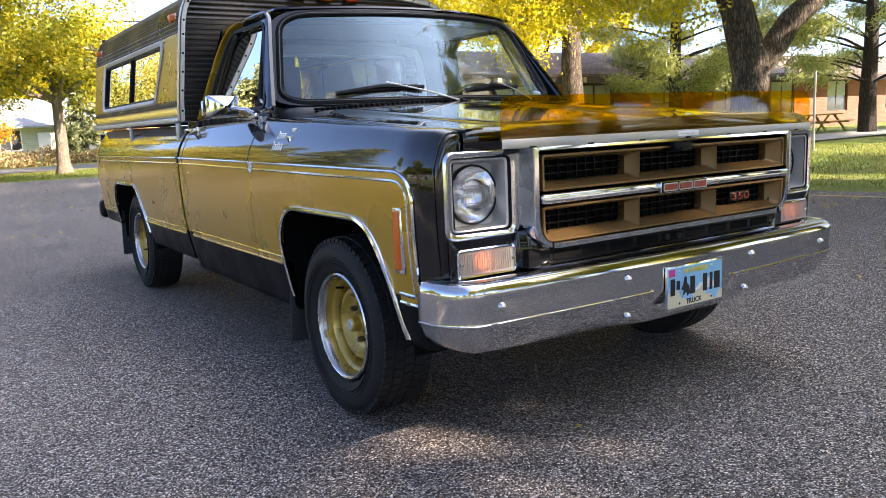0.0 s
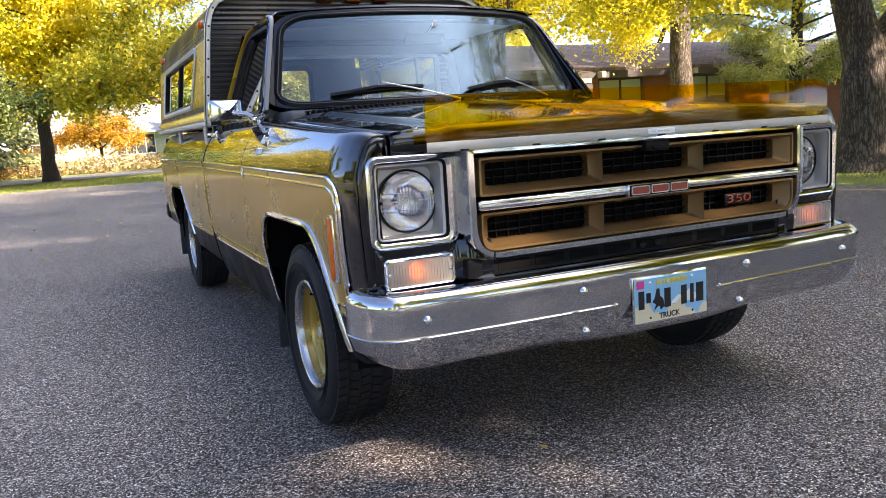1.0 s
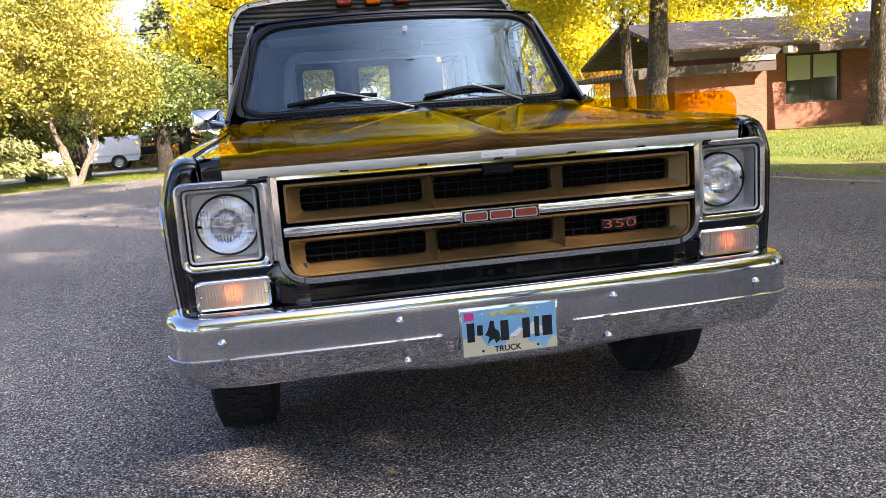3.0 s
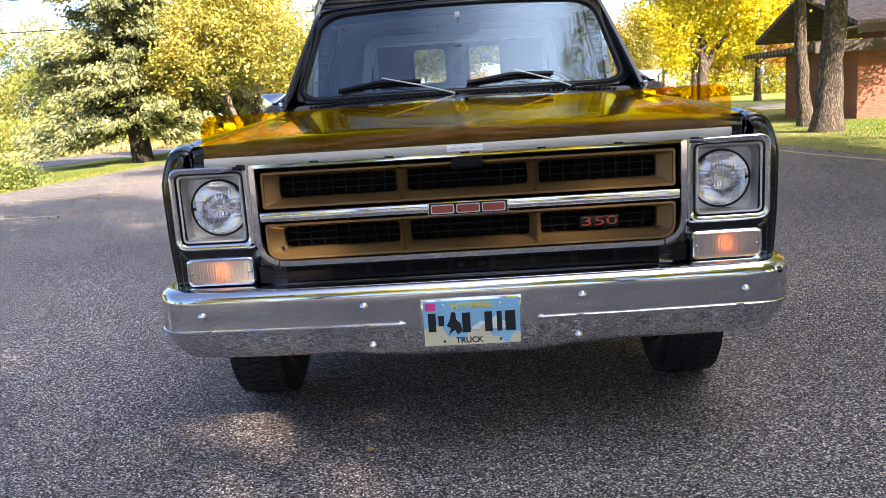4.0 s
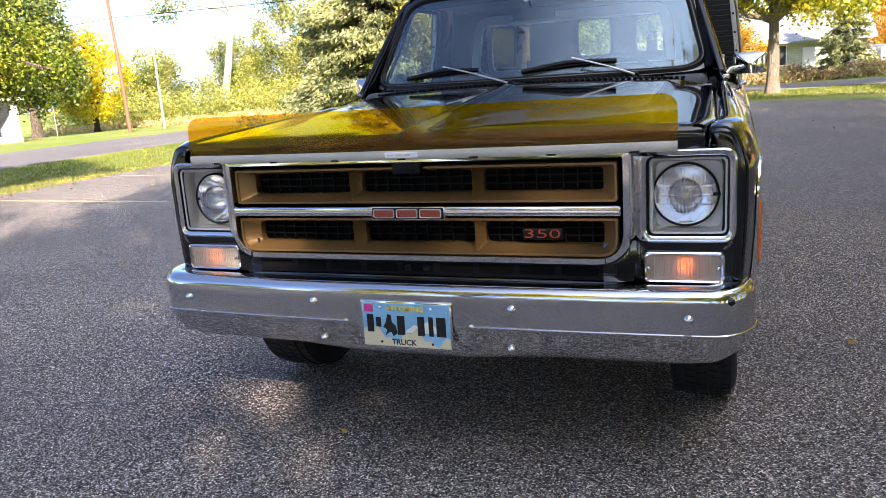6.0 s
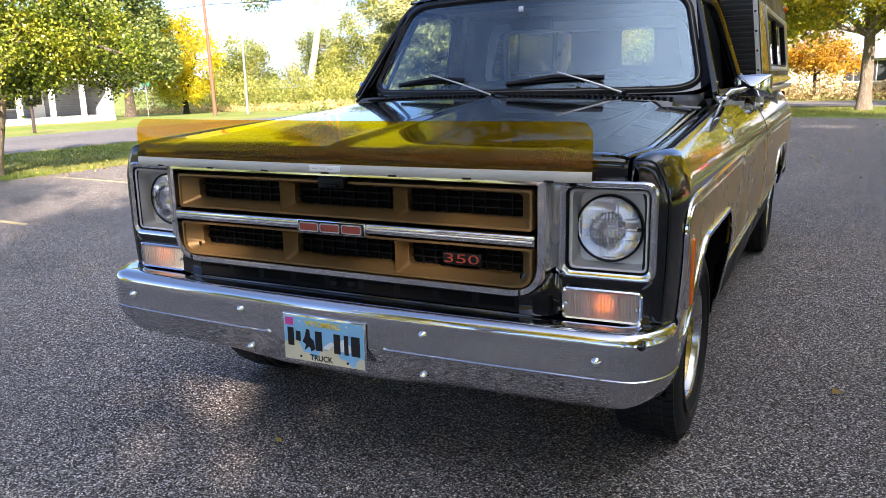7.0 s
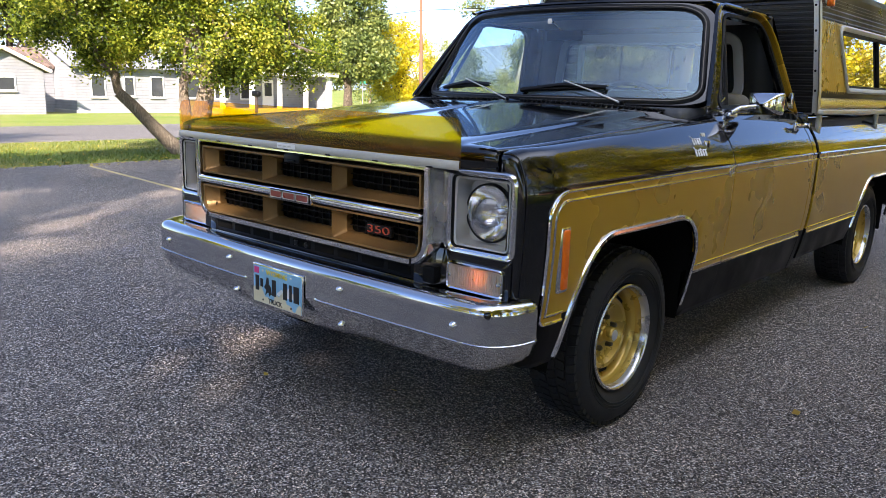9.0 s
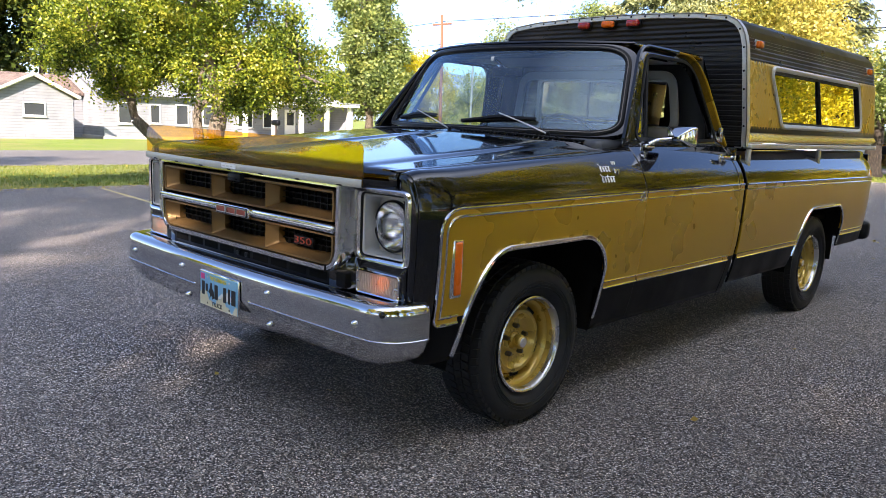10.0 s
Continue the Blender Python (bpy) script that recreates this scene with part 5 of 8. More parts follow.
# ---- headlamps, turn lamps ----
M_RING = surface("trim_ring_chrome", (0.52, 0.52, 0.52), 0.26, 1.0, 0.08, 60, 6)
M_LENSRIB = surface("reflector", (0.90, 0.90, 0.92), 0.04, 1.0, 0.03, 40, 10, bump=0.16, bump_scale=20, dist=0.010)
for s in (-1, 1):
    hl = part("headlamp_bezel", bmesh.new(), M_CHROME, truck, "chrome square headlamp bezel")
    bm = bmesh.new()
    xa, xb = sorted((s * 0.690, s * 0.972))
    o = rrect(xa, xb, 0.722, 0.999, 0.040, 7)

    def front(x):
        return -0.766 + 0.012 * max(0, (abs(x) - 0.69) / 0.28) ** 1.6

    def inset(d):
        a_, b_ = sorted((s * (0.690 + d * 1.5), s * (0.972 - d)))
        return rrect(a_, b_, 0.722 + d, 0.999 - d, max(0.014, 0.040 - d * 0.8), 7)
    deep = rrect(s * 0.836 - 0.0965, s * 0.836 + 0.0965, 0.756, 0.958, 0.03, 7)
    strip(bm, [[(x, -0.65, z) for x, z in o], [(x, front(x) + 0.012, z) for x, z in o], [(x, front(x) + 0.004, z) for x, z in inset(0.002)], [(x, front(x), z) for x, z in inset(0.007)], [(x, front(x) + 0.001, z) for x, z in inset(0.015)], [(x, front(x) + 0.006, z) for x, z in inset(0.021)]], True)
    me_old = hl.data
    bmesh.ops.recalc_face_normals(bm, faces=bm.faces[:])
    bm.to_mesh(me_old)
    bm.free()
    me_old.polygons.foreach_set("use_smooth", [True] * len(me_old.polygons))
    me_old.set_sharp_from_angle(angle=radians(38))
    bm = bmesh.new()
    strip(bm, [[(x, front(x) + 0.009, z) for x, z in inset(0.021)], [(x, front(x) + 0.014, z) for x, z in inset(0.0235)], [(x, front(x) + 0.014, z) for x, z in inset(0.026)]], True)
    part("bezel_groove", bm, M_PLASTIC, hl)
    bm = bmesh.new()
    strip(bm, [[(x, front(x) + 0.014, z) for x, z in inset(0.026)], [(x, front(x) + 0.010, z) for x, z in inset(0.028)], [(x, front(x) + 0.012, z) for x, z in inset(0.033)], [(x, -0.698, z) for x, z in deep], [(s * 0.836 + (x - s * 0.836) * 0.97, -0.687, 0.857 + (z - 0.857) * 0.97) for x, z in deep], [(s * 0.828 + (x - s * 0.836) * 0.0945 / math.hypot(x - s * 0.836, z - 0.857), -0.686, 0.857 + (z - 0.857) * 0.0945 / math.hypot(x - s * 0.836, z - 0.857)) for x, z in deep]], True)
    part("bezel_dish", bm, M_SATIN, hl, "satin silver dish")
    c = (s * 0.828, -0.640, 0.857)
    part("lamp_ring", revolve(bmesh.new(), [(0.089, 0.030), (0.0895, 0.061), (0.092, 0.064), (0.0955, 0.061), (0.097, 0.03)], c, (0, -1, 0), 48), M_PLASTIC, hl, "black retaining ring")
    part("reflector", revolve(bmesh.new(), [(0.0001, -0.012), (0.02, -0.009), (0.04, 0.001), (0.06, 0.017), (0.076, 0.036), (0.089, 0.056)], c, (0, -1, 0), 40), M_LENSRIB, hl)
    part("bulb_shield", revolve(bmesh.new(), [(0.0001, 0.040), (0.008, 0.038), (0.011, 0.03), (0.011, -0.010)], c, (0, -1, 0), 20), M_CHROME, hl)
    # domed lens pressed with upright flutes and level bars
    bm = bmesh.new()
    rows = []
    for zz in np.linspace(-0.0885, 0.0885, 61):
        hh = math.sqrt(max(1e-6, 0.0892 ** 2 - zz * zz))
        row = []
        for q in np.linspace(-1, 1, 85):
            xx = q * hh
            rr = math.hypot(xx, zz) / 0.0892
            fl = 0.0014 * abs(math.sin(math.pi * xx / 0.0095)) * (1 if abs(zz) < 0.052 else 0.45)
            fl += 0.0016 * math.exp(-((abs(zz) - 0.026) / 0.0016) ** 2) + 0.0012 * math.exp(-(zz / 0.0016) ** 2)
            row.append((c[0] + xx, c[1] - 0.080 + 0.022 * rr * rr - fl, c[2] + zz))
        rows.append(row)
    strip(bm, rows)
    ln = part("lens", bm, M_HEADLENS, hl, "fluted round glass lens")
    ln.visible_shadow = False
    part("aim_screw", tube(bmesh.new(), [(s * 0.955 - s * 0.03, -0.695, 0.857), (s * 0.905, -0.688, 0.857)], 0.005, 6), M_PLASTIC, hl)
    for zz in (0.738, 0.984):
        part("bezel_screw", revolve(bmesh.new(), [(0.0001, 0.004), (0.004, 0.003), (0.005, 0.0)], (s * 0.712, -0.764, zz), (0, -1, 0), 8), M_PLASTIC, hl)
    # pillar between the lamp and the grille, chrome with a mirror facet
    bm = bmesh.new()
    strip(bm, [[(s * xx, yy, z) for z in (0.752, 0.78, 0.86, 0.96, 0.990, 0.998)] for xx, yy in ((0.681, -0.824), (0.685, -0.834), (0.689, -0.833), (0.691, -0.826), (0.694, -0.795), (0.697, -0.764), (0.700, -0.758))])
    part("bezel_facet", bm, M_SEALTRIM, hl, "dull chrome pillar panel")
    # turn lamp
    xa, xb = sorted((s * 0.713, s * 0.940))
    bm = bmesh.new()

    def tf(x):
        return -0.766 + 0.008 * max(0, (abs(x) - 0.713) / 0.23) ** 1.5
    o, i1 = rrect(xa, xb, 0.603, 0.697, 0.018, 6), rrect(xa + 0.009, xb - 0.009, 0.612, 0.688, 0.012, 6)
    strip(bm, [[(x, -0.70, z) for x, z in o], [(x, tf(x), z) for x, z in o], [(x, tf(x) - 0.003, z) for x, z in rrect(xa + 0.004, xb - 0.004, 0.607, 0.693, 0.015, 6)], [(x, tf(x), z) for x, z in i1], [(x, tf(x) + 0.02, z) for x, z in i1]], True)
    tl = part("turn_lamp", bm, M_CHROME, truck, "clear turn lamp with amber bulb in chrome rim")
    part("lamp_back", box(xa + 0.006, xb - 0.006, -0.722, -0.71, 0.609, 0.691, 0.003), M_LENSRIB, tl)
    part("bulb", revolve(bmesh.new(), [(0.0001, 0.022), (0.016, 0.019), (0.027, 0.010), (0.024, 0.0), (0.012, -0.010)], (s * 0.83, -0.726, 0.650), (0, -1, 0), 14), M_BULB, tl, "amber bulb")
    bm = bmesh.new()
    strip(bm, [[(x, tf(x) + 0.004, z) for x, z in i1], [((xa + xb) / 2 + (x - (xa + xb) / 2) * 0.05, tf((xa + xb) / 2) + 0.002, 0.65 + (z - 0.65) * 0.05) for x, z in i1]], True)
    ob = part("lamp_lens", bm, M_CLOUDY, tl)
    ob.visible_shadow = False
    for k in range(1, 22):
        xx = xa + 0.012 + (xb - xa - 0.024) * k / 22
        part("lens_rib", box(xx - 0.0016, xx + 0.0016, tf(xx) + 0.0005, tf(xx) + 0.004, 0.620, 0.680, 0.0008, 1), M_CLOUDY, tl)
    for xx in (xa + 0.016, xb - 0.016):
        part("lens_screw", revolve(bmesh.new(), [(0.0001, 0.004), (0.005, 0.003), (0.006, -0.002)], (xx, tf(xx) - 0.001, 0.65), (0, -1, 0), 8), M_CHROME, tl)
    # side marker lamp on the fender
    y0, y1 = -0.580, -0.540
    hw = half_width(0.72, -0.56)
    mk = part("marker_lamp", box(*sorted((s * (hw - 0.012), s * (hw + 0.011))), y0 - 0.010, y1 + 0.009, 0.610, 0.830, 0.010, 3), M_CHROME, truck, "amber side marker lamp in chrome rim")
    part("marker_lens", box(*sorted((s * (hw), s * (hw + 0.018))), y0 + 0.002, y1 - 0.002, 0.622, 0.818, 0.010, 3), M_ORANGE, mk)

# ---- plate ----
plate = part("license_plate", box(-0.157, 0.157, -0.918, -0.912, 0.399, 0.557, 0.012, 2), M_CHROME, truck, "blue and sand licence plate in a thin frame")
part("plate_face", box(-0.150, 0.150, -0.9195, -0.917, 0.406, 0.550, 0.001, 1), M_PLATEBLUE, plate)
bm = bmesh.new()
hills = [(-0.150, 0.407)] + [(-0.150 + 0.3 * i / 24, 0.452 + 0.022 * math.sin(i * 0.55) + 0.010 * math.sin(i * 1.7 + 1) - 0.018 * i / 24) for i in range(25)] + [(0.150, 0.407)]
bm.faces.new([bm.verts.new((x, -0.9202, z)) for x, z in hills])
part("plate_ground", bm, M_PLATESAND, plate, smooth=False)
bm = bmesh.new()
peak = [(0.0, 0.462), (0.03, 0.482), (0.05, 0.474), (0.075, 0.496), (0.10, 0.478), (0.125, 0.470), (0.125, 0.455), (0.0, 0.455)]
bm.faces.new([bm.verts.new((x, -0.9200, z)) for x, z in peak])
part("plate_peak", bm, M_WHITE, plate, smooth=False)
rotx = Matrix.Rotation(radians(90), 4, "X")
words("plate_state", "WYOMING", 0.026, M_PLATEYEL, plate, Matrix.Translation((0.0, -0.9206, 0.532)) @ rotx, "yellow lettering", 0.0006, 0.0006)
words("plate_kind", "TRUCK", 0.026, M_INK, plate, Matrix.Translation((-0.01, -0.9206, 0.421)) @ rotx, "black lettering", 0.0006, 0.0006)
for x0, x1, z0, z1 in ((-0.136, -0.112, 0.452, 0.512), (-0.104, -0.086, 0.470, 0.503), (-0.030, -0.004, 0.446, 0.510), (0.040, 0.064, 0.446, 0.510), (0.078, 0.094, 0.446, 0.510), (0.104, 0.136, 0.446, 0.510)):
    part("plate_bar", box(x0, x1, -0.9212, -0.9196, z0, z1, 0.0006, 1), M_INK, plate)
bm = bmesh.new()
blob = [(-0.074, 0.440), (-0.066, 0.462), (-0.080, 0.470), (-0.070, 0.486), (-0.062, 0.514), (-0.050, 0.512), (-0.048, 0.488), (-0.036, 0.478), (-0.030, 0.452), (-0.046, 0.440), (-0.052, 0.455), (-0.060, 0.452)]
bm.faces.new([bm.verts.new((x, -0.9208, z)) for x, z in blob])
part("plate_mark", bm, M_INK, plate, smooth=False)
part("plate_sticker", box(-0.143, -0.112, -0.9210, -0.9196, 0.520, 0.545, 0.0005, 1), M_PINK, plate)
for xx, zz in ((-0.088, 0.535), (0.088, 0.535), (-0.088, 0.420), (0.088, 0.420)):
    part("plate_screw", revolve(bmesh.new(), [(0.0001, 0.004), (0.003, 0.003), (0.005, 0.0)], (xx, -0.9195, zz), (0, -1, 0), 8), M_ALU if zz > 0.5 else M_INK, plate)

plate.location = (-0.0085, 0.006, 0)

# ---- amber bug shield over the hood's front edge ----
bm = bmesh.new()
sp = rpoly([(-0.815, 1.006), (0.815, 1.006), (0.815, 1.158), (-0.815, 1.158)], [0.004, 0.004, 0.048, 0.048], 9)
sp = dense(sp, 0.08)


def shield(x, z):
    v = (z - 1.006) / 0.152
    return (x, -0.862 + 0.030 * (x / 0.8) ** 2 - 0.010 * math.sin(v * 2.6) + 0.012 * v, z)


rows = [[shield(x * k, 1.082 + (z - 1.082) * k) for x, z in sp] for k in (0.02, 0.4, 0.8, 1.0)]
strip(bm, rows, True)
df = part("bug_shield", bm, M_AMBER, truck, "clear amber acrylic bug shield")
bm = bmesh.new()
for zz0, zz1, oo in ((1.000, 1.028, -0.006),):
    xs = np.linspace(-0.815, 0.815, 30)
    prof_rows = []
    for x in xs:
        y = -0.862 + 0.030 * (x / 0.8) ** 2
        prof_rows.append([(x, y + 0.02, zz0 - 0.002), (x, y + oo, zz0), (x, y + oo - 0.002, zz0 + 0.004), (x, y + oo - 0.002, zz1 - 0.003), (x, y + oo, zz1), (x, y + 0.004, zz1)])
    strip(bm, prof_rows)
part("shield_strip", bm, M_STRIP, df, "bare aluminium mounting strip")
for k in range(7):
    x = -0.70 + 1.40 * k / 6
    y = -0.862 + 0.030 * (x / 0.8) ** 2
    part("shield_clip", box(x - 0.014, x + 0.014, y - 0.0092, y + 0.004, 0.999, 1.0045, 0.001, 1), M_PLASTIC, df)
part("shield_label", box(-0.055, 0.055, -0.8715, -0.869, 1.006, 1.024, 0.001, 1), M_WHITE, df, "small white label")
for k in range(3):
    part("label_bar", box(-0.045 + 0.028 * k, -0.025 + 0.028 * k, -0.8722, -0.871, 1.013, 1.017, 0.0003, 1), M_ALU, df)

# ---- wipers ----
for px, tip_x, mid_x in ((-0.02, -0.62, -0.40), (0.56, 0.05, 0.27)):
    def on(u, v, o):
        return screen(u, v, o)
    a = on(px / 0.88, -0.02, 0.02)
    b = on(mid_x / 0.87, 0.165, 0.045)
    w = part("wiper", tube(bmesh.new(), [a, a.lerp(b, 0.5) + Vector((0, -0.006, 0.004)), b], [0.0045, 0.004, 0.003], 6), M_ALU, truck, "wiper with a pale arm and black blade")
    c0, c1 = on((mid_x - 0.24) / 0.88, 0.085, 0.02), on((mid_x + 0.20) / 0.87, 0.135, 0.02)
    bm = bmesh.new()
    cc = [c0.lerp(c1, k / 8) for k in range(9)]
    sweep(bm, [p + Vector((0, -0.004, 0.018)) * (1 - abs(i - 4) / 4) for i, p in enumerate(cc)], [(0, -0.8, 0.5)] * 9, [(-0.007, -0.012), (-0.007, 0.005), (0.007, 0.005), (0.007, -0.012)])
    part("blade_frame", bm, M_PLASTIC, w)
    bm = bmesh.new()
    sweep(bm, cc, [(0, -0.8, 0.5)] * 9, [(-0.008, -0.008), (-0.005, 0.006), (0.005, 0.006), (0.008, -0.008)])
    part("blade_rubber", bm, M_PLASTIC, w)
    part("wiper_pivot", revolve(bmesh.new(), [(0.0001, 0.014), (0.008, 0.012), (0.012, 0.0), (0.015, -0.02)], a, (0, -0.5, 0.85), 12), M_PLASTIC, w)

# ---- door mirrors ----
for s in (-1, 1):
    bm = bmesh.new()
    # shell: a squared bowl drawn to a point at the front
    o = rrect(-0.078, 0.078, -0.050, 0.050, 0.016, 5)
    c = Vector((s * 1.02, 1.075, 1.215))
    rows = [[c + Vector((x, 0.0, z)) for x, z in o], [c + Vector((x * 1.0, -0.018, z)) for x, z in o], [c + Vector((x * 0.80, -0.045, z * 0.80)) for x, z in o], [c + Vector((x * 0.10 + s * 0.0, -0.072, z * 0.10 - 0.006)) for x, z in o]]
    strip(bm, rows, True)
    mr_ = part("door_mirror", bm, M_CHROME, truck, "chrome faceted door mirror")
    bm = bmesh.new()
    bm.faces.new([bm.verts.new(c + Vector((x * 0.95, -0.002, z * 0.95))) for x, z in o])
    part("mirror_glass", bm, M_CHROME, mr_)
    part("mirror_arm", tube(bmesh.new(), [c + Vector((-s * 0.02, -0.05, -0.012)), Vector((s * 0.930, 0.985, 1.190)), Vector((s * 0.912, 0.93, 1.170))], [0.011, 0.013, 0.012], 10), M_CHROME, mr_)
    part("mirror_foot", box(s * 0.910 - 0.020, s * 0.910 + 0.020, 0.885, 0.975, 1.148, 1.172, 0.008, 3), M_CHROME, mr_)

# ---- fender badges: plain bright looped strokes, not lettered ----
for s in (-1, 1):
    y0 = 0.375
    bdg = None
    for zc, hh_, L_, off, loops in ((1.060, 0.015, 0.088, 0.012, 4), (1.016, 0.016, 0.112, 0.0, 5)):
        pts = []
        for k in range(91):
            u = k / 90
            a = 2 * math.pi * loops * u
            tall = 1.9 if u < 0.10 or (0.45 < u < 0.58 and loops == 5) else 1.0
            yy = off + L_ * u + 0.009 * math.sin(a)
            zz = zc + hh_ * (0.75 * math.cos(a) * tall if math.cos(a) > 0 else 0.75 * math.cos(a))
            yy = y0 + yy if s > 0 else y0 + 0.115 - yy
            pts.append((s * (half_width(zz) + 0.007), yy, zz))
        ob = part("badge_stroke" if bdg else "fender_badge", tube(bmesh.new(), pts, 0.0026, 6), M_BADGE, bdg or truck, "" if bdg else "chrome script badge of plain strokes")
        bdg = bdg or ob
    a0 = y0 + (0.128 if s > 0 else -0.058)
    part("badge_block", box(*sorted((s * (half_width(1.05) - 0.010), s * (half_width(1.05) + 0.014))), a0, a0 + 0.036, 1.002, 1.062, 0.004), M_CHROME, bdg)
    part("badge_block_face", box(*sorted((s * (half_width(1.05) - 0.004), s * (half_width(1.05) + 0.0155))), a0 + 0.009, a0 + 0.027, 1.010, 1.054, 0.002), M_PLASTIC, bdg)
    for k in range(2):
        part("badge_bar", box(*sorted((s * (half_width(1.08) - 0.004), s * (half_width(1.08) + 0.010))), a0 + 0.003 + 0.018 * k, a0 + 0.013 + 0.018 * k, 1.069, 1.092, 0.003), M_BADGE, bdg)

# small dark outline emblem on the right bed side
bm = bmesh.new()
hw = half_width(0.68) + 0.003
tube(bm, [(-hw, 2.58 - 0.022 * math.cos(a), 0.70 + 0.035 * math.sin(a)) for a in np.linspace(0, 5.2, 16)], 0.004, 5)
em2 = part("side_emblem", bm, M_PLASTIC, truck, "small dark loop emblem on the bed side")
part("emblem_cross", box(-hw - 0.004, -hw + 0.004, 2.545, 2.60, 0.652, 0.660, 0.001, 1), M_PLASTIC, em2)

# ---- wheels ----
TYRE_R, HUB_Z = 0.347, 0.318


def make_wheel():
    """A wheel about its own axis along x, outer face towards +x."""
    w = thing("wheel_proto", "gold steel wheel with chrome trim ring and black tyre", "wheel")
    R = TYRE_R
    prof = [(0.212, -0.205), (0.225, -0.220), (0.27, -0.232), (0.312, -0.227), (R - 0.012, -0.214), (R - 0.003, -0.198), (R, -0.14), (R, -0.09), (R - 0.003, -0.045), (R - 0.012, -0.022), (0.318, -0.003), (0.295, 0.004), (0.262, 0.002), (0.238, -0.010), (0.222, -0.020), (0.212, -0.032)]
    ty = part("tyre", revolve(bmesh.new(), prof, (0, 0, 0), (1, 0, 0), 64), M_RUBBER, w, "black road tyre")
    for k in range(3):
        part("sidewall_ring", revolve(bmesh.new(), [(0.2515 + 0.012 * k, 0.0005), (0.253 + 0.012 * k, 0.0055), (0.2545 + 0.012 * k, 0.0005)], (0, 0, 0), (1, 0, 0), 64), M_RUBBER, ty)
    bm = bmesh.new()
    # tread blocks in five ribs
    for rib, (xa, xb) in enumerate(((-0.214, -0.180), (-0.172, -0.138), (-0.130, -0.096), (-0.088, -0.054), (-0.046, -0.015))):
        nb = 60
        for k in range(nb):
            a0 = 2 * math.pi * (k + (0.5 if rib % 2 else 0.0)) / nb
            a1 = a0 + 2 * math.pi / nb * 0.80
            sh = 0.10 if rib in (0, 4) else 0.25
            r0 = R - 0.006 - (0.010 if rib in (0, 4) else 0.0)
            r1 = R + 0.006 - (0.006 if rib in (0, 4) else 0.0)
            sk = 0.02 * (1 if rib % 2 else -1)
            q = [(xa, a0), (xb, a0 + sk), (xb, a1 + sk), (xa, a1)]
            lo = [bm.verts.new((x, r0 * math.cos(a), r0 * math.sin(a))) for x, a in q]
            hi = [bm.verts.new((x, r1 * math.cos(a), r1 * math.sin(a))) for x, a in q]
            bm.faces.new(hi)
            for i in range(4):
                bm.faces.new((lo[i], lo[(i + 1) % 4], hi[(i + 1) % 4], hi[i]))
    tagged(part("tread", bm, M_RUBBER, ty, smooth=False), kind="stuff")
    part("rim", revolve(bmesh.new(), [(0.200, -0.030), (0.192, -0.050), (0.188, -0.066), (0.178, -0.072), (0.172, -0.080), (0.168, -0.118), (0.160, -0.122), (0.150, -0.098), (0.138, -0.082), (0.124, -0.084), (0.108, -0.106), (0.092, -0.114), (0.070, -0.110), (0.05, -0.104), (0.0001, -0.104)], (0, 0, 0), (1, 0, 0), 64), M_WHEELGOLD, w, "gold painted steel rim")
    part("trim_ring", revolve(bmesh.new(), [(0.190, -0.040), (0.193, -0.028), (0.196, -0.018), (0.200, -0.013), (0.206, -0.011), (0.212, -0.015), (0.213, -0.026)], (0, 0, 0), (1, 0, 0), 64), M_RING, w, "chrome trim ring")
    part("hub_cap", revolve(bmesh.new(), [(0.0001, -0.050), (0.020, -0.051), (0.027, -0.055), (0.030, -0.062), (0.031, -0.088), (0.040, -0.098), (0.042, -0.112)], (0, 0, 0), (1, 0, 0), 24), M_WHEELGOLD, w, "gold hub with a worn silver cap")
    part("hub_face", revolve(bmesh.new(), [(0.0001, -0.048), (0.019, -0.049), (0.022, -0.052)], (0, 0, 0), (1, 0, 0), 20), M_SATIN, w, "worn silver cap")
    for k in range(5):
        a = 2 * math.pi * k / 5 + 0.3
        part("lug_nut", revolve(bmesh.new(), [(0.0001, -0.080), (0.007, -0.081), (0.011, -0.088), (0.0115, -0.112)], (0, 0.066 * math.cos(a), 0.066 * math.sin(a)), (1, 0, 0), 6), M_NUT, w)
        b_ = a + math.pi / 5
        bm = bmesh.new()
        hc = Vector((-0.0915, 0.147 * math.cos(b_), 0.148 * math.sin(b_)))
        tn = Vector((0, -math.sin(b_), math.cos(b_)))
        rd = Vector((0, math.cos(b_), math.sin(b_)))
        bm.faces.new([bm.verts.new(hc + tn * x + rd * z + Vector((0.0, 0, 0))) for x, z in rrect(-0.030, 0.030, -0.007, 0.009, 0.006)])
        part("rim_slot", bm, M_DARK, w, smooth=False)
    part("valve_stem", tube(bmesh.new(), [(-0.090, 0.0, 0.166), (-0.055, 0.0, 0.172)], 0.005, 6), M_PLASTIC, w)
    return w


proto = make_wheel()
spots = [(0.975, 0.0, 1), (-0.992, 0.0, -1), (0.970, WHEELBASE, 1), (-0.970, WHEELBASE, -1)]
for i, (x, y, s) in enumerate(spots):
    m_ = Matrix.Translation((x, y, HUB_Z)) @ Matrix.Rotation(0 if s > 0 else math.pi, 4, "Z") @ Matrix.Rotation(0.7 * i, 4, "X")
    if i == 0:
        w = proto
        w.matrix_basis = m_
    else:
        w = copy_thing(proto, m_)
    w.name = "wheel"
    w.parent = truck
# wheels are parts of the truck: they carry no category of their own
for o in list(truck.children):
    if o.name.startswith("wheel") and "category" in o:
        del o["category"]
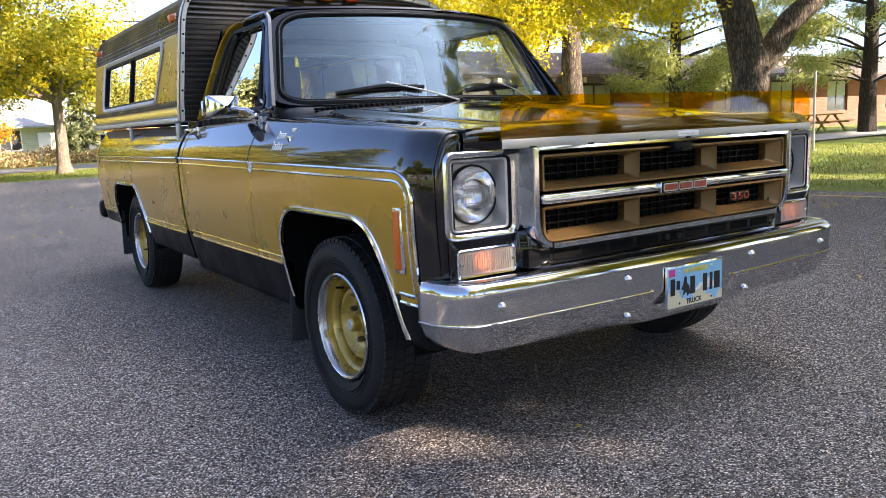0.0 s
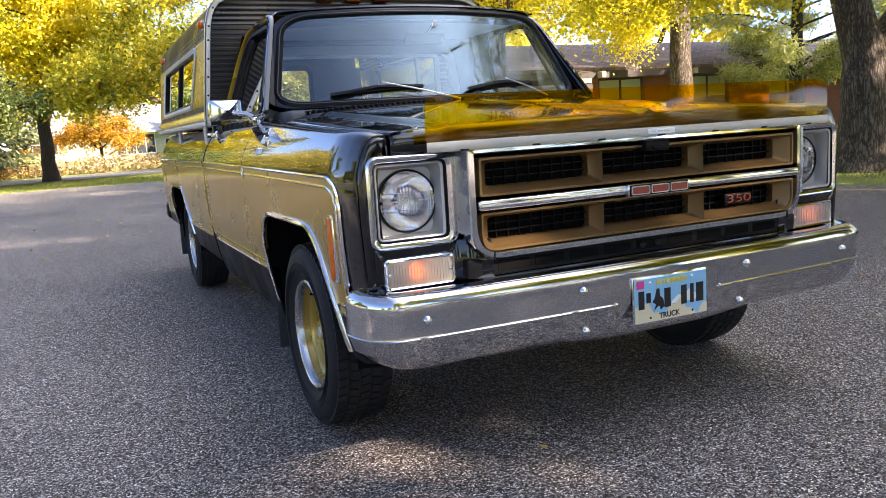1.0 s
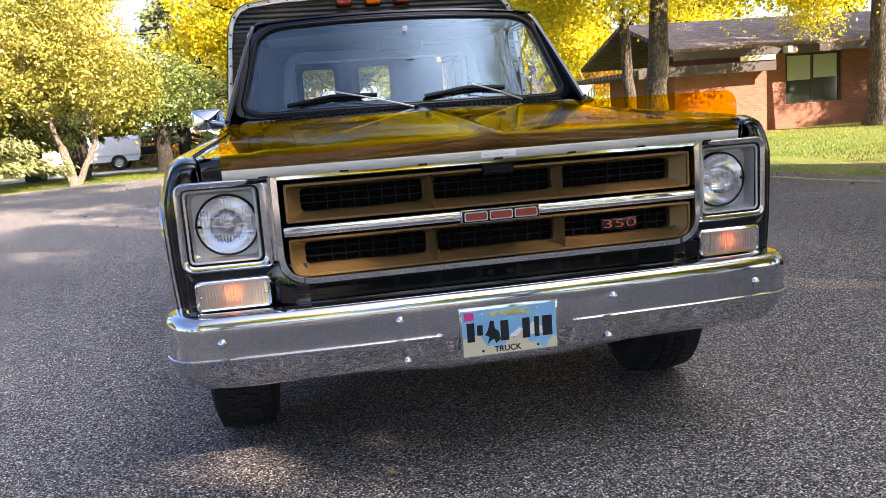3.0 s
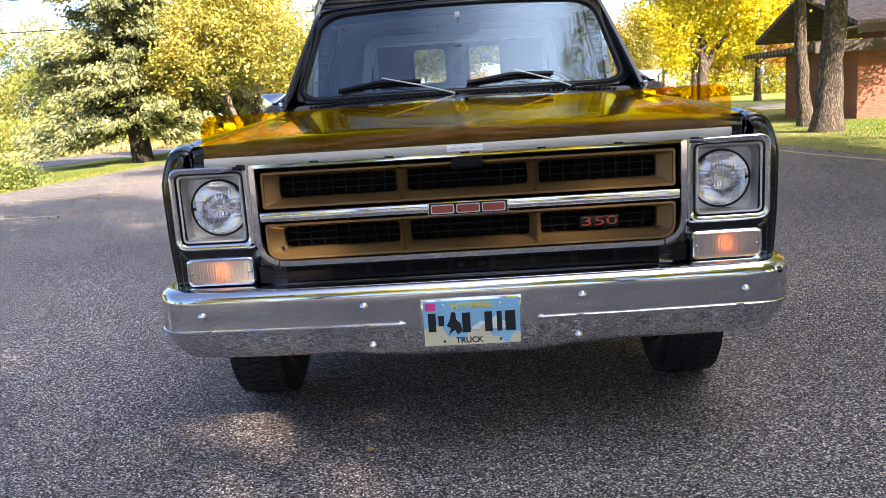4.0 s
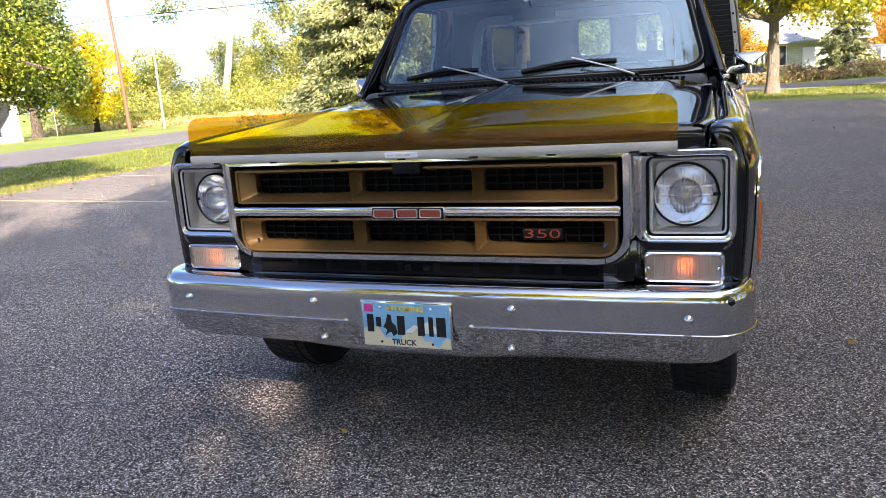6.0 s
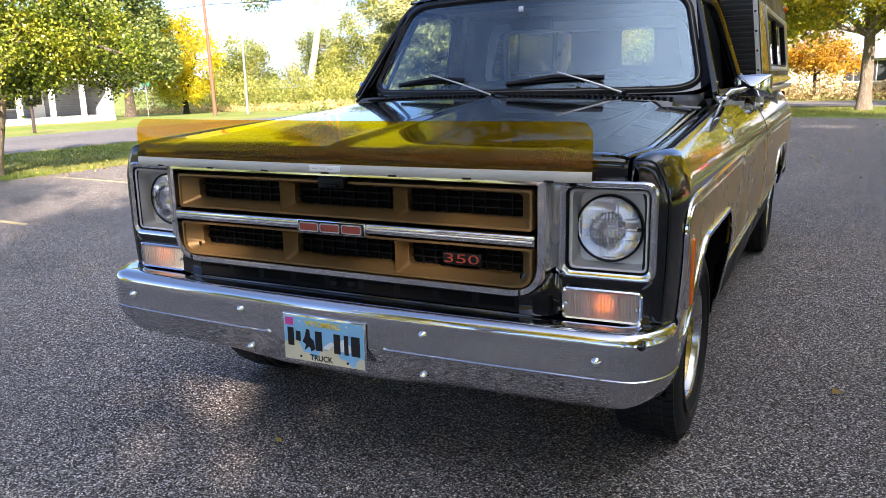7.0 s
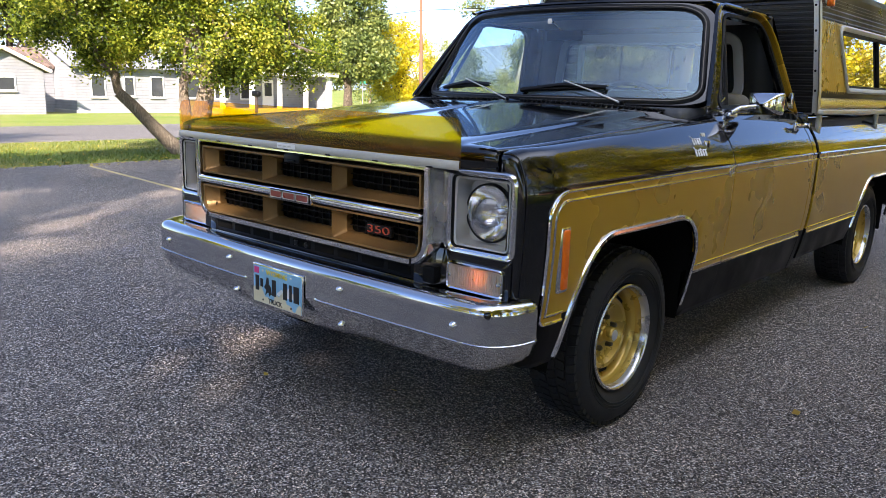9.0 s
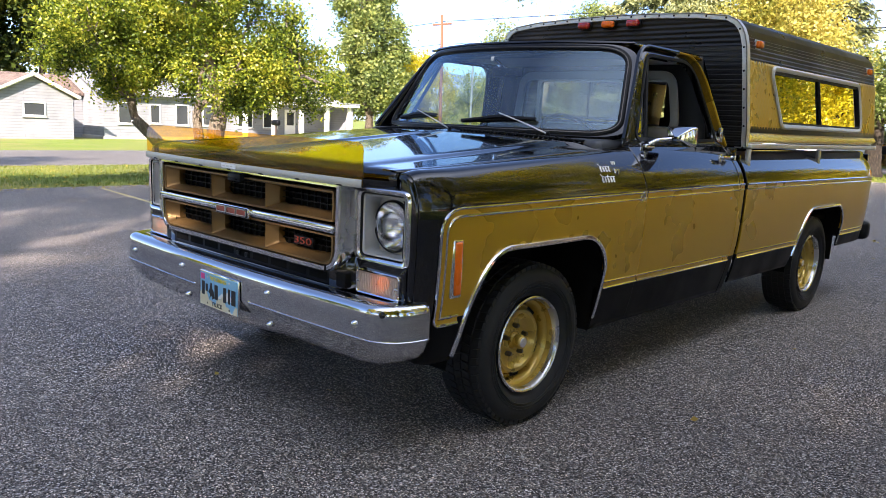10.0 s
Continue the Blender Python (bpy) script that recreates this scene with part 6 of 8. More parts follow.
# mud flaps behind each wheel
for s in (-1, 1):
    if s > 0:
        continue
    for y, z1, z0 in ((0.455, 0.40, 0.15), (3.80, 0.52, 0.16)):
        part("mud_flap", box(s * 0.86 - 0.13, s * 0.86 + 0.13, y, y + 0.012, z0, z1, 0.006, 2, Matrix.Translation((0, y, z1)) @ Matrix.Rotation(radians(6), 4, "X") @ Matrix.Translation((0, -y, -z1))), M_FLAP, truck, "black rubber mud flap")

# ---- camper shell on the bed ----
camper = thing("camper_shell", "black ribbed and gold quilted camper shell on the truck bed", "camper shell", pose(0.010, 0, 0.034, 0, 0.35, 0))
CY0, CY1 = 1.955, 4.47
CSEC = [(0.972, 1.165), (0.965, 1.29), (0.925, 1.66), (0.915, 1.74), (0.900, 1.80), (0.880, 1.845), (0.845, 1.885), (0.79, 1.912), (0.60, 1.935), (0.30, 1.948), (0.0, 1.952)]


def cx_at(z):
    return float(np.interp(z, [b for _, b in CSEC[:8]], [a for a, _ in CSEC[:8]]))


# roof skin with rolled ribs
bm = bmesh.new()
ysamp = [CY0, CY0 + 0.01] + list(np.linspace(CY0 + 0.05, CY1 - 0.02, 40)) + [CY1]
sec = [p for p in CSEC if p[1] >= 1.66]
fine = []
for (xa, za), (xb, zb) in zip(sec, sec[1:]):
    k = 6
    for j in range(k):
        u = j / k
        fine.append((xa + (xb - xa) * u, za + (zb - za) * u, j % 2))
fine.append((0.0, 1.952, 0))
loop = [(x, z, r) for x, z, r in fine] + [(-x, z, r) for x, z, r in reversed(fine[:-1])]
rows = []
for y in ysamp:
    rows.append([(x * (1 + (0.006 if r else 0)), y, z + (0.005 if r else 0)) for x, z, r in loop])
strip(bm, rows)
sk = part("roof_skin", bm, M_CORRUG, camper, "black ribbed roof sheet")
mod = sk.modifiers.new("thick", "SOLIDIFY")
mod.thickness, mod.offset = 0.012, -1
# front wall: ribbed sheet with a window opening
bm = bmesh.new()
zs = []
z = 1.165
while z < 1.945:
    zs += [z, z + 0.011, z + 0.015, z + 0.026]
    z += 0.030


def top_half(z):
    pts = [(b, a) for a, b in CSEC]
    return float(np.interp(z, [p[0] for p in pts], [p[1] for p in pts])) - 0.004


for xa, xb, za, zb in ((-1, 1, 1.165, 1.25), (-1, -0.55, 1.25, 1.55), (0.55, 1, 1.25, 1.55), (-1, 1, 1.55, 1.95)):
    lv = sorted(set([za, zb] + [v for v in zs if za < v < zb]))
    rows = []
    for v in lv:
        r = 0.007 if int((v - 1.165) / 0.0149) % 2 else 0.0
        h = top_half(v)
        x0 = -h if xa == -1 else xa
        x1 = h if xb == 1 else xb
        rows.append([(x0 + (x1 - x0) * k / 8, CY0 - r, v) for k in range(9)])
    strip(bm, rows)
fw = part("front_wall", bm, M_CORRUG, camper, "black ribbed front wall", smooth=False)
p3 = [(x, CY0 - 0.002, z) for x, z in rrect(-0.55, 0.55, 1.25, 1.55, 0.04)]
part("front_window_frame", sweep(bmesh.new(), p3, [(0, -1, 0)] * len(p3), [(-0.02, -0.01), (-0.02, 0.008), (0.012, 0.008), (0.012, -0.02)], True), M_ALU, fw)
# back wall with two windows
bm = bmesh.new()
for xa, xb, za, zb in ((-0.95, 0.95, 1.165, 1.35), (-0.91, -0.45, 1.35, 1.69), (-0.13, 0.08, 1.35, 1.69), (0.40, 0.91, 1.35, 1.69), (-0.86, 0.86, 1.69, 1.90)):
    rbox(bm, xa, xb, CY1 - 0.022, CY1 - 0.006, za, zb, 0, 1)
bw = part("back_wall", bm, M_CORRUG, camper, smooth=False)
for xa, xb in ((-0.45, -0.13), (0.08, 0.40)):
    p3 = [(x, CY1 - 0.024, z) for x, z in rrect(xa, xb, 1.35, 1.69, 0.06, 6)]
    part("back_window_frame", sweep(bmesh.new(), p3, [(0, -1, 0)] * len(p3), [(-0.03, -0.02), (-0.03, 0.006), (0.012, 0.006), (0.012, -0.02)], True), M_PLASTIC, bw)
# edge strips with rivets round the front
edge = [(a, b) for a, b in CSEC]
loopf = edge + [(-x, z) for x, z in reversed(edge[:-1])]
loopf = dense(loopf, 0.05, False)
pts = [(x, CY0 - 0.012, z) for x, z in loopf]
es = part("edge_strip", sweep(bmesh.new(), pts, [(0, -1, 0)] * len(pts), [(-0.012, -0.012), (-0.012, 0.004), (0.018, 0.004), (0.020, -0.004), (0.020, -0.012)]), M_ALU, camper, "riveted aluminium edge strip")
pts2 = [(x * 1.006, CY0 + 0.006, z + 0.003) for x, z in loopf]
nn2 = []
for i in range(len(loopf)):
    a, b = Vector(loopf[min(i + 1, len(loopf) - 1)]), Vector(loopf[max(i - 1, 0)])
    t = (a - b).normalized()
    nn2.append((-t.y * (-1), 0, t.x * (-1)) if False else (t.y, 0, -t.x))
nn2 = [(-nx if nx * p[0] < 0 and abs(p[0]) > 0.5 else nx, 0, abs(nz)) for (nx, _, nz), p in zip(nn2, loopf)]
part("edge_strip_side", sweep(bmesh.new(), pts2, nn2, [(-0.020, 0.0), (-0.020, 0.006), (0.022, 0.006), (0.022, 0.0)]), M_ALU, es)
riv = [(x, z) for x, z in dense(loopf, 0.09, False)]
acc, last = [], None
for x, z in riv:
    if last is None or math.hypot(x - last[0], z - last[1]) > 0.075:
        acc.append((x, z))
        last = (x, z)
rm = None
for x, z in acc:
    if rm is None:
        ob = part("rivet", revolve(bmesh.new(), [(0.0001, 0.004), (0.005, 0.003), (0.007, 0.0)], (0, 0, 0), (0, -1, 0), 8), M_PLASTIC, es)
        rm = ob.data
    else:
        ob = new("rivet", rm)
        ob.parent = es
    ob.location = (x * 0.992, CY0 - 0.016, z - 0.004)
# sides
for s in (-1, 1):
    # quilted gold sheet: small diamonds pressed in
    nz, ny = 16, 100
    wy0, wy1 = CY0 + 0.02, CY1 - 0.01
    WIN = rpoly([(2.47, 1.300), (4.09, 1.300), (4.02, 1.640), (2.30, 1.640)], [0.05, 0.06, 0.06, 0.05], 7)
    OUT = rpoly([(wy0, 1.285), (wy1, 1.285), (wy1, 1.665), (wy0, 1.665)], 0.002, 7)
    bm = bmesh.new()
    strip(bm, [[(s * cx_at(z), y, z) for y, z in OUT], [(s * cx_at(z), y, z) for y, z in WIN]], True)
    sp_ = part("side_panel", bm, M_QUILT, camper, "gold quilted side panel")
    mod = sp_.modifiers.new("thick", "SOLIDIFY")
    mod.thickness, mod.offset = 0.02, 0
    # pressed diamonds
    bm = bmesh.new()
    dz_, dy_ = 0.034, 0.042
    for iz in range(11):
        for iy in range(62):
            y = wy0 + 0.02 + dy_ * (iy + (0.5 if iz % 2 else 0))
            z = 1.303 + dz_ * iz
            if y > wy1 - 0.02 or z > 1.655:
                continue
            front = 2.47 - 0.17 * (z - 1.30) / 0.34
            if front - 0.045 < y < 4.11:
                continue
            x = cx_at(z) + 0.0102
            c = bm.verts.new((s * (x + 0.0035), y, z))
            ds, ys_ = dz_ * 0.98, dy_ * 0.49
            ring = [bm.verts.new((s * cx_at(z + b) + s * 0.0102, y + a, z + b)) for a, b in ((ys_, 0), (0, ds), (-ys_, 0), (0, -ds))]
            for k in range(4):
                bm.faces.new((c, ring[k], ring[(k + 1) % 4]))
    tagged(part("quilting", bm, M_QUILT, sp_), kind="stuff")
    # window
    pw = [Vector((s * (cx_at(z) + 0.004), y, z)) for y, z in WIN]
    pw2 = pw if s > 0 else pw[::-1]
    wf = part("side_window", sweep(bmesh.new(), pw2, [(s, 0, 0.1)] * len(pw2), [(-0.020, -0.01), (-0.022, 0.012), (-0.012, 0.020), (0.002, 0.018), (0.010, 0.012), (0.014, -0.016)], True), M_SATIN, camper, "sliding side window in aluminium frame")
    bm = bmesh.new()
    bm.faces.new([bm.verts.new((s * (cx_at(z) - 0.004), y, z)) for y, z in WIN])
    part("pane", bm, M_CAMPGLASS, wf)
    part("window_seal", sweep(bmesh.new(), pw2, [(s, 0, 0.1)] * len(pw2), [(0.010, -0.012), (0.010, 0.010), (0.024, 0.008), (0.026, -0.012)], True), M_PLASTIC, wf)
    part("pane_divider", tube(bmesh.new(), [(s * (cx_at(1.30) + 0.002), 3.20, 1.30), (s * (cx_at(1.64) + 0.002), 3.15, 1.64)], 0.012, 6), M_PLASTIC, wf)
    # dark ribs under the panel, pyramid strip, rail
    part("dark_band", box(*sorted((s * 0.955, s * 0.974)), wy0, wy1, 1.250, 1.287, 0.005), M_CORRUG, camper)
    sill = part("side_sill", box(*sorted((s * 0.93, s * 0.968)), wy0, wy1, 1.19, 1.252, 0.004), M_ALU, camper)
    ny_ = 42
    step = (wy1 - wy0) / ny_
    pyr = None
    for i in range(ny_):
        if pyr is None:
            bm = bmesh.new()
            c = bm.verts.new((s * 0.028, 0, -0.0005))
            ring = [bm.verts.new(p) for p in ((0, -step / 2, -0.0265), (0, step / 2, -0.0265), (0, step / 2, 0.0265), (0, -step / 2, 0.0265))]
            for k in range(4):
                bm.faces.new((c, ring[k], ring[(k + 1) % 4]))
            ob = part("pyramid", bm, M_PYRAMID, sill, smooth=False)
            pyr = ob.data
        else:
            ob = new("pyramid", pyr)
            ob.parent = sill
        ob.location = (s * 0.9755, wy0 + step * (i + 0.5), 1.2225)
    part("bottom_rail", box(*sorted((s * 0.90, s * 1.005)), CY0 + 0.01, CY1, 1.156, 1.186, 0.008, 3), M_ALU, camper, "aluminium bottom rail")
    for y in (2.0, 3.2):
        cl = part("clamp", box(*sorted((s * 0.965, s * 0.990)), y - 0.02, y + 0.02, 1.05, 1.158, 0.008, 2), M_SATIN, camper, "metal hold-down clamp")
    for y in (2.12, 4.30):
        cl = part("clearance_lamp", box(*sorted((s * (cx_at(1.765) - 0.004), s * (cx_at(1.765) + 0.008))), y - 0.042, y + 0.042, 1.738, 1.794, 0.008, 2), M_ALU, camper, "orange clearance lamp")
        part("lamp_lens", box(*sorted((s * (cx_at(1.765)), s * (cx_at(1.765) + 0.035))), y - 0.034, y + 0.034, 1.744, 1.788, 0.014, 3), M_ORANGE, cl)
for x, mt, lb in ((-0.195, M_RED, "red clearance lamp"), (-0.01, M_ORANGE, "orange clearance lamp"), (0.175, M_RED, "red clearance lamp")):
    cl = part("clearance_lamp", box(x - 0.052, x + 0.052, CY0 - 0.020, CY0 - 0.004, 1.880, 1.928, 0.008), M_PLASTIC, camper, lb)
    part("lamp_lens", box(x - 0.045, x + 0.045, CY0 - 0.052, CY0 - 0.014, 1.884, 1.926, 0.014, 3), mt, cl)


# ---- ground, lot and streets ----
def terrain(x, y):
    """The land falls gently to the west and north."""
    return -0.017 * max(0.0, -x - 10) * (1 if x > -90 else 90.0 / -x) - 0.008 * max(0.0, min(y, 120) - 23) * min(1, max(0, (15 - x) / 10))


gx = np.concatenate([[-900, -500, -300, -180], np.arange(-120, 121, 3.0), [180, 300, 500, 900]])
gy = np.concatenate([[-900, -500, -300, -160], np.arange(-90, 151, 3.0), [200, 300, 500, 900]])
vv = np.array([(x, y, terrain(x, y) - 0.035) for y in gy for x in gx])
nx_ = len(gx)
qq = np.array([(j * nx_ + i, j * nx_ + i + 1, (j + 1) * nx_ + i + 1, (j + 1) * nx_ + i) for j in range(len(gy) - 1) for i in range(nx_ - 1)])
tagged(arrays("ground", vv, qq, M_GRASS, None, smooth=True), "mown lawn with dry patches round the lot", "ground", kind="structure")

# long ridge on the north-western skyline, distance haze painted into its blue-grey colour
ridge = []
for k in range(61):
    az = radians(-75 + 62 * k / 60)
    hgt = 88 + 14 * noise.noise((k * 0.16, 3.1, 0.0)) + 4 * noise.noise((k * 0.6, 7.7, 0.0))
    hgt *= min(1.0, 0.25 + min(k, 60 - k) / 10.0)
    ridge.append([(math.sin(az) * d, math.cos(az) * d, z) for d, z in ((1100, -14), (1180, hgt * 0.55 - 6), (1290, hgt * 0.9 - 6), (1400, hgt - 6), (1600, -14))])
bm = bmesh.new()
strip(bm, ridge)
tagged(part("backdrop_ridge", bm, M_RIDGE, None), "ridge on the far skyline, painted hazy blue-grey", "ridge", kind="structure")

LOT = [(-9.8, -60), (9.3, -60), (9.2, -6), (8.3, 0), (7.5, 3.4), (6.7, 6.0), (6.1, 9.4), (5.9, 13), (6.9, 16), (7.8, 18.0), (7.0, 18.9), (5.0, 19.5), (2.0, 22.0), (-2.0, 23.2), (-7.2, 22.8), (-9.2, 20.5), (-9.5, 14), (-9.8, 9)]
slab("road_lot", LOT, 0.0, 0.08, M_ASPHALT, "worn chip-sealed asphalt parking lot")
for nm, x0, x1, y0, y1 in (("road_west_street", -25.4, -16.4, -70, 90),):
    bm = bmesh.new()
    rows = [[(x, y, terrain(x, y) - 0.016 - (0.08 if x in (x0 - 0.06, x1 + 0.06) else 0)) for x in (x0 - 0.06, x0, (x0 + x1) / 2, x1, x1 + 0.06)] for y in np.linspace(y0, y1, 40)]
    strip(bm, rows)
    tagged(part(nm, bm, M_STREET, None), "pale asphalt residential street", "road", kind="structure")
bm = bmesh.new()
rows = [[(x, y + 0.03 * x, terrain(x, y) - 0.016 - (0.08 if y in (32.94, 41.06) else 0)) for y in (32.94, 33.0, 37.0, 41.0, 41.06)] for x in np.linspace(-16.5, 70, 40)]
strip(bm, rows)
tagged(part("road_north_street", bm, M_STREET, None), "asphalt street behind the lawn strip", "road", kind="structure")
bm = bmesh.new()
rows = [[(x, y, terrain(x, y) + 0.01) for x in (20, 31)] for y in np.linspace(11.2, 14.2, 5)]
strip(bm, rows)
tagged(part("pavement_path", bm, M_CONCRETE, None), "pale gravel path across the lawn", "path", kind="structure")
for y in (-2.9, -0.2, 2.5, 5.2, 7.9, 10.6, 13.3):
    bm = bmesh.new()
    n_ = 24
    rows = []
    for i in range(n_ + 1):
        x = -9.4 + 3.6 * i / n_
        w = 0.045 * (0.75 + 0.25 * noise.noise((x * 3, y, 0)))
        rows.append([(x, y - w - 0.10 * (x + 9.4), 0.004), (x, y + w - 0.10 * (x + 9.4), 0.004)])
    strip(bm, rows)
    tagged(part("trim_parking_line", bm, M_LINE, None), "faded yellow parking line", "line", kind="structure")
bm = bmesh.new()
el = [(8.5, -4), (7.75, -0.3), (6.95, 3.2), (6.15, 5.9), (5.55, 9.4), (5.3, 13)]
strip(bm, [[(x - 0.05, y, 0.004) for x, y in dense(el, 0.4, False)], [(x + 0.05, y, 0.004) for x, y in dense(el, 0.4, False)]])
tagged(part("trim_edge_line", bm, M_LINE, None), "faded pale edge line", "line", kind="structure")


# ---- trees ----
def leaf_cloud(rng, centres, sig, count, size, flat=0.0, droop=0.0):
    """Leaf quads gathered about clump centres; returns verts and quads."""
    c = centres[rng.integers(0, len(centres), count)]
    p = c + rng.normal(0, 1, (count, 3)) * sig
    p[:, 2] -= droop * np.abs(rng.normal(0, 1, count))
    a = rng.normal(0, 1, (count, 3))
    a[:, 2] *= 1 - flat
    a /= np.linalg.norm(a, axis=1)[:, None]
    b = np.cross(a, rng.normal(0, 1, (count, 3)))
    b /= np.linalg.norm(b, axis=1)[:, None] + 1e-9
    L = (size * rng.uniform(0.6, 1.3, count))[:, None]
    n = np.cross(a, b)
    bend = 0.18 * L * n
    v = np.stack([p - a * L * 0.5 - bend, p + b * L * 0.30, p + a * L * 0.5 - bend, p - b * L * 0.30], axis=1).reshape(-1, 3)
    q = np.arange(count * 4).reshape(-1, 4)
    return v, q


def limb_pts(rng, a, b, k=6, wob=0.06, sag=0.0):
    a, b = Vector(a), Vector(b)
    L = (b - a).length
    out = []
    for i in range(k + 1):
        u = i / k
        p = a.lerp(b, u)
        if 0 < i:
            p += Vector(rng.normal(0, wob * L * 0.25, 3).tolist()) * (1 if i < k else 0.3)
        p.z += sag * L * math.sin(math.pi * u)
        out.append(p)
    return out


def tree(label, base, blobs, trunk, fork, leaf_mat, bark_mat, count, size, seed, clumps=160, sig=0.28, stems=None, name="tree", twigs=60, droop=0.0, group="", limbs=()):
    """A broadleaf tree. blobs: (x, y, z, rx, ry, rz) lumps of crown about the base; trunk: radius at the foot; fork: height where limbs part."""
    rng = np.random.default_rng(seed)
    x, y = base
    z0 = terrain(x, y) - 0.06
    t = thing(name, label, "tree", pose(x, y, z0), group)
    bm = bmesh.new()
    feet = stems or [((0, 0), (0, 0, fork), trunk)]
    tops = []
    for (fx, fy), top, r in feet:
        p = limb_pts(rng, (fx, fy, 0), top, 7, 0.022)
        rs = [r * 1.45, r * 1.1] + [r * (1.0 - 0.28 * i / 6) for i in range(6)]
        tube(bm, p, rs, 14)
        tops.append((p[-1], r * 0.72))
    for a, b, r0, r1 in limbs:
        p = limb_pts(rng, a, b, 6, 0.06, 0.04)
        tube(bm, p, [r0 + (r1 - r0) * i / 6 for i in range(7)], 12)
        tops.append((p[-1], r1))
    if limbs:
        tops = tops[len(feet):]
    # main limbs to the lumps, then twigs
    nodes = []
    for bx, by, bz, rx, ry, rz in blobs:
        c = Vector((bx, by, bz))
        src, r = min(tops, key=lambda q: (q[0] - c).length + rng.uniform(0, 0.4))
        p = limb_pts(rng, src, c, 6, 0.12, 0.06)
        tube(bm, p, [r * (0.8 - 0.6 * i / 6) for i in range(7)], 8)
        nodes += [(q, r * 0.3) for q in p[2:]]
    cs = []
    vol = np.array([b[3] * b[4] * b[5] for b in blobs]) ** 0.67
    pick = rng.choice(len(blobs), clumps, p=vol / vol.sum())
    for k in pick:
        bx, by, bz, rx, ry, rz = blobs[k]
        d = rng.normal(0, 1, 3)
        d /= np.linalg.norm(d)
        rad = rng.uniform(0.25, 1.0) ** 0.45
        cs.append((bx + d[0] * rx * rad, by + d[1] * ry * rad, bz + d[2] * rz * rad))
    cs = np.array(cs)
    for k in range(min(twigs, len(cs))):
        c = Vector(cs[k].tolist())
        q, r = min(nodes, key=lambda w: (w[0] - c).length)
        tube(bm, limb_pts(rng, q, c, 3, 0.15), [r * 0.6, r * 0.45, r * 0.3, 0.008], 5, False)
    part("trunk", bm, bark_mat, t)
    v, qd = leaf_cloud(rng, cs, sig, count, size, 0.2, droop)
    arrays("crown", v, qd, leaf_mat, t)
    return t


def conifer(label, base, height, radius, leaf_mat, bark_mat, count, seed, low=1.2, size=0.34, trunk=0.22, pine=False):
    """A conifer: whorls of sagging boughs with hanging sprays of needles."""
    rng = np.random.default_rng(seed)
    x, y = base
    t = thing("conifer", label, "tree", pose(x, y, terrain(x, y) - 0.06))
    bm = bmesh.new()
    tube(bm, limb_pts(rng, (0, 0, 0), (0, 0, height), 8, 0.008), [trunk * (1.25 - 1.2 * i / 8) for i in range(9)], 12)
    boughs = bmesh.new()
    cs = []
    z = low
    while z < height - 0.3:
        u = (z - low) / (height - low)
        R = radius * ((1 - u) ** 0.8 if not pine else (math.sin(math.pi * min(1, 0.15 + 0.85 * u)) ** 0.6))
        nb = int(rng.integers(5, 8)) if not pine else int(rng.integers(3, 6))
        for k in range(nb):
            a = rng.uniform(0, 2 * math.pi)
            r = R * rng.uniform(0.72, 1.1)
            tip = Vector((math.cos(a) * r, math.sin(a) * r, z + (-0.16 * r if not pine else 0.22 * r) + rng.normal(0, 0.1)))
            p = limb_pts(rng, (0, 0, z), tip, 4, 0.05, -0.05 if not pine else 0.05)
            tube(boughs, p, [0.045, 0.038, 0.03, 0.02, 0.01], 5, False)
            for i in range(int(6 + 5 * r)):
                w = rng.uniform(0.3 if not pine else 0.5, 1.0)
                q = Vector((0, 0, z)).lerp(tip, w)
                cs.append((q.x + rng.normal(0, 0.14 * r * 0.6), q.y + rng.normal(0, 0.14 * r * 0.6), q.z - 0.08 + rng.normal(0, 0.05)))
        z += rng.uniform(0.28, 0.42) if not pine else rng.uniform(0.45, 0.75)
    part("trunk", bm, bark_mat, t)
    tagged(part("branchwork", boughs, bark_mat, t), kind="stuff")
    cs = np.array(cs)
    c = cs[rng.integers(0, len(cs), count)]
    sg = 0.13 if not pine else 0.22
    p = c + rng.normal(0, sg, (count, 3)) * np.array([1, 1, 0.7])
    a = rng.normal(0, 1, (count, 3)) * 0.5
    if pine:
        a += rng.normal(0, 1, (count, 3)) * 0.6
    else:
        out = p * np.array([1, 1, 0])
        a += 0.9 * out / (np.linalg.norm(out, axis=1)[:, None] + 0.1)
        a[:, 2] -= 0.55
    a /= np.linalg.norm(a, axis=1)[:, None]
    b = np.cross(a, rng.normal(0, 1, (count, 3)))
    b /= np.linalg.norm(b, axis=1)[:, None] + 1e-9
    L = (size * rng.uniform(0.5, 1.2, count))[:, None]
    W = L * (0.17 if not pine else 0.085)
    v = np.stack([p - a * L * 0.5, p + b * W, p + a * L * 0.5, p - b * W], axis=1).reshape(-1, 3)
    arrays("crown", v, np.arange(count * 4).reshape(-1, 4), leaf_mat, t)
    return t


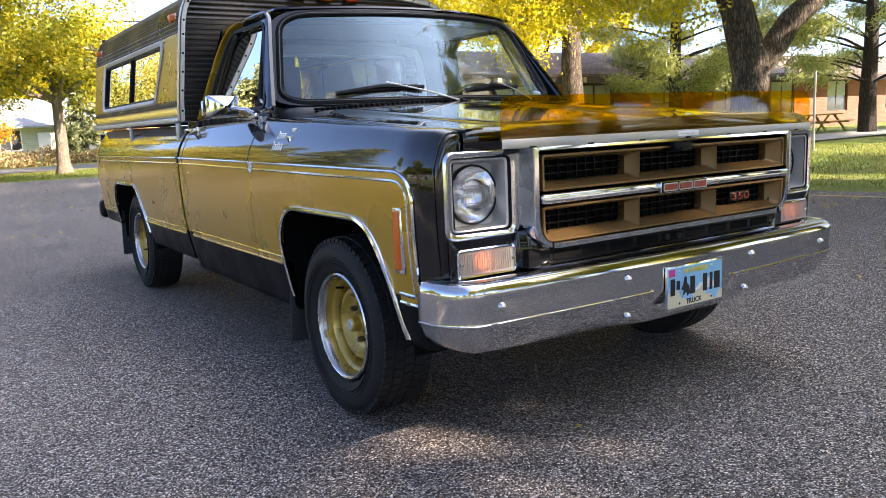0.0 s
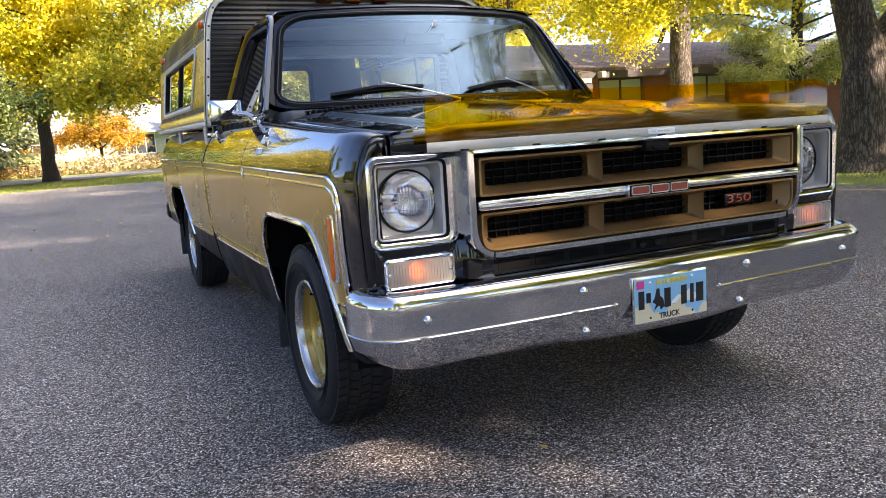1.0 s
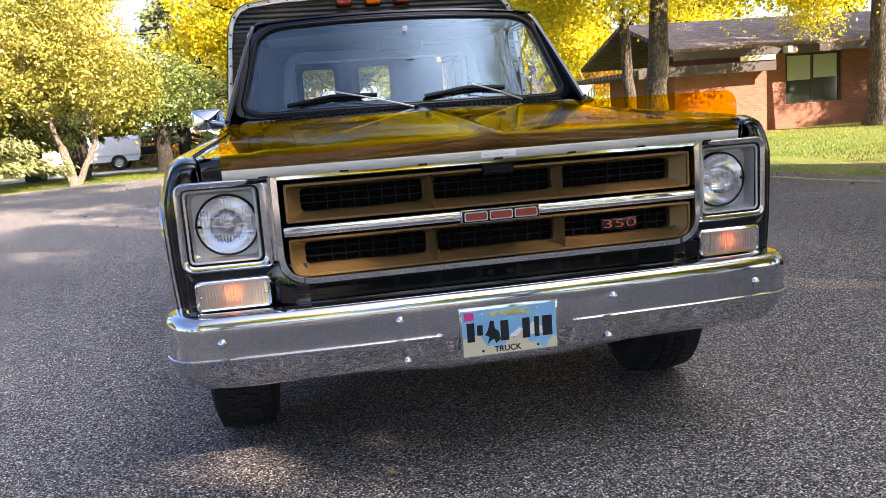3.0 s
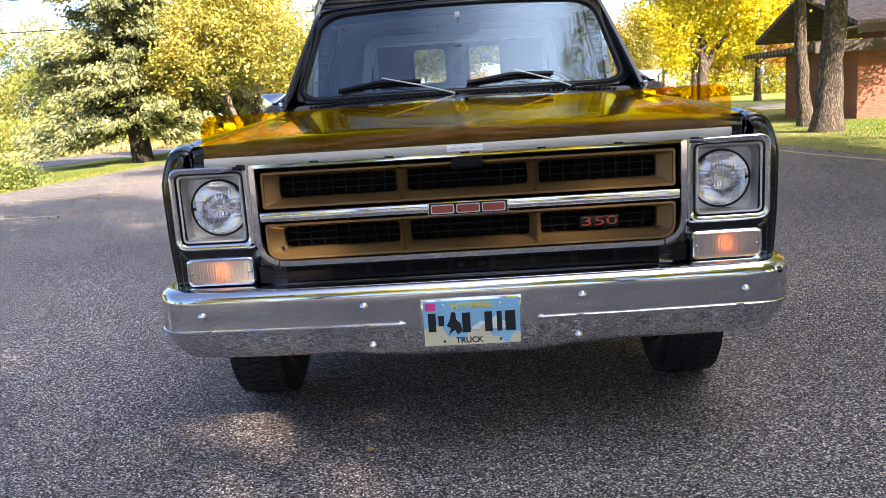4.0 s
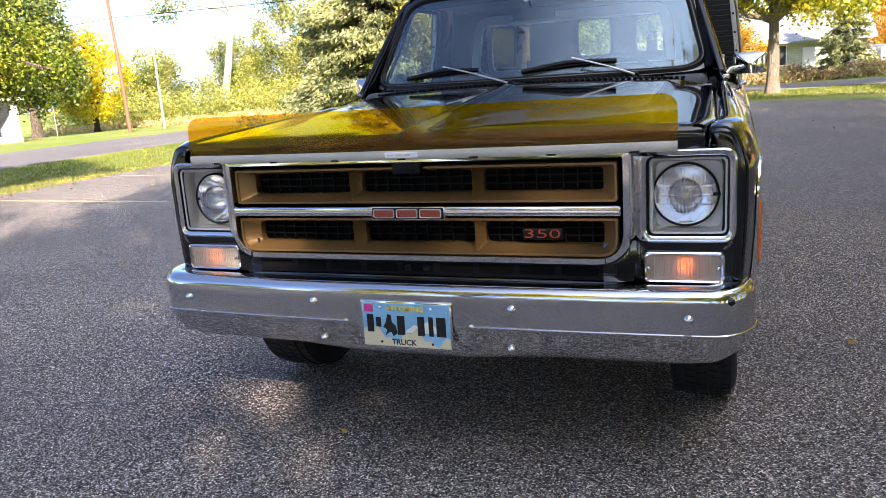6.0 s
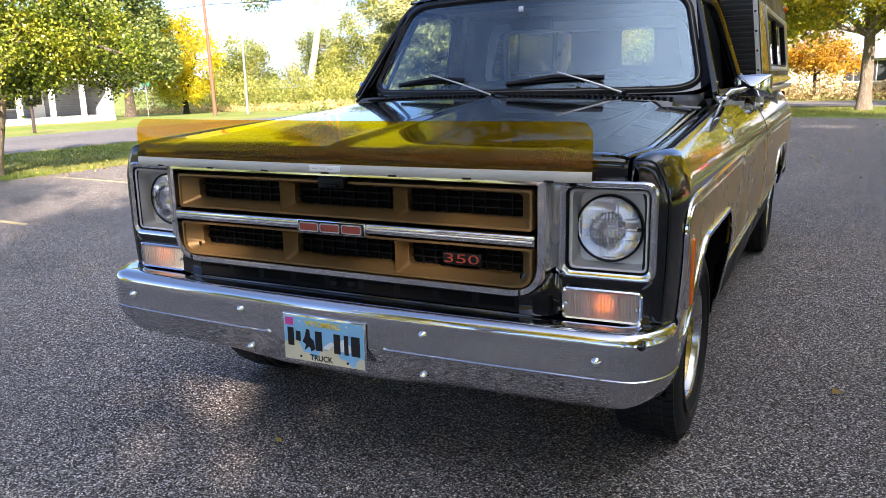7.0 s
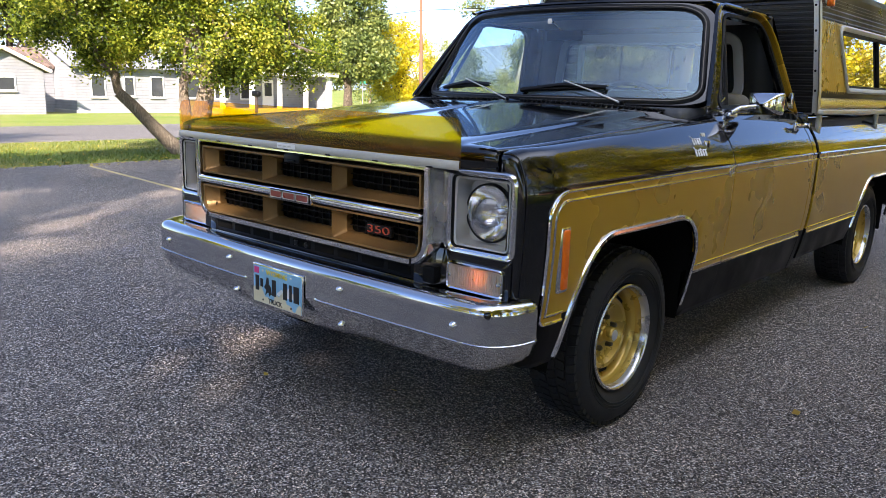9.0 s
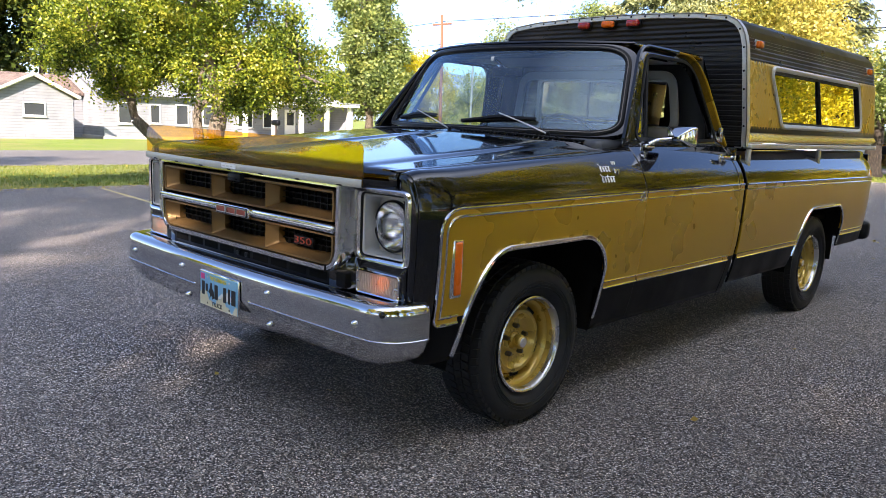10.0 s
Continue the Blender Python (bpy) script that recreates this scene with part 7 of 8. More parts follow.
# west lawn: spreading tree with three leaning stems
tree("spreading green and yellow tree with leaning pale stems on the lawn", (-11.2, 5.2),
     [(-1.1, 0.7, 2.2, 1.1, 1.0, 0.75), (0.9, 0.2, 2.1, 1.0, 1.0, 0.7), (0.1, 0.9, 2.9, 1.3, 1.2, 0.9), (-0.6, -1.2, 2.4, 1.0, 1.0, 0.8), (1.4, 1.3, 2.2, 1.0, 0.9, 0.75), (0.4, -0.4, 3.6, 1.3, 1.2, 0.85), (-1.6, -0.5, 3.0, 1.0, 1.0, 0.75), (0.3, 1.9, 2.3, 1.0, 0.9, 0.75), (-0.4, -1.9, 2.7, 1.0, 1.0, 0.8), (0.2, 0.3, 4.4, 1.2, 1.2, 0.7)],
     0.16, 1.3, L_CRAB, M_BARKPALE, 105000, 0.066, 11, clumps=230, sig=0.15,
     stems=[((0.05, 0.05), (0.25, 0.25, 1.25), 0.20), ((-0.05, -0.1), (-0.5, -1.1, 1.15), 0.13), ((-0.15, 0.1), (-0.25, 0.05, 1.35), 0.11)], twigs=140)
# east lawn: great forked tree beside the lot
tree("great furrowed tree with yellow leaves beside the lot", (9.5, 5.4),
     [(-2.2, 1.5, 6.0, 2.4, 2.2, 1.6), (2.6, -0.5, 6.6, 2.4, 2.2, 1.5), (0, 0, 9.0, 3.6, 3.4, 2.4), (-3.4, -1.8, 6.8, 2.0, 2.0, 1.5), (2.5, 3.0, 7.4, 2.4, 2.2, 1.7), (-1.2, 4.0, 6.2, 1.9, 1.9, 1.6), (-3.6, 3.2, 4.9, 1.3, 1.3, 1.1), (0.5, -3.2, 7.2, 2.2, 2.0, 1.6), (-1.9, 0.5, 3.1, 0.8, 0.8, 0.55), (-2.7, 2.0, 3.3, 0.9, 0.9, 0.6), (0.4, 1.2, 3.9, 0.8, 0.8, 0.6), (2.6, 0.4, 5.0, 1.2, 1.2, 0.7), (-3.0, -4.6, 7.6, 2.2, 2.2, 1.3), (-1.8, -6.2, 7.8, 2.3, 2.0, 1.4)],
     0.36, 2.0, L_YELLOW, M_BARK, 125000, 0.087, 12, clumps=600, sig=0.26, droop=0.12, twigs=110,
     limbs=[((0, 0, 1.75), (-0.75, 0.35, 4.6), 0.30, 0.20), ((0, 0, 1.75), (1.6, -1.0, 3.9), 0.23, 0.15), ((-0.5, 0.2, 3.4), (-1.3, 1.6, 5.0), 0.13, 0.09)])
# trees in front of the brick building
tree("tall yellow-leaved tree in front of the brick building", (17.0, 17.6),
     [(-2.4, -0.5, 5.2, 1.8, 1.6, 1.3), (0.5, 0, 7.6, 2.8, 2.6, 2.0), (2.4, 0.6, 6.2, 1.8, 1.8, 1.5), (-3.3, -1.5, 4.1, 1.2, 1.1, 1.0), (-1.8, 0.5, 6.8, 2.0, 2.0, 1.5)],
     0.40, 4.2, L_YELLOW, M_BARK, 60000, 0.095, 13, clumps=260, sig=0.28, droop=0.15, twigs=70)
tree("yellow street tree with two straight trunks", (8.4, 15.1),
     [(-1.4, 0.2, 4.6, 1.9, 1.8, 1.5), (1.0, 0.6, 5.2, 1.8, 1.8, 1.5), (0, 0, 7.0, 2.6, 2.6, 2.0), (-2.6, 1.0, 3.9, 1.3, 1.2, 1.1), (-1.9, -1.2, 5.6, 1.6, 1.6, 1.3), (1.2, -1.4, 4.6, 1.3, 1.3, 1.1), (0.2, 0, 9.8, 2.8, 2.8, 1.9), (-0.8, 1.6, 11.8, 2.2, 2.2, 1.6)],
     0.26, 3.6, L_YELLOW, M_BARK, 80000, 0.094, 14, clumps=320, sig=0.26, droop=0.12, stems=[((0.6, 2.5), (0.3, 2.3, 3.4), 0.17), ((0.0, 0.0), (0.25, 0.1, 3.8), 0.28)], twigs=80)
conifer("grey-green pine hanging before the brick building", (28.3, 13.2), 12, 5.6, L_PINE, M_BARKDARK, 42000, 21, low=1.9, size=0.34, pine=True, trunk=0.28)
conifer("broad grey-green pine on the east lawn", (35.0, 10.5), 12, 4.8, L_PINE, M_BARKDARK, 26000, 29, low=1.9, size=0.34, pine=True, trunk=0.3)
conifer("grey-green pine beside the brick building", (22.6, 17.7), 11, 4.4, L_PINE, M_BARKDARK, 80000, 22, low=1.9, size=0.25, pine=True, trunk=0.24)
tree("yellow tree behind the brick building", (16.0, 33.0), [(-3, 0, 6, 2.8, 2.4, 2.0), (1, 0, 7.5, 3.0, 2.8, 2.2), (4, 1, 6, 2.6, 2.4, 2.0), (-1, 0, 9, 2.6, 2.4, 2.0)], 0.3, 3.5, L_YELLOW, M_BARKDARK, 9000, 0.29, 15, clumps=150, sig=0.4)
tree("yellow tree behind the roofs", (30.0, 34.0), [(-3, 0, 7, 3.2, 2.4, 2.2), (2, 0, 8.5, 3.4, 2.8, 2.4), (6, 1, 7, 2.8, 2.4, 2.0)], 0.3, 4, L_YELLOW, M_BARKDARK, 8000, 0.32, 16, clumps=120, sig=0.45)
# north strip
tree("tall yellow and orange tree on the north lawn", (10.4, 31.0), [(-1.6, 0, 4.0, 1.9, 1.8, 1.3), (1.6, 0.4, 4.4, 2.0, 1.8, 1.4), (0, 0, 6.2, 2.6, 2.4, 1.8)], 0.27, 2.1, L_YELLOW, M_BARK, 28000, 0.15, 17, clumps=170, sig=0.3,
     limbs=[((0, 0, 1.9), (-0.15, 0.1, 4.2), 0.19, 0.14), ((0, 0, 1.9), (1.1, 0.2, 3.5), 0.14, 0.09), ((-0.1, 0.05, 2.6), (-1.3, 0.2, 4.0), 0.12, 0.08)])
tree("young yellow-green tree with a white-wrapped trunk", (7.3, 30.3), [(0, 0, 2.7, 0.95, 0.95, 0.9), (0, 0, 3.8, 0.75, 0.75, 1.1), (0.1, 0, 2.0, 0.8, 0.8, 0.6)], 0.085, 1.4, L_OLIVE, M_BARKWHITE, 14000, 0.085, 18, clumps=120, sig=0.16, twigs=40)
tree("broad yellow-green tree with a stout trunk", (2.2, 28.8), [(-1.8, 0, 4.0, 2.0, 1.9, 1.5), (1.8, 0.2, 3.8, 2.0, 1.9, 1.4), (0, 0, 5.8, 2.6, 2.5, 1.8), (-3.0, -0.6, 3.6, 1.4, 1.4, 1.1), (0.6, -1.6, 4.4, 1.8, 1.6, 1.4), (0, 0, 7.6, 2.2, 2.2, 1.5)], 0.22, 2.6, L_YGREEN, M_BARKPALE, 32000, 0.155, 19, clumps=280, sig=0.28)
tree("small orange tree before the pale green house", (0.0, 50.5), [(0, 0, 2.6, 1.9, 1.8, 1.1), (-1.4, 0, 2.2, 1.3, 1.2, 0.8), (1.3, 0, 2.3, 1.3, 1.2, 0.9)], 0.12, 1.4, L_ORANGE, M_BARKDARK, 9000, 0.16, 20, clumps=110, sig=0.26)
tree("tall bright yellow tree beyond the lawn strip", (-2.6, 33.5), [(-1.5, 0, 4.5, 2.2, 2.0, 1.8), (1.6, 0, 4.8, 2.2, 2.0, 1.8), (0, 0, 6.8, 2.8, 2.6, 2.0), (0.5, 0, 8.2, 2.2, 2.0, 1.6), (2.5, 0.5, 6.4, 2.0, 2.0, 1.6)], 0.28, 3.0, L_YELLOW, M_BARKDARK, 24000, 0.20, 23, clumps=280, sig=0.32)
tree("low dark green tree with a straight trunk", (-5.4, 28.4), [(-1.4, 0, 2.7, 1.6, 1.5, 0.7), (1.6, 0, 2.8, 1.7, 1.5, 0.75), (0, 0, 3.6, 1.8, 1.7, 0.9), (0.2, -0.8, 2.6, 1.4, 1.2, 0.6)], 0.30, 1.9, L_POPLAR, M_BARKDARK, 18000, 0.13, 24, clumps=170, sig=0.22)
tree("round olive-gold tree with forked pale stems", (-7.4, 23.2), [(-1.5, 0, 2.9, 1.7, 1.6, 1.1), (1.4, 0.2, 3.0, 1.7, 1.6, 1.2), (0, 0, 4.3, 2.2, 2.1, 1.5), (-0.6, -0.9, 3.6, 1.8, 1.5, 1.3), (0.4, 0.2, 5.6, 1.6, 1.6, 1.1)], 0.14, 1.2, L_OLIVE, M_BARKPALE, 40000, 0.115, 25, clumps=300, sig=0.24,
     stems=[((0, 0), (-0.25, 0, 1.3), 0.15), ((0.05, 0), (0.75, 0.1, 1.35), 0.10)])
conifer("tall blue-grey spruce on the north lawn", (-11.2, 23.6), 10.5, 3.7, L_SPRUCE, M_BARKDARK, 112000, 26, low=1.3, size=0.20, trunk=0.30)
conifer("tall spruce behind the olive tree", (-8.6, 28.6), 10.5, 3.2, L_SPRUCE, M_BARKDARK, 44000, 27, low=2.2, size=0.26, trunk=0.34)
conifer("spruce behind the lawn", (-11.0, 31.4), 11, 3.0, L_SPRUCE, M_BARKDARK, 14000, 28, low=2.2, size=0.34, trunk=0.34)
conifer("tall dark spruce beyond the lawn strip", (-6.4, 43.0), 12.5, 3.6, L_SPRUCE, M_BARKDARK, 15000, 31, low=1.4, size=0.36, trunk=0.34)
conifer("tall dark spruce beyond the north street", (-12.4, 45.0), 13, 3.8, L_SPRUCE, M_BARKDARK, 15000, 32, low=1.4, size=0.36, trunk=0.34)
tree("tall yellow-green poplar beyond the north street", (-2.9, 47.5), [(-1.5, 0, 5, 2.4, 2.2, 2.4), (1.5, 0, 6, 2.4, 2.2, 2.6), (0, 0, 8.2, 2.6, 2.4, 2.2)], 0.28, 2.6, L_YGREEN, M_BARK, 20000, 0.22, 33, clumps=200, sig=0.4)
# north-west
tree("tall pale-trunked cottonwood beyond the street", (-44.3, 59.0), [(-2, 0, 17, 3.0, 2.6, 2.2), (2, 0, 19, 3.2, 2.8, 2.4), (0, 0, 22, 3.2, 3.0, 2.4), (-3.2, -1.5, 10.5, 1.5, 1.5, 1.5), (4.5, 2.5, 12.0, 1.8, 1.8, 1.5)], 0.34, 10.5, L_POPLAR, M_BARKWHITE, 18000, 0.27, 30, clumps=130, sig=0.5, stems=[((0, 0), (1.5, 1.0, 9.5), 0.36)])
for i, (bx, by, hh, mt) in enumerate(((-58, 66, 8, L_THICKET), (-50, 70, 9, L_THICKET), (-40, 64, 11, L_THICKET), (-34, 62, 11.5, L_THICKET), (-28, 60, 9.5, L_THICKET), (-68, 62, 13, L_POPLAR), (-36, 74, 13, L_POPLAR), (-22, 62, 10, L_OLIVE))):
    tree("green-yellow cottonwood in the far thicket", (bx, by), [(-2, 0, hh * 0.35, 2.8, 2.4, hh * 0.25), (2, 0, hh * 0.4, 2.8, 2.4, hh * 0.27), (0, 0, hh * 0.7, 2.8, 2.6, hh * 0.27)], 0.25, 2, mt, M_BARKPALE, 15000, 0.24, 40 + i, clumps=150, sig=0.5, group="far thicket")
tree("bright yellow tree by the street corner", (-49.0, 48.0), [(0, 0, 2.4, 2.5, 2.3, 1.2), (-1.5, 0, 4, 2.6, 2.2, 2.0), (1.5, 0, 4.6, 2.4, 2.2, 2.0), (0, 0, 6.8, 2.4, 2.2, 1.6)], 0.25, 1.6, L_YELLOW, M_BARKDARK, 16000, 0.22, 50, clumps=150, sig=0.35)
tree("tall grey-green poplar beside the white house", (-49.0, 42.0), [(-2.2, 0, 4.5, 2.6, 2.4, 2.2), (2.2, 0, 5.0, 2.6, 2.4, 2.4), (0, 0, 8.5, 3.2, 3.0, 2.6), (-1, 0, 12.0, 2.4, 2.4, 2.2)], 0.4, 2.4, L_POPLAR, M_BARK, 34000, 0.31, 51, clumps=260, sig=0.38)
tree("tall dark green and yellow tree behind the garage", (-54.0, 17.0), [(-2, -3, 6, 3.4, 3.4, 2.8), (0, 3, 6.5, 3.4, 3.4, 3.0), (0, 0, 10.5, 3.6, 3.8, 3.0), (0, -6, 8.5, 3.2, 3.4, 3.0)], 0.4, 3, L_DEEP, M_BARKDARK, 30000, 0.38, 52, clumps=260, sig=0.45)
tree("green tree behind the white house", (-58.0, 26.0), [(0, -3, 6, 3.2, 3.2, 2.6), (0, 3, 6.5, 3.2, 3.4, 3.0), (0, 0, 9, 3.4, 3.6, 2.8)], 0.4, 3, L_DEEP, M_BARKDARK, 18000, 0.38, 53, clumps=180, sig=0.45)
# trees south of the lot, behind the path of the camera: they shade the truck
for i, (bx, by, mt, hh) in enumerate(((10.5, -13.0, L_YELLOW, 1.35), (13.9, -11.6, L_YELLOW, 1.3), (4.5, -16.0, L_YGREEN, 1.27), (15.5, -8.5, L_YELLOW, 1.25), (26.0, -11.0, L_YELLOW, 1.15), (12.0, -5.0, L_YGREEN, 1.55), (-4.5, -16.0, L_YELLOW, 1.2), (14.0, -20.0, L_YGREEN, 1.4), (19.5, -15.5, L_YELLOW, 1.4))):
    tree("tall yellow shade tree south of the lot", (bx, by), [(-2.6, 0, 5.0 * hh, 2.6, 2.4, 1.9), (2.6, 0, 5.4 * hh, 2.6, 2.4, 1.9), (0, 0, 7.4 * hh, 3.2, 3.0, 2.2), (-2.4, 1, 8.2 * hh, 2.4, 2.2, 1.8), (2.2, -1, 8.6 * hh, 2.4, 2.2, 1.8), (0, 0, 10.6 * hh, 2.8, 2.6, 2.0)], 0.36, 3.0, mt, M_BARK, 11000, 0.335, 60 + i, clumps=130, sig=0.36, group="south shade trees")

# unseen tree, added to cast shade over the lot's east side
tree("added slim yellow tree on the east lawn edge, out of view", (12.6, -0.6), [(-1.0, 0, 6.6, 1.9, 1.9, 1.5), (0.7, -0.5, 8.2, 1.9, 1.9, 1.5), (-0.6, 0.5, 9.8, 2.0, 1.8, 1.5), (0.2, 0, 11.6, 1.7, 1.6, 1.4)], 0.24, 3.6, L_YELLOW, M_BARK, 14000, 0.20, 58, clumps=120, sig=0.3)
# unseen row, added to keep low sky off the chrome, paint and ground
for i, (bx, by, mt, hh) in enumerate(((-46, -26, L_YGREEN, 10), (-33, -36, L_POPLAR, 12), (-21, -42, L_YGREEN, 11), (-9, -46, L_POPLAR, 5), (3, -44, L_YELLOW, 5), (13, -40, L_YGREEN, 5.5), (23, -36, L_POPLAR, 13), (33, -28, L_YELLOW, 16), (40, -16, L_YGREEN, 17), (36, -4, L_YELLOW, 17), (41, 6, L_YGREEN, 17))):
    tree("leafy autumn tree in the added unseen row south of the lot", (bx, by), [(-3.4, 0, hh * 0.22, 3.2, 2.6, hh * 0.2), (3.4, 0, hh * 0.24, 3.2, 2.6, hh * 0.2), (-2, 0, hh * 0.5, 3.4, 2.8, hh * 0.2), (2.2, 0, hh * 0.54, 3.4, 2.8, hh * 0.2), (0, 0, hh * 0.8, 3.4, 3.0, hh * 0.18)], 0.35, 2.0, mt, M_BARKDARK, 5000, 0.56, 120 + i, clumps=150, sig=0.5, group="south tree row", twigs=20)

for i, (bx, by, mt, hh) in enumerate(((15.0, 48.0, L_YELLOW, 9), (20.5, 52.0, L_ORANGE, 9), (24.0, 44.0, L_YGREEN, 11), (6.0, 72.0, L_YELLOW, 11), (-3.0, 76.0, L_YGREEN, 12), (14.0, 74.0, L_ORANGE, 8), (23.0, 72.0, L_YELLOW, 12))):
    tree("autumn street tree among the far houses", (bx, by), [(-1.8, 0, hh * 0.42, 2.2, 2.0, hh * 0.18), (1.8, 0, hh * 0.46, 2.2, 2.0, hh * 0.2), (0, 0, hh * 0.72, 2.6, 2.4, hh * 0.22)], 0.22, hh * 0.28, mt, M_BARK, 11000, 0.24, 90 + i, clumps=130, sig=0.4, group="far street trees")
for i, (bx, by, mt, hh) in enumerate(((24.5, 84.0, L_YGREEN, 9), (31.0, 86.0, L_YELLOW, 10), (38.0, 82.0, L_YGREEN, 9), (45.0, 78.0, L_YELLOW, 10), (18.5, 92.0, L_YGREEN, 9))):
    tree("low-crowned yellow-green tree beyond the parked vehicles", (bx, by), [(-3.0, 0, hh * 0.30, 2.6, 2.2, hh * 0.17), (2.8, 0, hh * 0.32, 2.6, 2.2, hh * 0.18), (-1.2, 0, hh * 0.52, 2.8, 2.4, hh * 0.2), (1.6, 0, hh * 0.7, 2.6, 2.4, hh * 0.2)], 0.25, hh * 0.2, mt, M_BARK, 9000, 0.30, 160 + i, clumps=130, sig=0.45, group="trees beyond the vehicles", twigs=20)
conifer("dark spruce by the far trailer", (8.2, 60.0), 7, 2.2, L_SPRUCE, M_BARKDARK, 9000, 97, low=0.8, size=0.34)

# thicket, hedges and fallen leaves
def brush(name, label, path, height, count, size, mat, seed, wide=1.0):
    rng = np.random.default_rng(seed)
    pts = np.array([(x, y) for x, y in path], dtype=float)
    seg = rng.integers(0, len(pts) - 1, count)
    u = rng.uniform(0, 1, count)
    xy = pts[seg] * (1 - u)[:, None] + pts[seg + 1] * u[:, None] + rng.normal(0, wide, (count, 2))
    lump = np.array([noise.noise((float(a) * 0.5, float(b) * 0.5, seed)) for a, b in xy])
    z = np.array([terrain(float(a), float(b)) for a, b in xy]) + rng.uniform(0, 1, count) ** 1.1 * height * (0.65 + 0.6 * lump)
    p = np.column_stack([xy, z])
    v, q = leaf_cloud(rng, p, 0.05, count, size)
    return tagged(arrays(name, v, q, mat, None), label, name, kind="stuff")


brush("dry_grass", "tall dry golden grass along the far street", [(-62, 55), (-45, 54), (-30, 51), (-18, 49)], 0.75, 12000, 0.22, L_STRAW, 70, 1.1)
brush("shrubs", "green-yellow shrubs beneath the far cottonwoods", [(-64, 60), (-45, 58), (-30, 55), (-16, 53)], 4.0, 46000, 0.21, L_THICKET, 71, 1.7)
brush("hedge", "brown leafless hedge along the north street", [(-14, 46), (-6, 46), (2, 44), (9, 46)], 1.1, 12000, 0.16, L_BRUSH, 72, 0.6)
brush("bushes", "yellow and russet bushes behind the north street", [(-12, 50), (-4, 50)], 2.6, 12000, 0.2, L_ORANGE, 73, 1.0)
brush("hedge", "rust-red autumn hedge behind the parked vehicles", [(10, 77), (16, 77.5), (21, 78)], 2.3, 9000, 0.24, L_RUST, 75, 0.7)
brush("bushes", "mixed green bushes beyond the parked vehicles", [(20, 84), (32, 84), (46, 78), (60, 68)], 3.0, 16000, 0.30, L_YGREEN, 76, 1.4)
brush("shrub", "grey-green shrub at the edge of the lot", [(-10.6, 14.0), (-10.3, 14.3)], 0.85, 2600, 0.09, L_POPLAR, 74, 0.28)


def litter(name, label, areas, seed, size=0.055):
    rng = np.random.default_rng(seed)
    P = []
    for x0, x1, y0, y1, k, z in areas:
        xy = np.column_stack([rng.uniform(x0, x1, k), rng.uniform(y0, y1, k)])
        P.append(np.column_stack([xy, [terrain(float(a), float(b)) + z for a, b in xy]]))
    p = np.concatenate(P)
    c = len(p)
    ang = rng.uniform(0, 2 * math.pi, c)
    a = np.column_stack([np.cos(ang), np.sin(ang), rng.normal(0, 0.25, c)])
    b = np.column_stack([-np.sin(ang), np.cos(ang), rng.normal(0, 0.25, c)])
    L = (size * rng.uniform(0.5, 1.2, c))[:, None]
    v = np.stack([p - a * L * 0.5, p + b * L * 0.35, p + a * L * 0.5 + [0, 0, 0.006], p - b * L * 0.35], axis=1).reshape(-1, 3)
    v[:, 2] += 0.012
    return tagged(arrays(name, v, np.arange(c * 4).reshape(-1, 4), L_DRY, None), label, "leaves", kind="stuff")


litter("fallen_leaves", "yellow fallen leaves scattered on lawn and lot edge", [(-16, -9.9, -3, 16, 1500, -0.03), (-10.2, -9.4, -5, 18, 900, 0.0), (6.5, 22, -2, 17, 3800, -0.03), (5.6, 7.2, 2, 14, 500, 0.0), (-9, 7, 6, 21, 700, 0.0), (-12, 8, 22, 30, 1600, -0.03), (4, 17, 19, 32.5, 6000, -0.03), (-4, 5, -3.2, 3, 30, 0.0)], 80)


def lawn_blades(name, label, areas, seed, size=0.042):
    """Short tufts of mown grass standing on the lawn."""
    rng = np.random.default_rng(seed)
    P = []
    for x0, x1, y0, y1, k in areas:
        xy = np.column_stack([rng.uniform(x0, x1, k), rng.uniform(y0, y1, k)])
        P.append(np.column_stack([xy, [terrain(float(a), float(b)) - 0.037 for a, b in xy]]))
    p = np.concatenate(P)
    c = len(p)
    ang = rng.uniform(0, 2 * math.pi, c)
    side = np.column_stack([np.cos(ang), np.sin(ang), np.zeros(c)])
    up = np.column_stack([rng.normal(0, 0.35, c), rng.normal(0, 0.35, c), np.ones(c)])
    L = (size * rng.uniform(0.5, 1.2, c))[:, None]
    v = np.stack([p - side * L * 0.16, p + side * L * 0.16, p + side * L * 0.05 + up * L, p - side * L * 0.05 + up * L], axis=1).reshape(-1, 3)
    return tagged(arrays(name, v, np.arange(c * 4).reshape(-1, 4), L_GRASS, None), label, "grass", kind="stuff")


lawn_blades("grass", "short mown grass on the west lawn", [(-16.3, -9.9, -4, 21, 44000)], 85)
lawn_blades("grass", "short mown grass on the east lawn", [(8.4, 20, -1, 11, 34000), (7.9, 20, 11, 19, 16000)], 86)
lawn_blades("grass", "short mown grass on the north strip", [(-14, 9, 23.6, 32.6, 24000)], 87, 0.06)


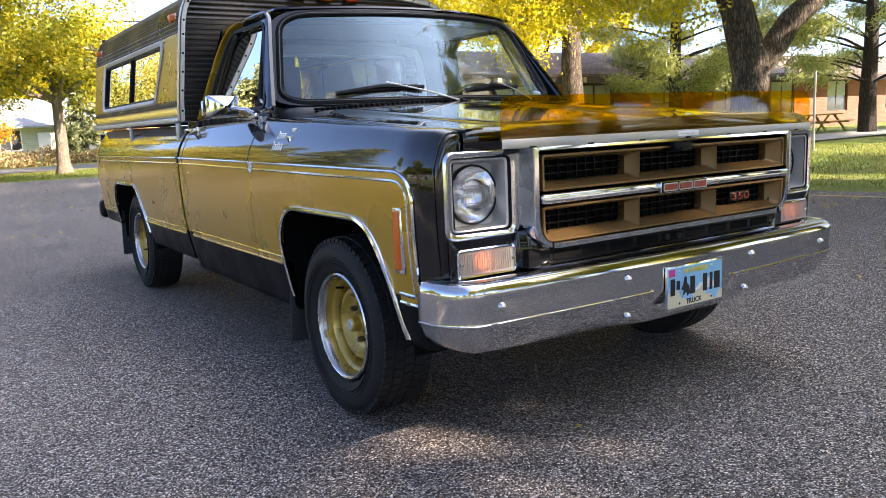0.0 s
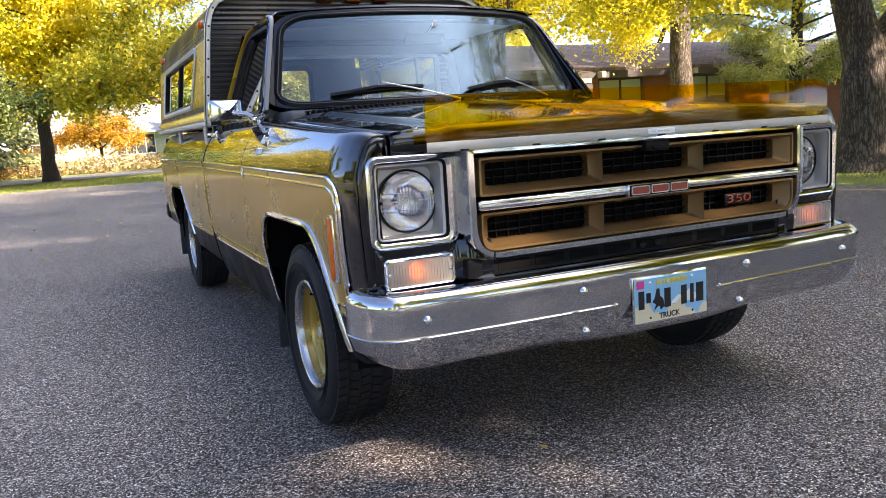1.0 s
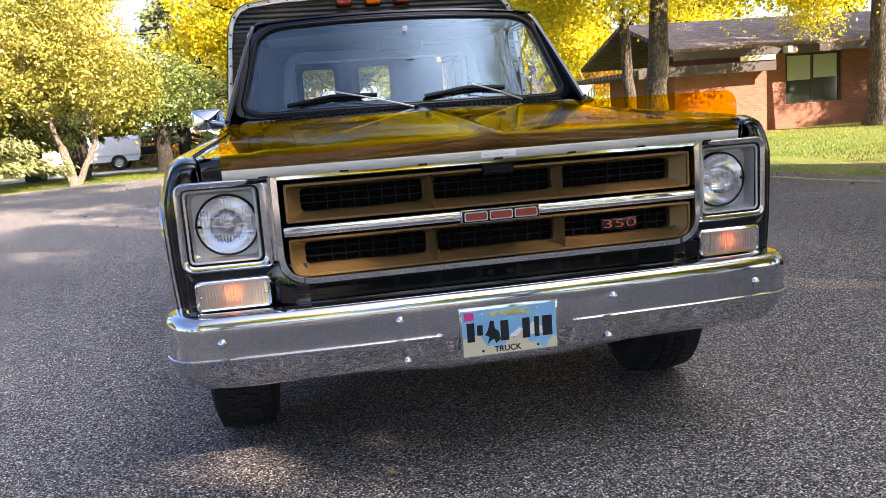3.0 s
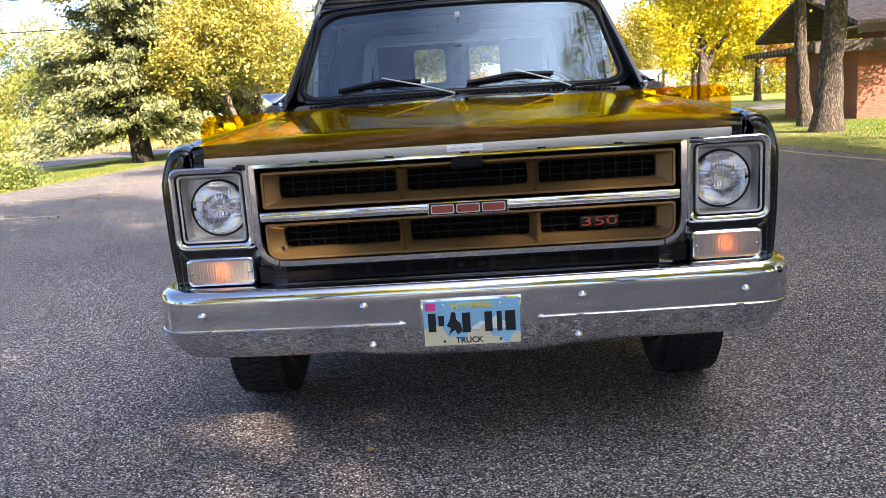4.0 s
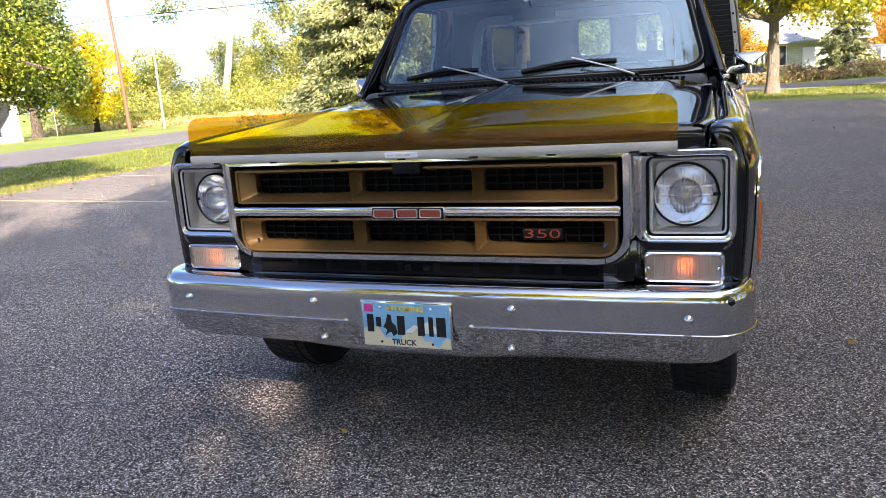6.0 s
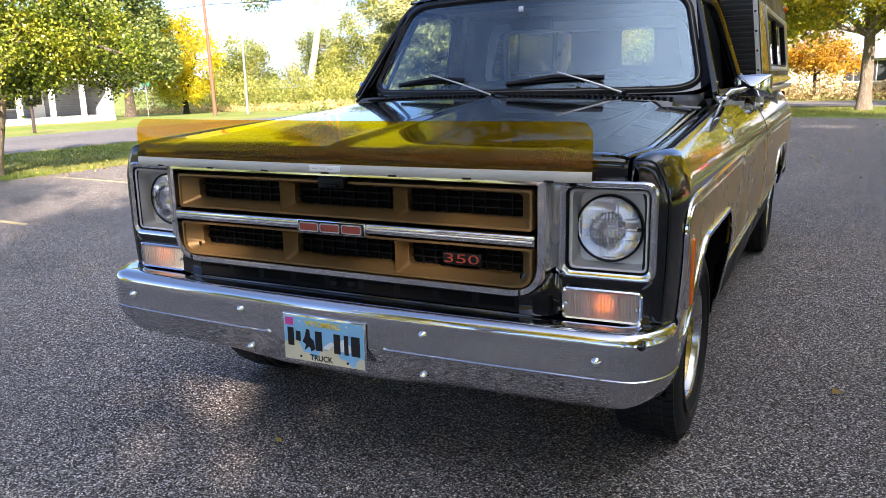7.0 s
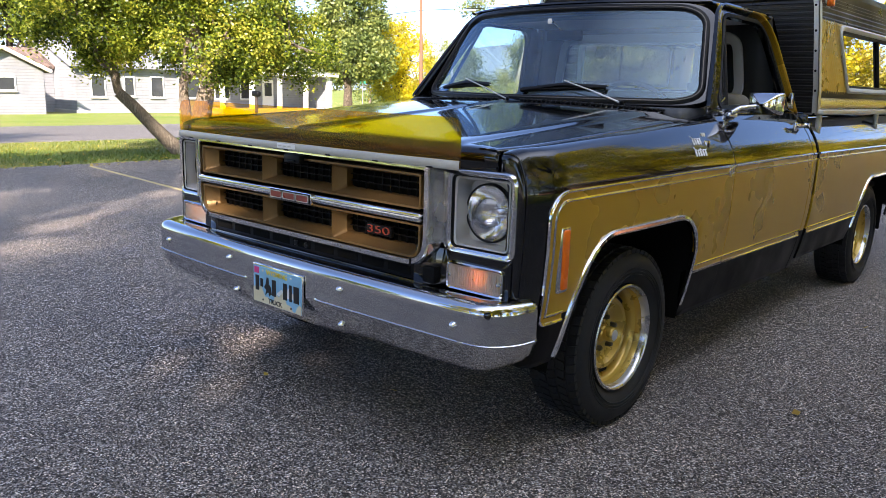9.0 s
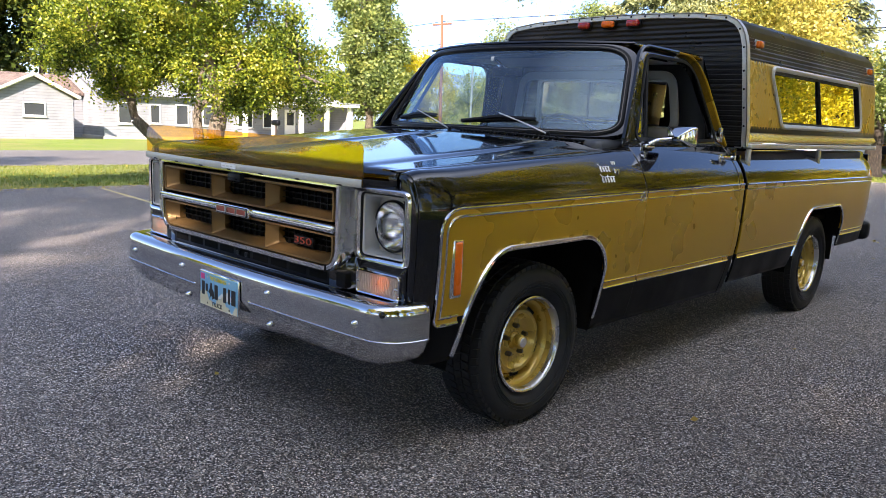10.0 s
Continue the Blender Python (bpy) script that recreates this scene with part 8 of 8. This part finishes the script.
# ---- buildings ----
def window(parent, c, w, h, normal, frame_mat, pane_mat, depth=0.10, split=0, sill=True):
    """A window set in a wall: frame, pane and sill. c: centre on the wall face; normal: 'x+', 'x-', 'y-' ..."""
    ax = {"y-": Matrix.Identity(4), "x+": Matrix.Rotation(radians(90), 4, "Z"), "x-": Matrix.Rotation(radians(-90), 4, "Z"), "y+": Matrix.Rotation(radians(180), 4, "Z")}[normal]
    m_ = Matrix.Translation(c) @ ax
    bm = bmesh.new()
    for x0, x1, z0, z1 in ((-w / 2, -w / 2 + 0.07, -h / 2, h / 2), (w / 2 - 0.07, w / 2, -h / 2, h / 2), (-w / 2 + 0.07, w / 2 - 0.07, -h / 2, -h / 2 + 0.07), (-w / 2 + 0.07, w / 2 - 0.07, h / 2 - 0.07, h / 2)):
        rbox(bm, x0, x1, -0.05, depth - 0.02, z0, z1, 0.008, 1, m_)
    for k in range(split):
        xx = -w / 2 + w * (k + 1) / (split + 1)
        rbox(bm, xx - 0.03, xx + 0.03, -0.03, depth - 0.03, -h / 2 + 0.07, h / 2 - 0.07, 0.006, 1, m_)
    f = part("window", bm, frame_mat, parent)
    part("pane", box(-w / 2 + 0.05, w / 2 - 0.05, -0.012, 0.02, -h / 2 + 0.05, h / 2 - 0.05, 0, 1, m_), pane_mat, f)
    if sill:
        part("sill", box(-w / 2 - 0.05, w / 2 + 0.05, -0.09, 0.0, -h / 2 - 0.08, -h / 2, 0.01, 1, m_), M_CONCRETE, f)
    return f


def gable_roof(bm, x0, x1, y0, y1, z0, rise, over=0.4, along="x", thick=0.14):
    """Two sloping roof slabs with eaves."""
    if along == "x":
        yc = (y0 + y1) / 2
        for sgn, ye in ((-1, y0 - over), (1, y1 + over)):
            ze = z0 - rise * over / ((y1 - y0) / 2)
            a = [(x0 - over, yc, z0 + rise), (x1 + over, yc, z0 + rise), (x1 + over, ye, ze), (x0 - over, ye, ze)]
            strip(bm, [[a[0], a[1]], [a[3], a[2]], [(p[0], p[1], p[2] + thick) for p in (a[3], a[2])], [(p[0], p[1], p[2] + thick) for p in (a[0], a[1])], [a[0], a[1]]])
            for q in ((a[0], a[3]), (a[1], a[2])):
                bm.faces.new([bm.verts.new(v) for v in (q[0], q[1], (q[1][0], q[1][1], q[1][2] + thick), (q[0][0], q[0][1], q[0][2] + thick))])
    else:
        t = bmesh.new()
        gable_roof(t, y0, y1, x0, x1, z0, rise, over, "x", thick)
        for v in t.verts:
            v.co = Vector((v.co.y, v.co.x, v.co.z))
        me = bpy.data.meshes.new("tmp")
        t.to_mesh(me)
        t.free()
        bm.from_mesh(me)
        bpy.data.meshes.remove(me)


def gable_wall(bm, x0, x1, y, z0, z1, apex, thick, normal="y"):
    pts = [(x0, z0), (x1, z0), (x1, z1), ((x0 + x1) / 2, apex), (x0, z1)]
    a = [bm.verts.new((p[0], y, p[1]) if normal == "y" else (y, p[0], p[1])) for p in pts]
    b = [bm.verts.new((p[0], y + thick, p[1]) if normal == "y" else (y + thick, p[0], p[1])) for p in pts]
    bm.faces.new(a)
    bm.faces.new(b)
    for i in range(5):
        bm.faces.new((a[i], a[(i + 1) % 5], b[(i + 1) % 5], b[i]))


# white garage, gable end to the street
gz = terrain(-42, 12)
gar = thing("garage", "small white lap-sided garage with a gable roof", "garage", pose(-42.0, 0, gz - 0.1))
bm = bmesh.new()
gable_wall(bm, 10.4, 14.5, -0.15, 0, 2.35, 3.35, 0.15, "x")
gable_wall(bm, 10.4, 14.5, -7.0, 0, 2.35, 3.35, 0.15, "x")
rbox(bm, -6.85, -0.15, 10.4, 10.55, 0, 2.35, 0.0, 1)
rbox(bm, -6.85, -0.15, 14.35, 14.5, 0, 2.35, 0.0, 1)
part("wall", bm, M_SIDING, gar, smooth=False)
bm = bmesh.new()
gable_roof(bm, -7.0, 0.0, 10.4, 14.5, 2.38, 1.0, 0.3)
part("roof", bm, M_SHINGLE, gar, smooth=False)
bm = bmesh.new()
for ya, yb, za, zb in ((10.1, 12.45, 2.24, 3.40), (12.45, 14.8, 3.40, 2.24)):
    tube(bm, [(0.32, ya, za + 0.08), (0.32, yb, zb + 0.08)], 0.09, 4)
part("bargeboard", bm, M_WHITE, gar, smooth=False)
window(gar, (0.0, 12.5, 1.65), 1.15, 0.75, "x+", M_WHITE, M_PANEDARK)
# neighbour's brown shed
shed = thing("shed", "weathered brown shed beside the garage", "shed", pose(-43.0, 6.4, gz - 0.1))
part("wall", box(-5, 0, 0, 3.3, 0, 2.2, 0.02, 1), M_FASCIA, shed, smooth=False)
part("roof", box(-5.3, 0.3, -0.3, 3.6, 2.2, 2.36, 0.02, 1), M_SHINGLE, shed, smooth=False)

# white house with a porch
hx0, hz = -44.0, terrain(-44, 24) - 0.1
hs = thing("white_house", "white lap-sided bungalow with a columned porch", "house", pose(hx0, 0, hz))
bm = bmesh.new()
rbox(bm, -9, 0, 17.0, 34.2, 0, 2.9, 0, 1)
gable_wall(bm, -9, 0, 17.0, 2.9, 2.9, 4.6, 0.12, "y")
gable_wall(bm, -9, 0, 34.08, 2.9, 2.9, 4.6, 0.12, "y")
part("wall", bm, M_SIDING, hs, smooth=False)
bm = bmesh.new()
gable_roof(bm, -9.0, 0.0, 17.0, 34.2, 2.92, 1.7, 0.5, "y")
part("roof", bm, M_SHINGLEGREY, hs, smooth=False)
part("foundation", box(-9.1, 0.1, 16.9, 34.3, -0.3, 0.25, 0.01, 1), M_CONCRETE, hs)
for yy, ww, hh_ in ((18.3, 0.9, 1.3), (20.2, 0.7, 1.2), (22.0, 0.9, 1.3), (24.2, 1.6, 1.3), (26.6, 1.2, 1.4), (28.6, 1.2, 1.4)):
    window(hs, (0.0, yy, 1.65), ww, hh_, "x+", M_WHITE, M_PANEDARK)
dr = part("front_door", box(-0.02, 0.06, 29.8, 30.7, 0.25, 2.3, 0.01, 1), M_WHITE, hs)
part("door_pane", box(0.055, 0.065, 29.95, 30.55, 1.2, 2.1, 0.005, 1), M_PANEDARK, dr)
part("porch_floor", box(0.1, 2.6, 25.0, 34.0, -0.2, 0.42, 0.02, 1), M_CONCRETE, hs)
part("porch_roof", box(-0.2, 2.9, 24.7, 34.3, 2.62, 2.82, 0.02, 1), M_WHITE, hs)
part("porch_roof_cover", box(-0.2, 2.95, 24.7, 34.3, 2.82, 2.92, 0.02, 1), M_SHINGLEGREY, hs)
part("porch_end_wall", box(0.1, 2.6, 33.8, 33.95, 0.42, 2.62, 0.01, 1), M_SIDING, hs)
for yy in (25.1, 27.3, 29.5, 31.7, 33.7):
    part("porch_column", box(2.3, 2.55, yy - 0.13, yy + 0.13, 0.42, 2.62, 0.02, 1), M_WHITE, hs)
part("steps", box(2.6, 3.4, 29.4, 31.4, -0.2, 0.18, 0.02, 1), M_CONCRETE, hs)
# small back wing between garage and house
wing = thing("back_wing", "white back wing with a railed stair", "house", pose(-47.0, 0, hz))
part("wall", box(-5, 0, 13.2, 17.0, 0, 2.7, 0.02, 1), M_SIDING, wing, smooth=False)
bm = bmesh.new()
gable_roof(bm, -5, 0, 13.2, 17.0, 2.7, 1.0, 0.3, "y")
part("roof", bm, M_SHINGLE, wing, smooth=False)
window(wing, (0.0, 16.0, 1.7), 0.8, 1.2, "x+", M_WHITE, M_PANEDARK)
part("door", box(-0.02, 0.05, 14.2, 15.0, 0.5, 2.4, 0.01, 1), M_PANEDARK, wing)
part("stair_landing", box(0.0, 1.3, 13.9, 15.3, 0.0, 0.5, 0.02, 1), M_CONCRETE, wing)
for yy in (13.95, 14.4, 14.85, 15.25):
    part("stair_post", box(1.2, 1.28, yy - 0.03, yy + 0.03, 0.5, 1.45, 0.005, 1), M_WHITE, wing)
part("stair_rail", box(1.18, 1.30, 13.9, 15.3, 1.42, 1.50, 0.01, 1), M_WHITE, wing)

# pale green house across the north street
gz2 = terrain(4, 64) - 0.1
gh = thing("green_house", "pale green ranch house with a low grey roof", "house", pose(0, 64.0, gz2))
part("wall", box(-6, 10, 0, 9, 0, 2.8, 0.02, 1), M_SIDEGREEN, gh, smooth=False)
bm = bmesh.new()
gable_roof(bm, -6, 10, 0, 9, 2.85, 2.0, 0.6, "x")
part("roof", bm, M_SHINGLEGREY, gh, smooth=False)
for xx, ww, hh_, sp_n in ((-3.5, 1.8, 0.9, 1), (3.0, 3.0, 1.6, 3), (8.2, 1.6, 1.2, 1)):
    window(gh, (xx, 0.0, 1.7), ww, hh_, "y-", M_WHITE, M_PANEDARK, split=sp_n)
part("front_door", box(5.6, 6.5, -0.06, 0.02, 0.1, 2.2, 0.01, 1), M_WHITE, gh)
# peach building far behind
pb = thing("peach_building", "peach stucco building with a brown gable roof", "building", pose(11.0, 82.0, terrain(11, 82) - 0.1))
bm = bmesh.new()
rbox(bm, -4, 12, 0, 10, 0, 3.8, 0, 1)
gable_wall(bm, -4, 12, 0.0, 3.8, 3.8, 6.2, 0.1, "y")
part("wall", bm, M_STUCCO, pb, smooth=False)
bm = bmesh.new()
gable_roof(bm, -4, 12, 0, 10, 3.82, 2.4, 0.4, "y")
part("roof", bm, M_SHINGLE, pb, smooth=False)
for xx in (-1.5, 4.0, 9.0):
    window(pb, (xx, 0.0, 2.0), 1.5, 1.3, "y-", M_WHITE, M_PANEDARK)

# brick building along the east lawn: a low west wing and a long main range
bb = thing("brick_building", "low orange brick building with brown shingle roof and tall windows", "building", pose(0, 19.6, -0.1))
WX0, WX1 = 14.5, 56.0
openings = [(15.7, 17.8), (19.9, 22.0), (24.2, 26.3), (28.5, 30.6), (33.0, 35.0), (38.0, 40.0), (44.0, 46.0), (50.0, 52.0)]
bm = bmesh.new()
prev = WX0
for a, b in openings:
    rbox(bm, prev, a, 0.8, 1.1, 0, 3.05, 0, 1)
    rbox(bm, a, b, 0.8, 1.1, 0, 0.85, 0, 1)
    rbox(bm, a, b, 0.8, 1.1, 2.50, 3.05, 0, 1)
    prev = b
rbox(bm, prev, WX1, 0.8, 1.1, 0, 3.05, 0, 1)
rbox(bm, WX0, WX0 + 0.3, 1.1, 6.2, 0, 3.05, 0, 1)
rbox(bm, WX1 - 0.3, WX1, 1.1, 6.2, 0, 3.05, 0, 1)
rbox(bm, WX0 + 0.3, WX1 - 0.3, 5.9, 6.2, 0, 3.05, 0, 1)
part("wall", bm, M_BRICK, bb, "orange brick wall", smooth=False)
for a, b in openings:
    w_ = window(bb, ((a + b) / 2, 0.92, 1.68), b - a, 1.65, "y-", M_FASCIA, M_PANEDARK, 0.12, 1)
    part("blind", box(a + 0.12, (a + b) / 2 - 0.06, 0.895, 0.91, 1.62, 2.42, 0.0, 1), M_BLIND, w_)
    part("blind", box((a + b) / 2 + 0.06, b - 0.12, 0.895, 0.91, 1.66, 2.42, 0.0, 1), M_BLIND, w_)
bm = bmesh.new()
gable_roof(bm, 12.2, WX1, 0.8, 6.2, 3.00, 0.85, 1.1, "x", 0.14)
part("roof", bm, M_SHINGLE, bb, "brown shingle roof", smooth=False)
part("fascia", box(11.1, WX1 + 1.1, -0.36, -0.30, 2.44, 2.70, 0.01, 1), M_FASCIA, bb)
part("soffit", box(11.2, WX1, -0.30, 0.80, 2.62, 2.68, 0.005, 1), M_TAN, bb)
for k in range(9):
    xx = 14.9 + 4.1 * k
    part("rafter_end", box(xx - 0.09, xx + 0.09, -0.62, 0.8, 2.46, 2.66, 0.01, 1), M_TAN, bb)
wg = thing("brick_wing", "low brick wing with a shallow brown roof", "building", pose(0, 19.6, -0.1))
part("wall", box(11.3, 14.48, 0.0, 5.0, 0, 2.10, 0.01, 1), M_BRICK, wg, smooth=False)
part("roof", box(9.9, 14.48, -0.5, 5.2, 2.10, 2.24, 0.01, 1), M_SHINGLE, wg, smooth=False)
part("fascia", box(9.85, 14.46, -0.55, -0.5, 1.96, 2.27, 0.01, 1), M_FASCIA, wg)
part("fascia_board", box(13.2, 14.4, -0.60, -0.56, 2.28, 2.44, 0.01, 1), M_TAN, wg)

# ---- street furniture ----
lx, ly = -34.5, 39.0
lamp = thing("street_lamp", "grey steel street lamp with a curved arm", "street lamp", pose(lx, ly, terrain(lx, ly)))
part("pole", tube(bmesh.new(), [(0, 0, 0), (0, 0, 4), (0, 0, 6.6)], [0.10, 0.075, 0.06], 10), M_GALV, lamp)
part("arm", tube(bmesh.new(), [(0, 0, 6.55), (0.04, 0.03, 6.85), (0.16, 0.12, 7.08), (0.36, 0.28, 7.20), (0.85, 0.66, 7.24)], 0.045, 8), M_GALV, lamp)
part("lamp_head", box(-0.05, 0.55, -0.10, 0.10, -0.07, 0.07, 0.05, 2, Matrix.Translation((0.80, 0.62, 7.22)) @ Matrix.Rotation(radians(38), 4, "Z")), M_GALV, lamp)
px_, py_ = -36.3, 37.8
pole = thing("utility_pole", "reddish wooden utility pole with a crossarm", "utility pole", pose(px_, py_, terrain(px_, py_)))
part("mast", tube(bmesh.new(), [(0, 0, 0), (-0.1, 0, 5), (-0.25, 0, 9.2)], [0.13, 0.11, 0.09], 10), M_WOODPOLE, pole)
part("crossarm", box(-1.1, 0.7, -0.06, 0.06, 8.5, 8.62, 0.01, 1), M_WOODPOLE, pole)
for xx in (-0.95, -0.5, 0.2, 0.55):
    part("insulator", tube(bmesh.new(), [(xx, 0, 8.62), (xx, 0, 8.8)], 0.05, 8), M_GALV, pole)
for dz in (8.75, 7.2):
    bm = bmesh.new()
    tube(bm, [(px_ - 60 + 120 * k / 24, py_ + 5 - 10 * k / 24, terrain(px_, py_) + dz - 0.6 * math.sin(math.pi * ((k * 2) % 24) / 24)) for k in range(25)], 0.02, 5, False)
    tagged(part("power_line", bm, M_PLASTIC, None), "thin black overhead cable", "cable")
sg = thing("street_sign", "green street name sign on a thin post", "sign", pose(-46.0, 41.0, terrain(-46, 41)))
part("post", tube(bmesh.new(), [(0, 0, 0), (0, 0, 2.5)], 0.035, 8), M_GALV, sg)
part("blade", box(-0.35, 0.35, -0.015, 0.015, 2.3, 2.55, 0.005, 1), surface("sign_green", (0.04, 0.25, 0.16), 0.4), sg)
mb = thing("mailbox", "black mailbox on a post by the street", "mailbox", pose(-27.0, 17.6, terrain(-27, 17.6)))
part("post", box(-0.05, 0.05, -0.05, 0.05, 0, 1.05, 0.01, 1), M_FASCIA, mb)
part("box", box(-0.25, 0.25, -0.11, 0.11, 1.05, 1.30, 0.08, 3), M_PLASTIC, mb)

pt = thing("picnic_table", "yellow timber picnic table on the lawn", "picnic table", pose(30.5, 16.3, -0.04))
part("tabletop", box(-1.0, 1.0, -0.38, 0.38, 0.70, 0.76, 0.01, 1), M_PICNIC, pt)
for s in (-1, 1):
    part("bench", box(-1.0, 1.0, s * 0.72 - 0.14, s * 0.72 + 0.14, 0.42, 0.47, 0.01, 1), M_PICNIC, pt)
    for q in (-1, 1):
        part("leg", tube(bmesh.new(), [(s * 0.75, q * 0.65, 0), (s * 0.75, q * 0.12, 0.70)], 0.05, 4), M_PICNIC, pt)
    part("brace", box(s * 0.75 - 0.04, s * 0.75 + 0.04, -0.80, 0.80, 0.36, 0.42, 0.01, 1), M_PICNIC, pt)
flag = thing("sign_post", "thin steel post on the lawn", "post", pose(16.5, 8.4, -0.04))
part("post", tube(bmesh.new(), [(0, 0, 0), (0, 0, 2.0)], 0.03, 8), M_GALV, flag)


def far_car(name, label, category, m_, paint, kind="truck", length=5.4):
    """A parked vehicle some way off: body, glasshouse, wheels, bumpers, lamps."""
    t = thing(name, label, category, m_)
    L = length / 2
    bm = bmesh.new()
    if kind == "truck":
        prof = [(-L, 0.45), (-L, 0.95), (-L + 0.12, 1.08), (-L + 1.45, 1.16), (-L + 2.05, 1.80), (-L + 3.2, 1.82), (-L + 3.45, 1.16), (L, 1.12), (L, 0.45)]
    else:
        prof = [(-L, 0.35), (-L, 0.72), (-L + 1.0, 0.90), (-L + 1.7, 1.40), (-L + 3.0, 1.42), (-L + 3.7, 0.98), (L, 0.92), (L, 0.38)]
    pr = rpoly(prof, 0.10, 4)
    half = 0.95 if kind == "truck" else 0.85
    rows = [[(x, w * (1 - 0.10 * max(0, (z - 1.1) / 0.7)), z) for x, z in pr] for w in (-half, -half * 0.6, half * 0.6, half)]
    vs = strip(bm, rows, True)
    bm.faces.new(vs[0])
    bm.faces.new(vs[-1])
    part("body", bm, paint, t)
    belt, top = (1.18, 1.74) if kind == "truck" else (0.95, 1.36)
    a0, a1 = (-L + 1.62, -L + 3.25) if kind == "truck" else (-L + 1.25, -L + 3.2)
    for s in (-1, 1):
        bm = bmesh.new()
        bm.faces.new([bm.verts.new((x, s * (half * 0.985 if z < belt + 0.1 else half * 0.945), z)) for x, z in ((a0 + 0.05, belt), (a1, belt), (a1 - 0.15, top), (a0 + 0.52, top))])
        part("side_glass", bm, M_PANEDARK, t, smooth=False)
        for x in (-L + 0.95, L - 1.05):
            r = 0.40 if kind == "truck" else 0.32
            w = part("wheel", revolve(bmesh.new(), [(0.0001, 0.0), (r * 0.55, 0.0), (r * 0.6, 0.02), (r * 0.95, 0.02), (r, -0.02), (r, -0.2), (r * 0.9, -0.22)], (x, s * (half + 0.02), r), (0, s, 0), 20), M_RUBBER, t)
            part("rim", revolve(bmesh.new(), [(0.0001, 0.015), (r * 0.2, 0.02), (r * 0.5, 0.0), (r * 0.58, 0.03)], (x, s * (half + 0.015), r), (0, s, 0), 16), M_ALU, w)
        part("headlamp", box(-L - 0.01, -L + 0.10, *sorted((s * half * 0.62, s * half * 0.95)), 0.78, 0.95, 0.02, 2), M_SATIN, t)
    part("front_bumper", box(-L - 0.08, -L + 0.10, -half, half, 0.42, 0.62, 0.03, 2), M_PLASTIC if kind != "truck" else M_SATIN, t)
    part("rear_bumper", box(L - 0.10, L + 0.08, -half, half, 0.42, 0.60, 0.03, 2), M_PLASTIC, t)
    return t


wt = far_car("utility_truck", "white work truck with a service body parked on the street", "truck", pose(-11.2, 40.5, terrain(-11, 40) + 0.0, 0, 0, 4), M_CARWHITE, "truck", 5.6)
part("service_body", box(0.55, 2.85, -1.0, 1.0, 0.75, 1.75, 0.05, 2), M_CARWHITE, wt)
part("crane_mast", tube(bmesh.new(), [(2.4, 0.5, 1.7), (2.4, 0.5, 2.3), (3.1, 0.5, 2.2)], 0.08, 8), M_CARRED, wt)
part("tail_rack", box(2.85, 3.6, -0.9, 0.9, 0.7, 1.1, 0.04, 2), M_PLASTIC, wt)
tr_ = thing("cargo_trailer", "grey enclosed cargo trailer parked by the street", "trailer", pose(10.4, 64.5, terrain(10.4, 64.5), 0, 0, 4))
tr_.scale = (0.72, 0.72, 0.72)
part("body", box(-2.6, 2.6, -1.05, 1.05, 0.55, 2.45, 0.10, 3), M_CARGREY, tr_)
for k in range(3):
    part("lettering_bar", box(-1.7 + 0.25 * k, 0.1 - 0.2 * k, -1.062, -1.05, 1.95 - 0.32 * k, 2.12 - 0.32 * k, 0.002, 1), M_WHITE, tr_)
part("door", box(0.6, 1.5, -1.065, -1.05, 0.75, 2.2, 0.01, 1), M_GALV, tr_)
for xx in (-0.5, 0.4):
    part("wheel", revolve(bmesh.new(), [(0.0001, 0), (0.18, 0.01), (0.33, 0.02), (0.36, -0.02), (0.36, -0.2)], (xx, -1.08, 0.36), (0, -1, 0), 18), M_RUBBER, tr_)
    part("mudguard", box(xx - 0.42, xx + 0.42, -1.20, -1.05, 0.74, 0.80, 0.02, 1), M_PLASTIC, tr_)
part("tongue", box(-3.9, -2.6, -0.06, 0.06, 0.42, 0.54, 0.01, 1), M_PLASTIC, tr_)
part("jack_stand", tube(bmesh.new(), [(-3.7, 0, 0.02), (-3.7, 0, 0.6)], 0.04, 8), M_GALV, tr_)
far_car("parked_pickup", "white pickup parked across the street", "pickup truck", pose(16.0, 71.0, terrain(16, 71), 0, 0, 50), M_CARWHITE, "truck", 5.4)
far_car("parked_car", "red car parked across the street", "car", pose(13.6, 70.0, terrain(13.6, 70), 0, 0, 62), M_CARRED, "car", 4.4)
far_car("parked_car", "grey car parked across the street", "car", pose(21.5, 72.5, terrain(21.5, 72), 0, 0, 40), M_CARGREY, "car", 4.5)
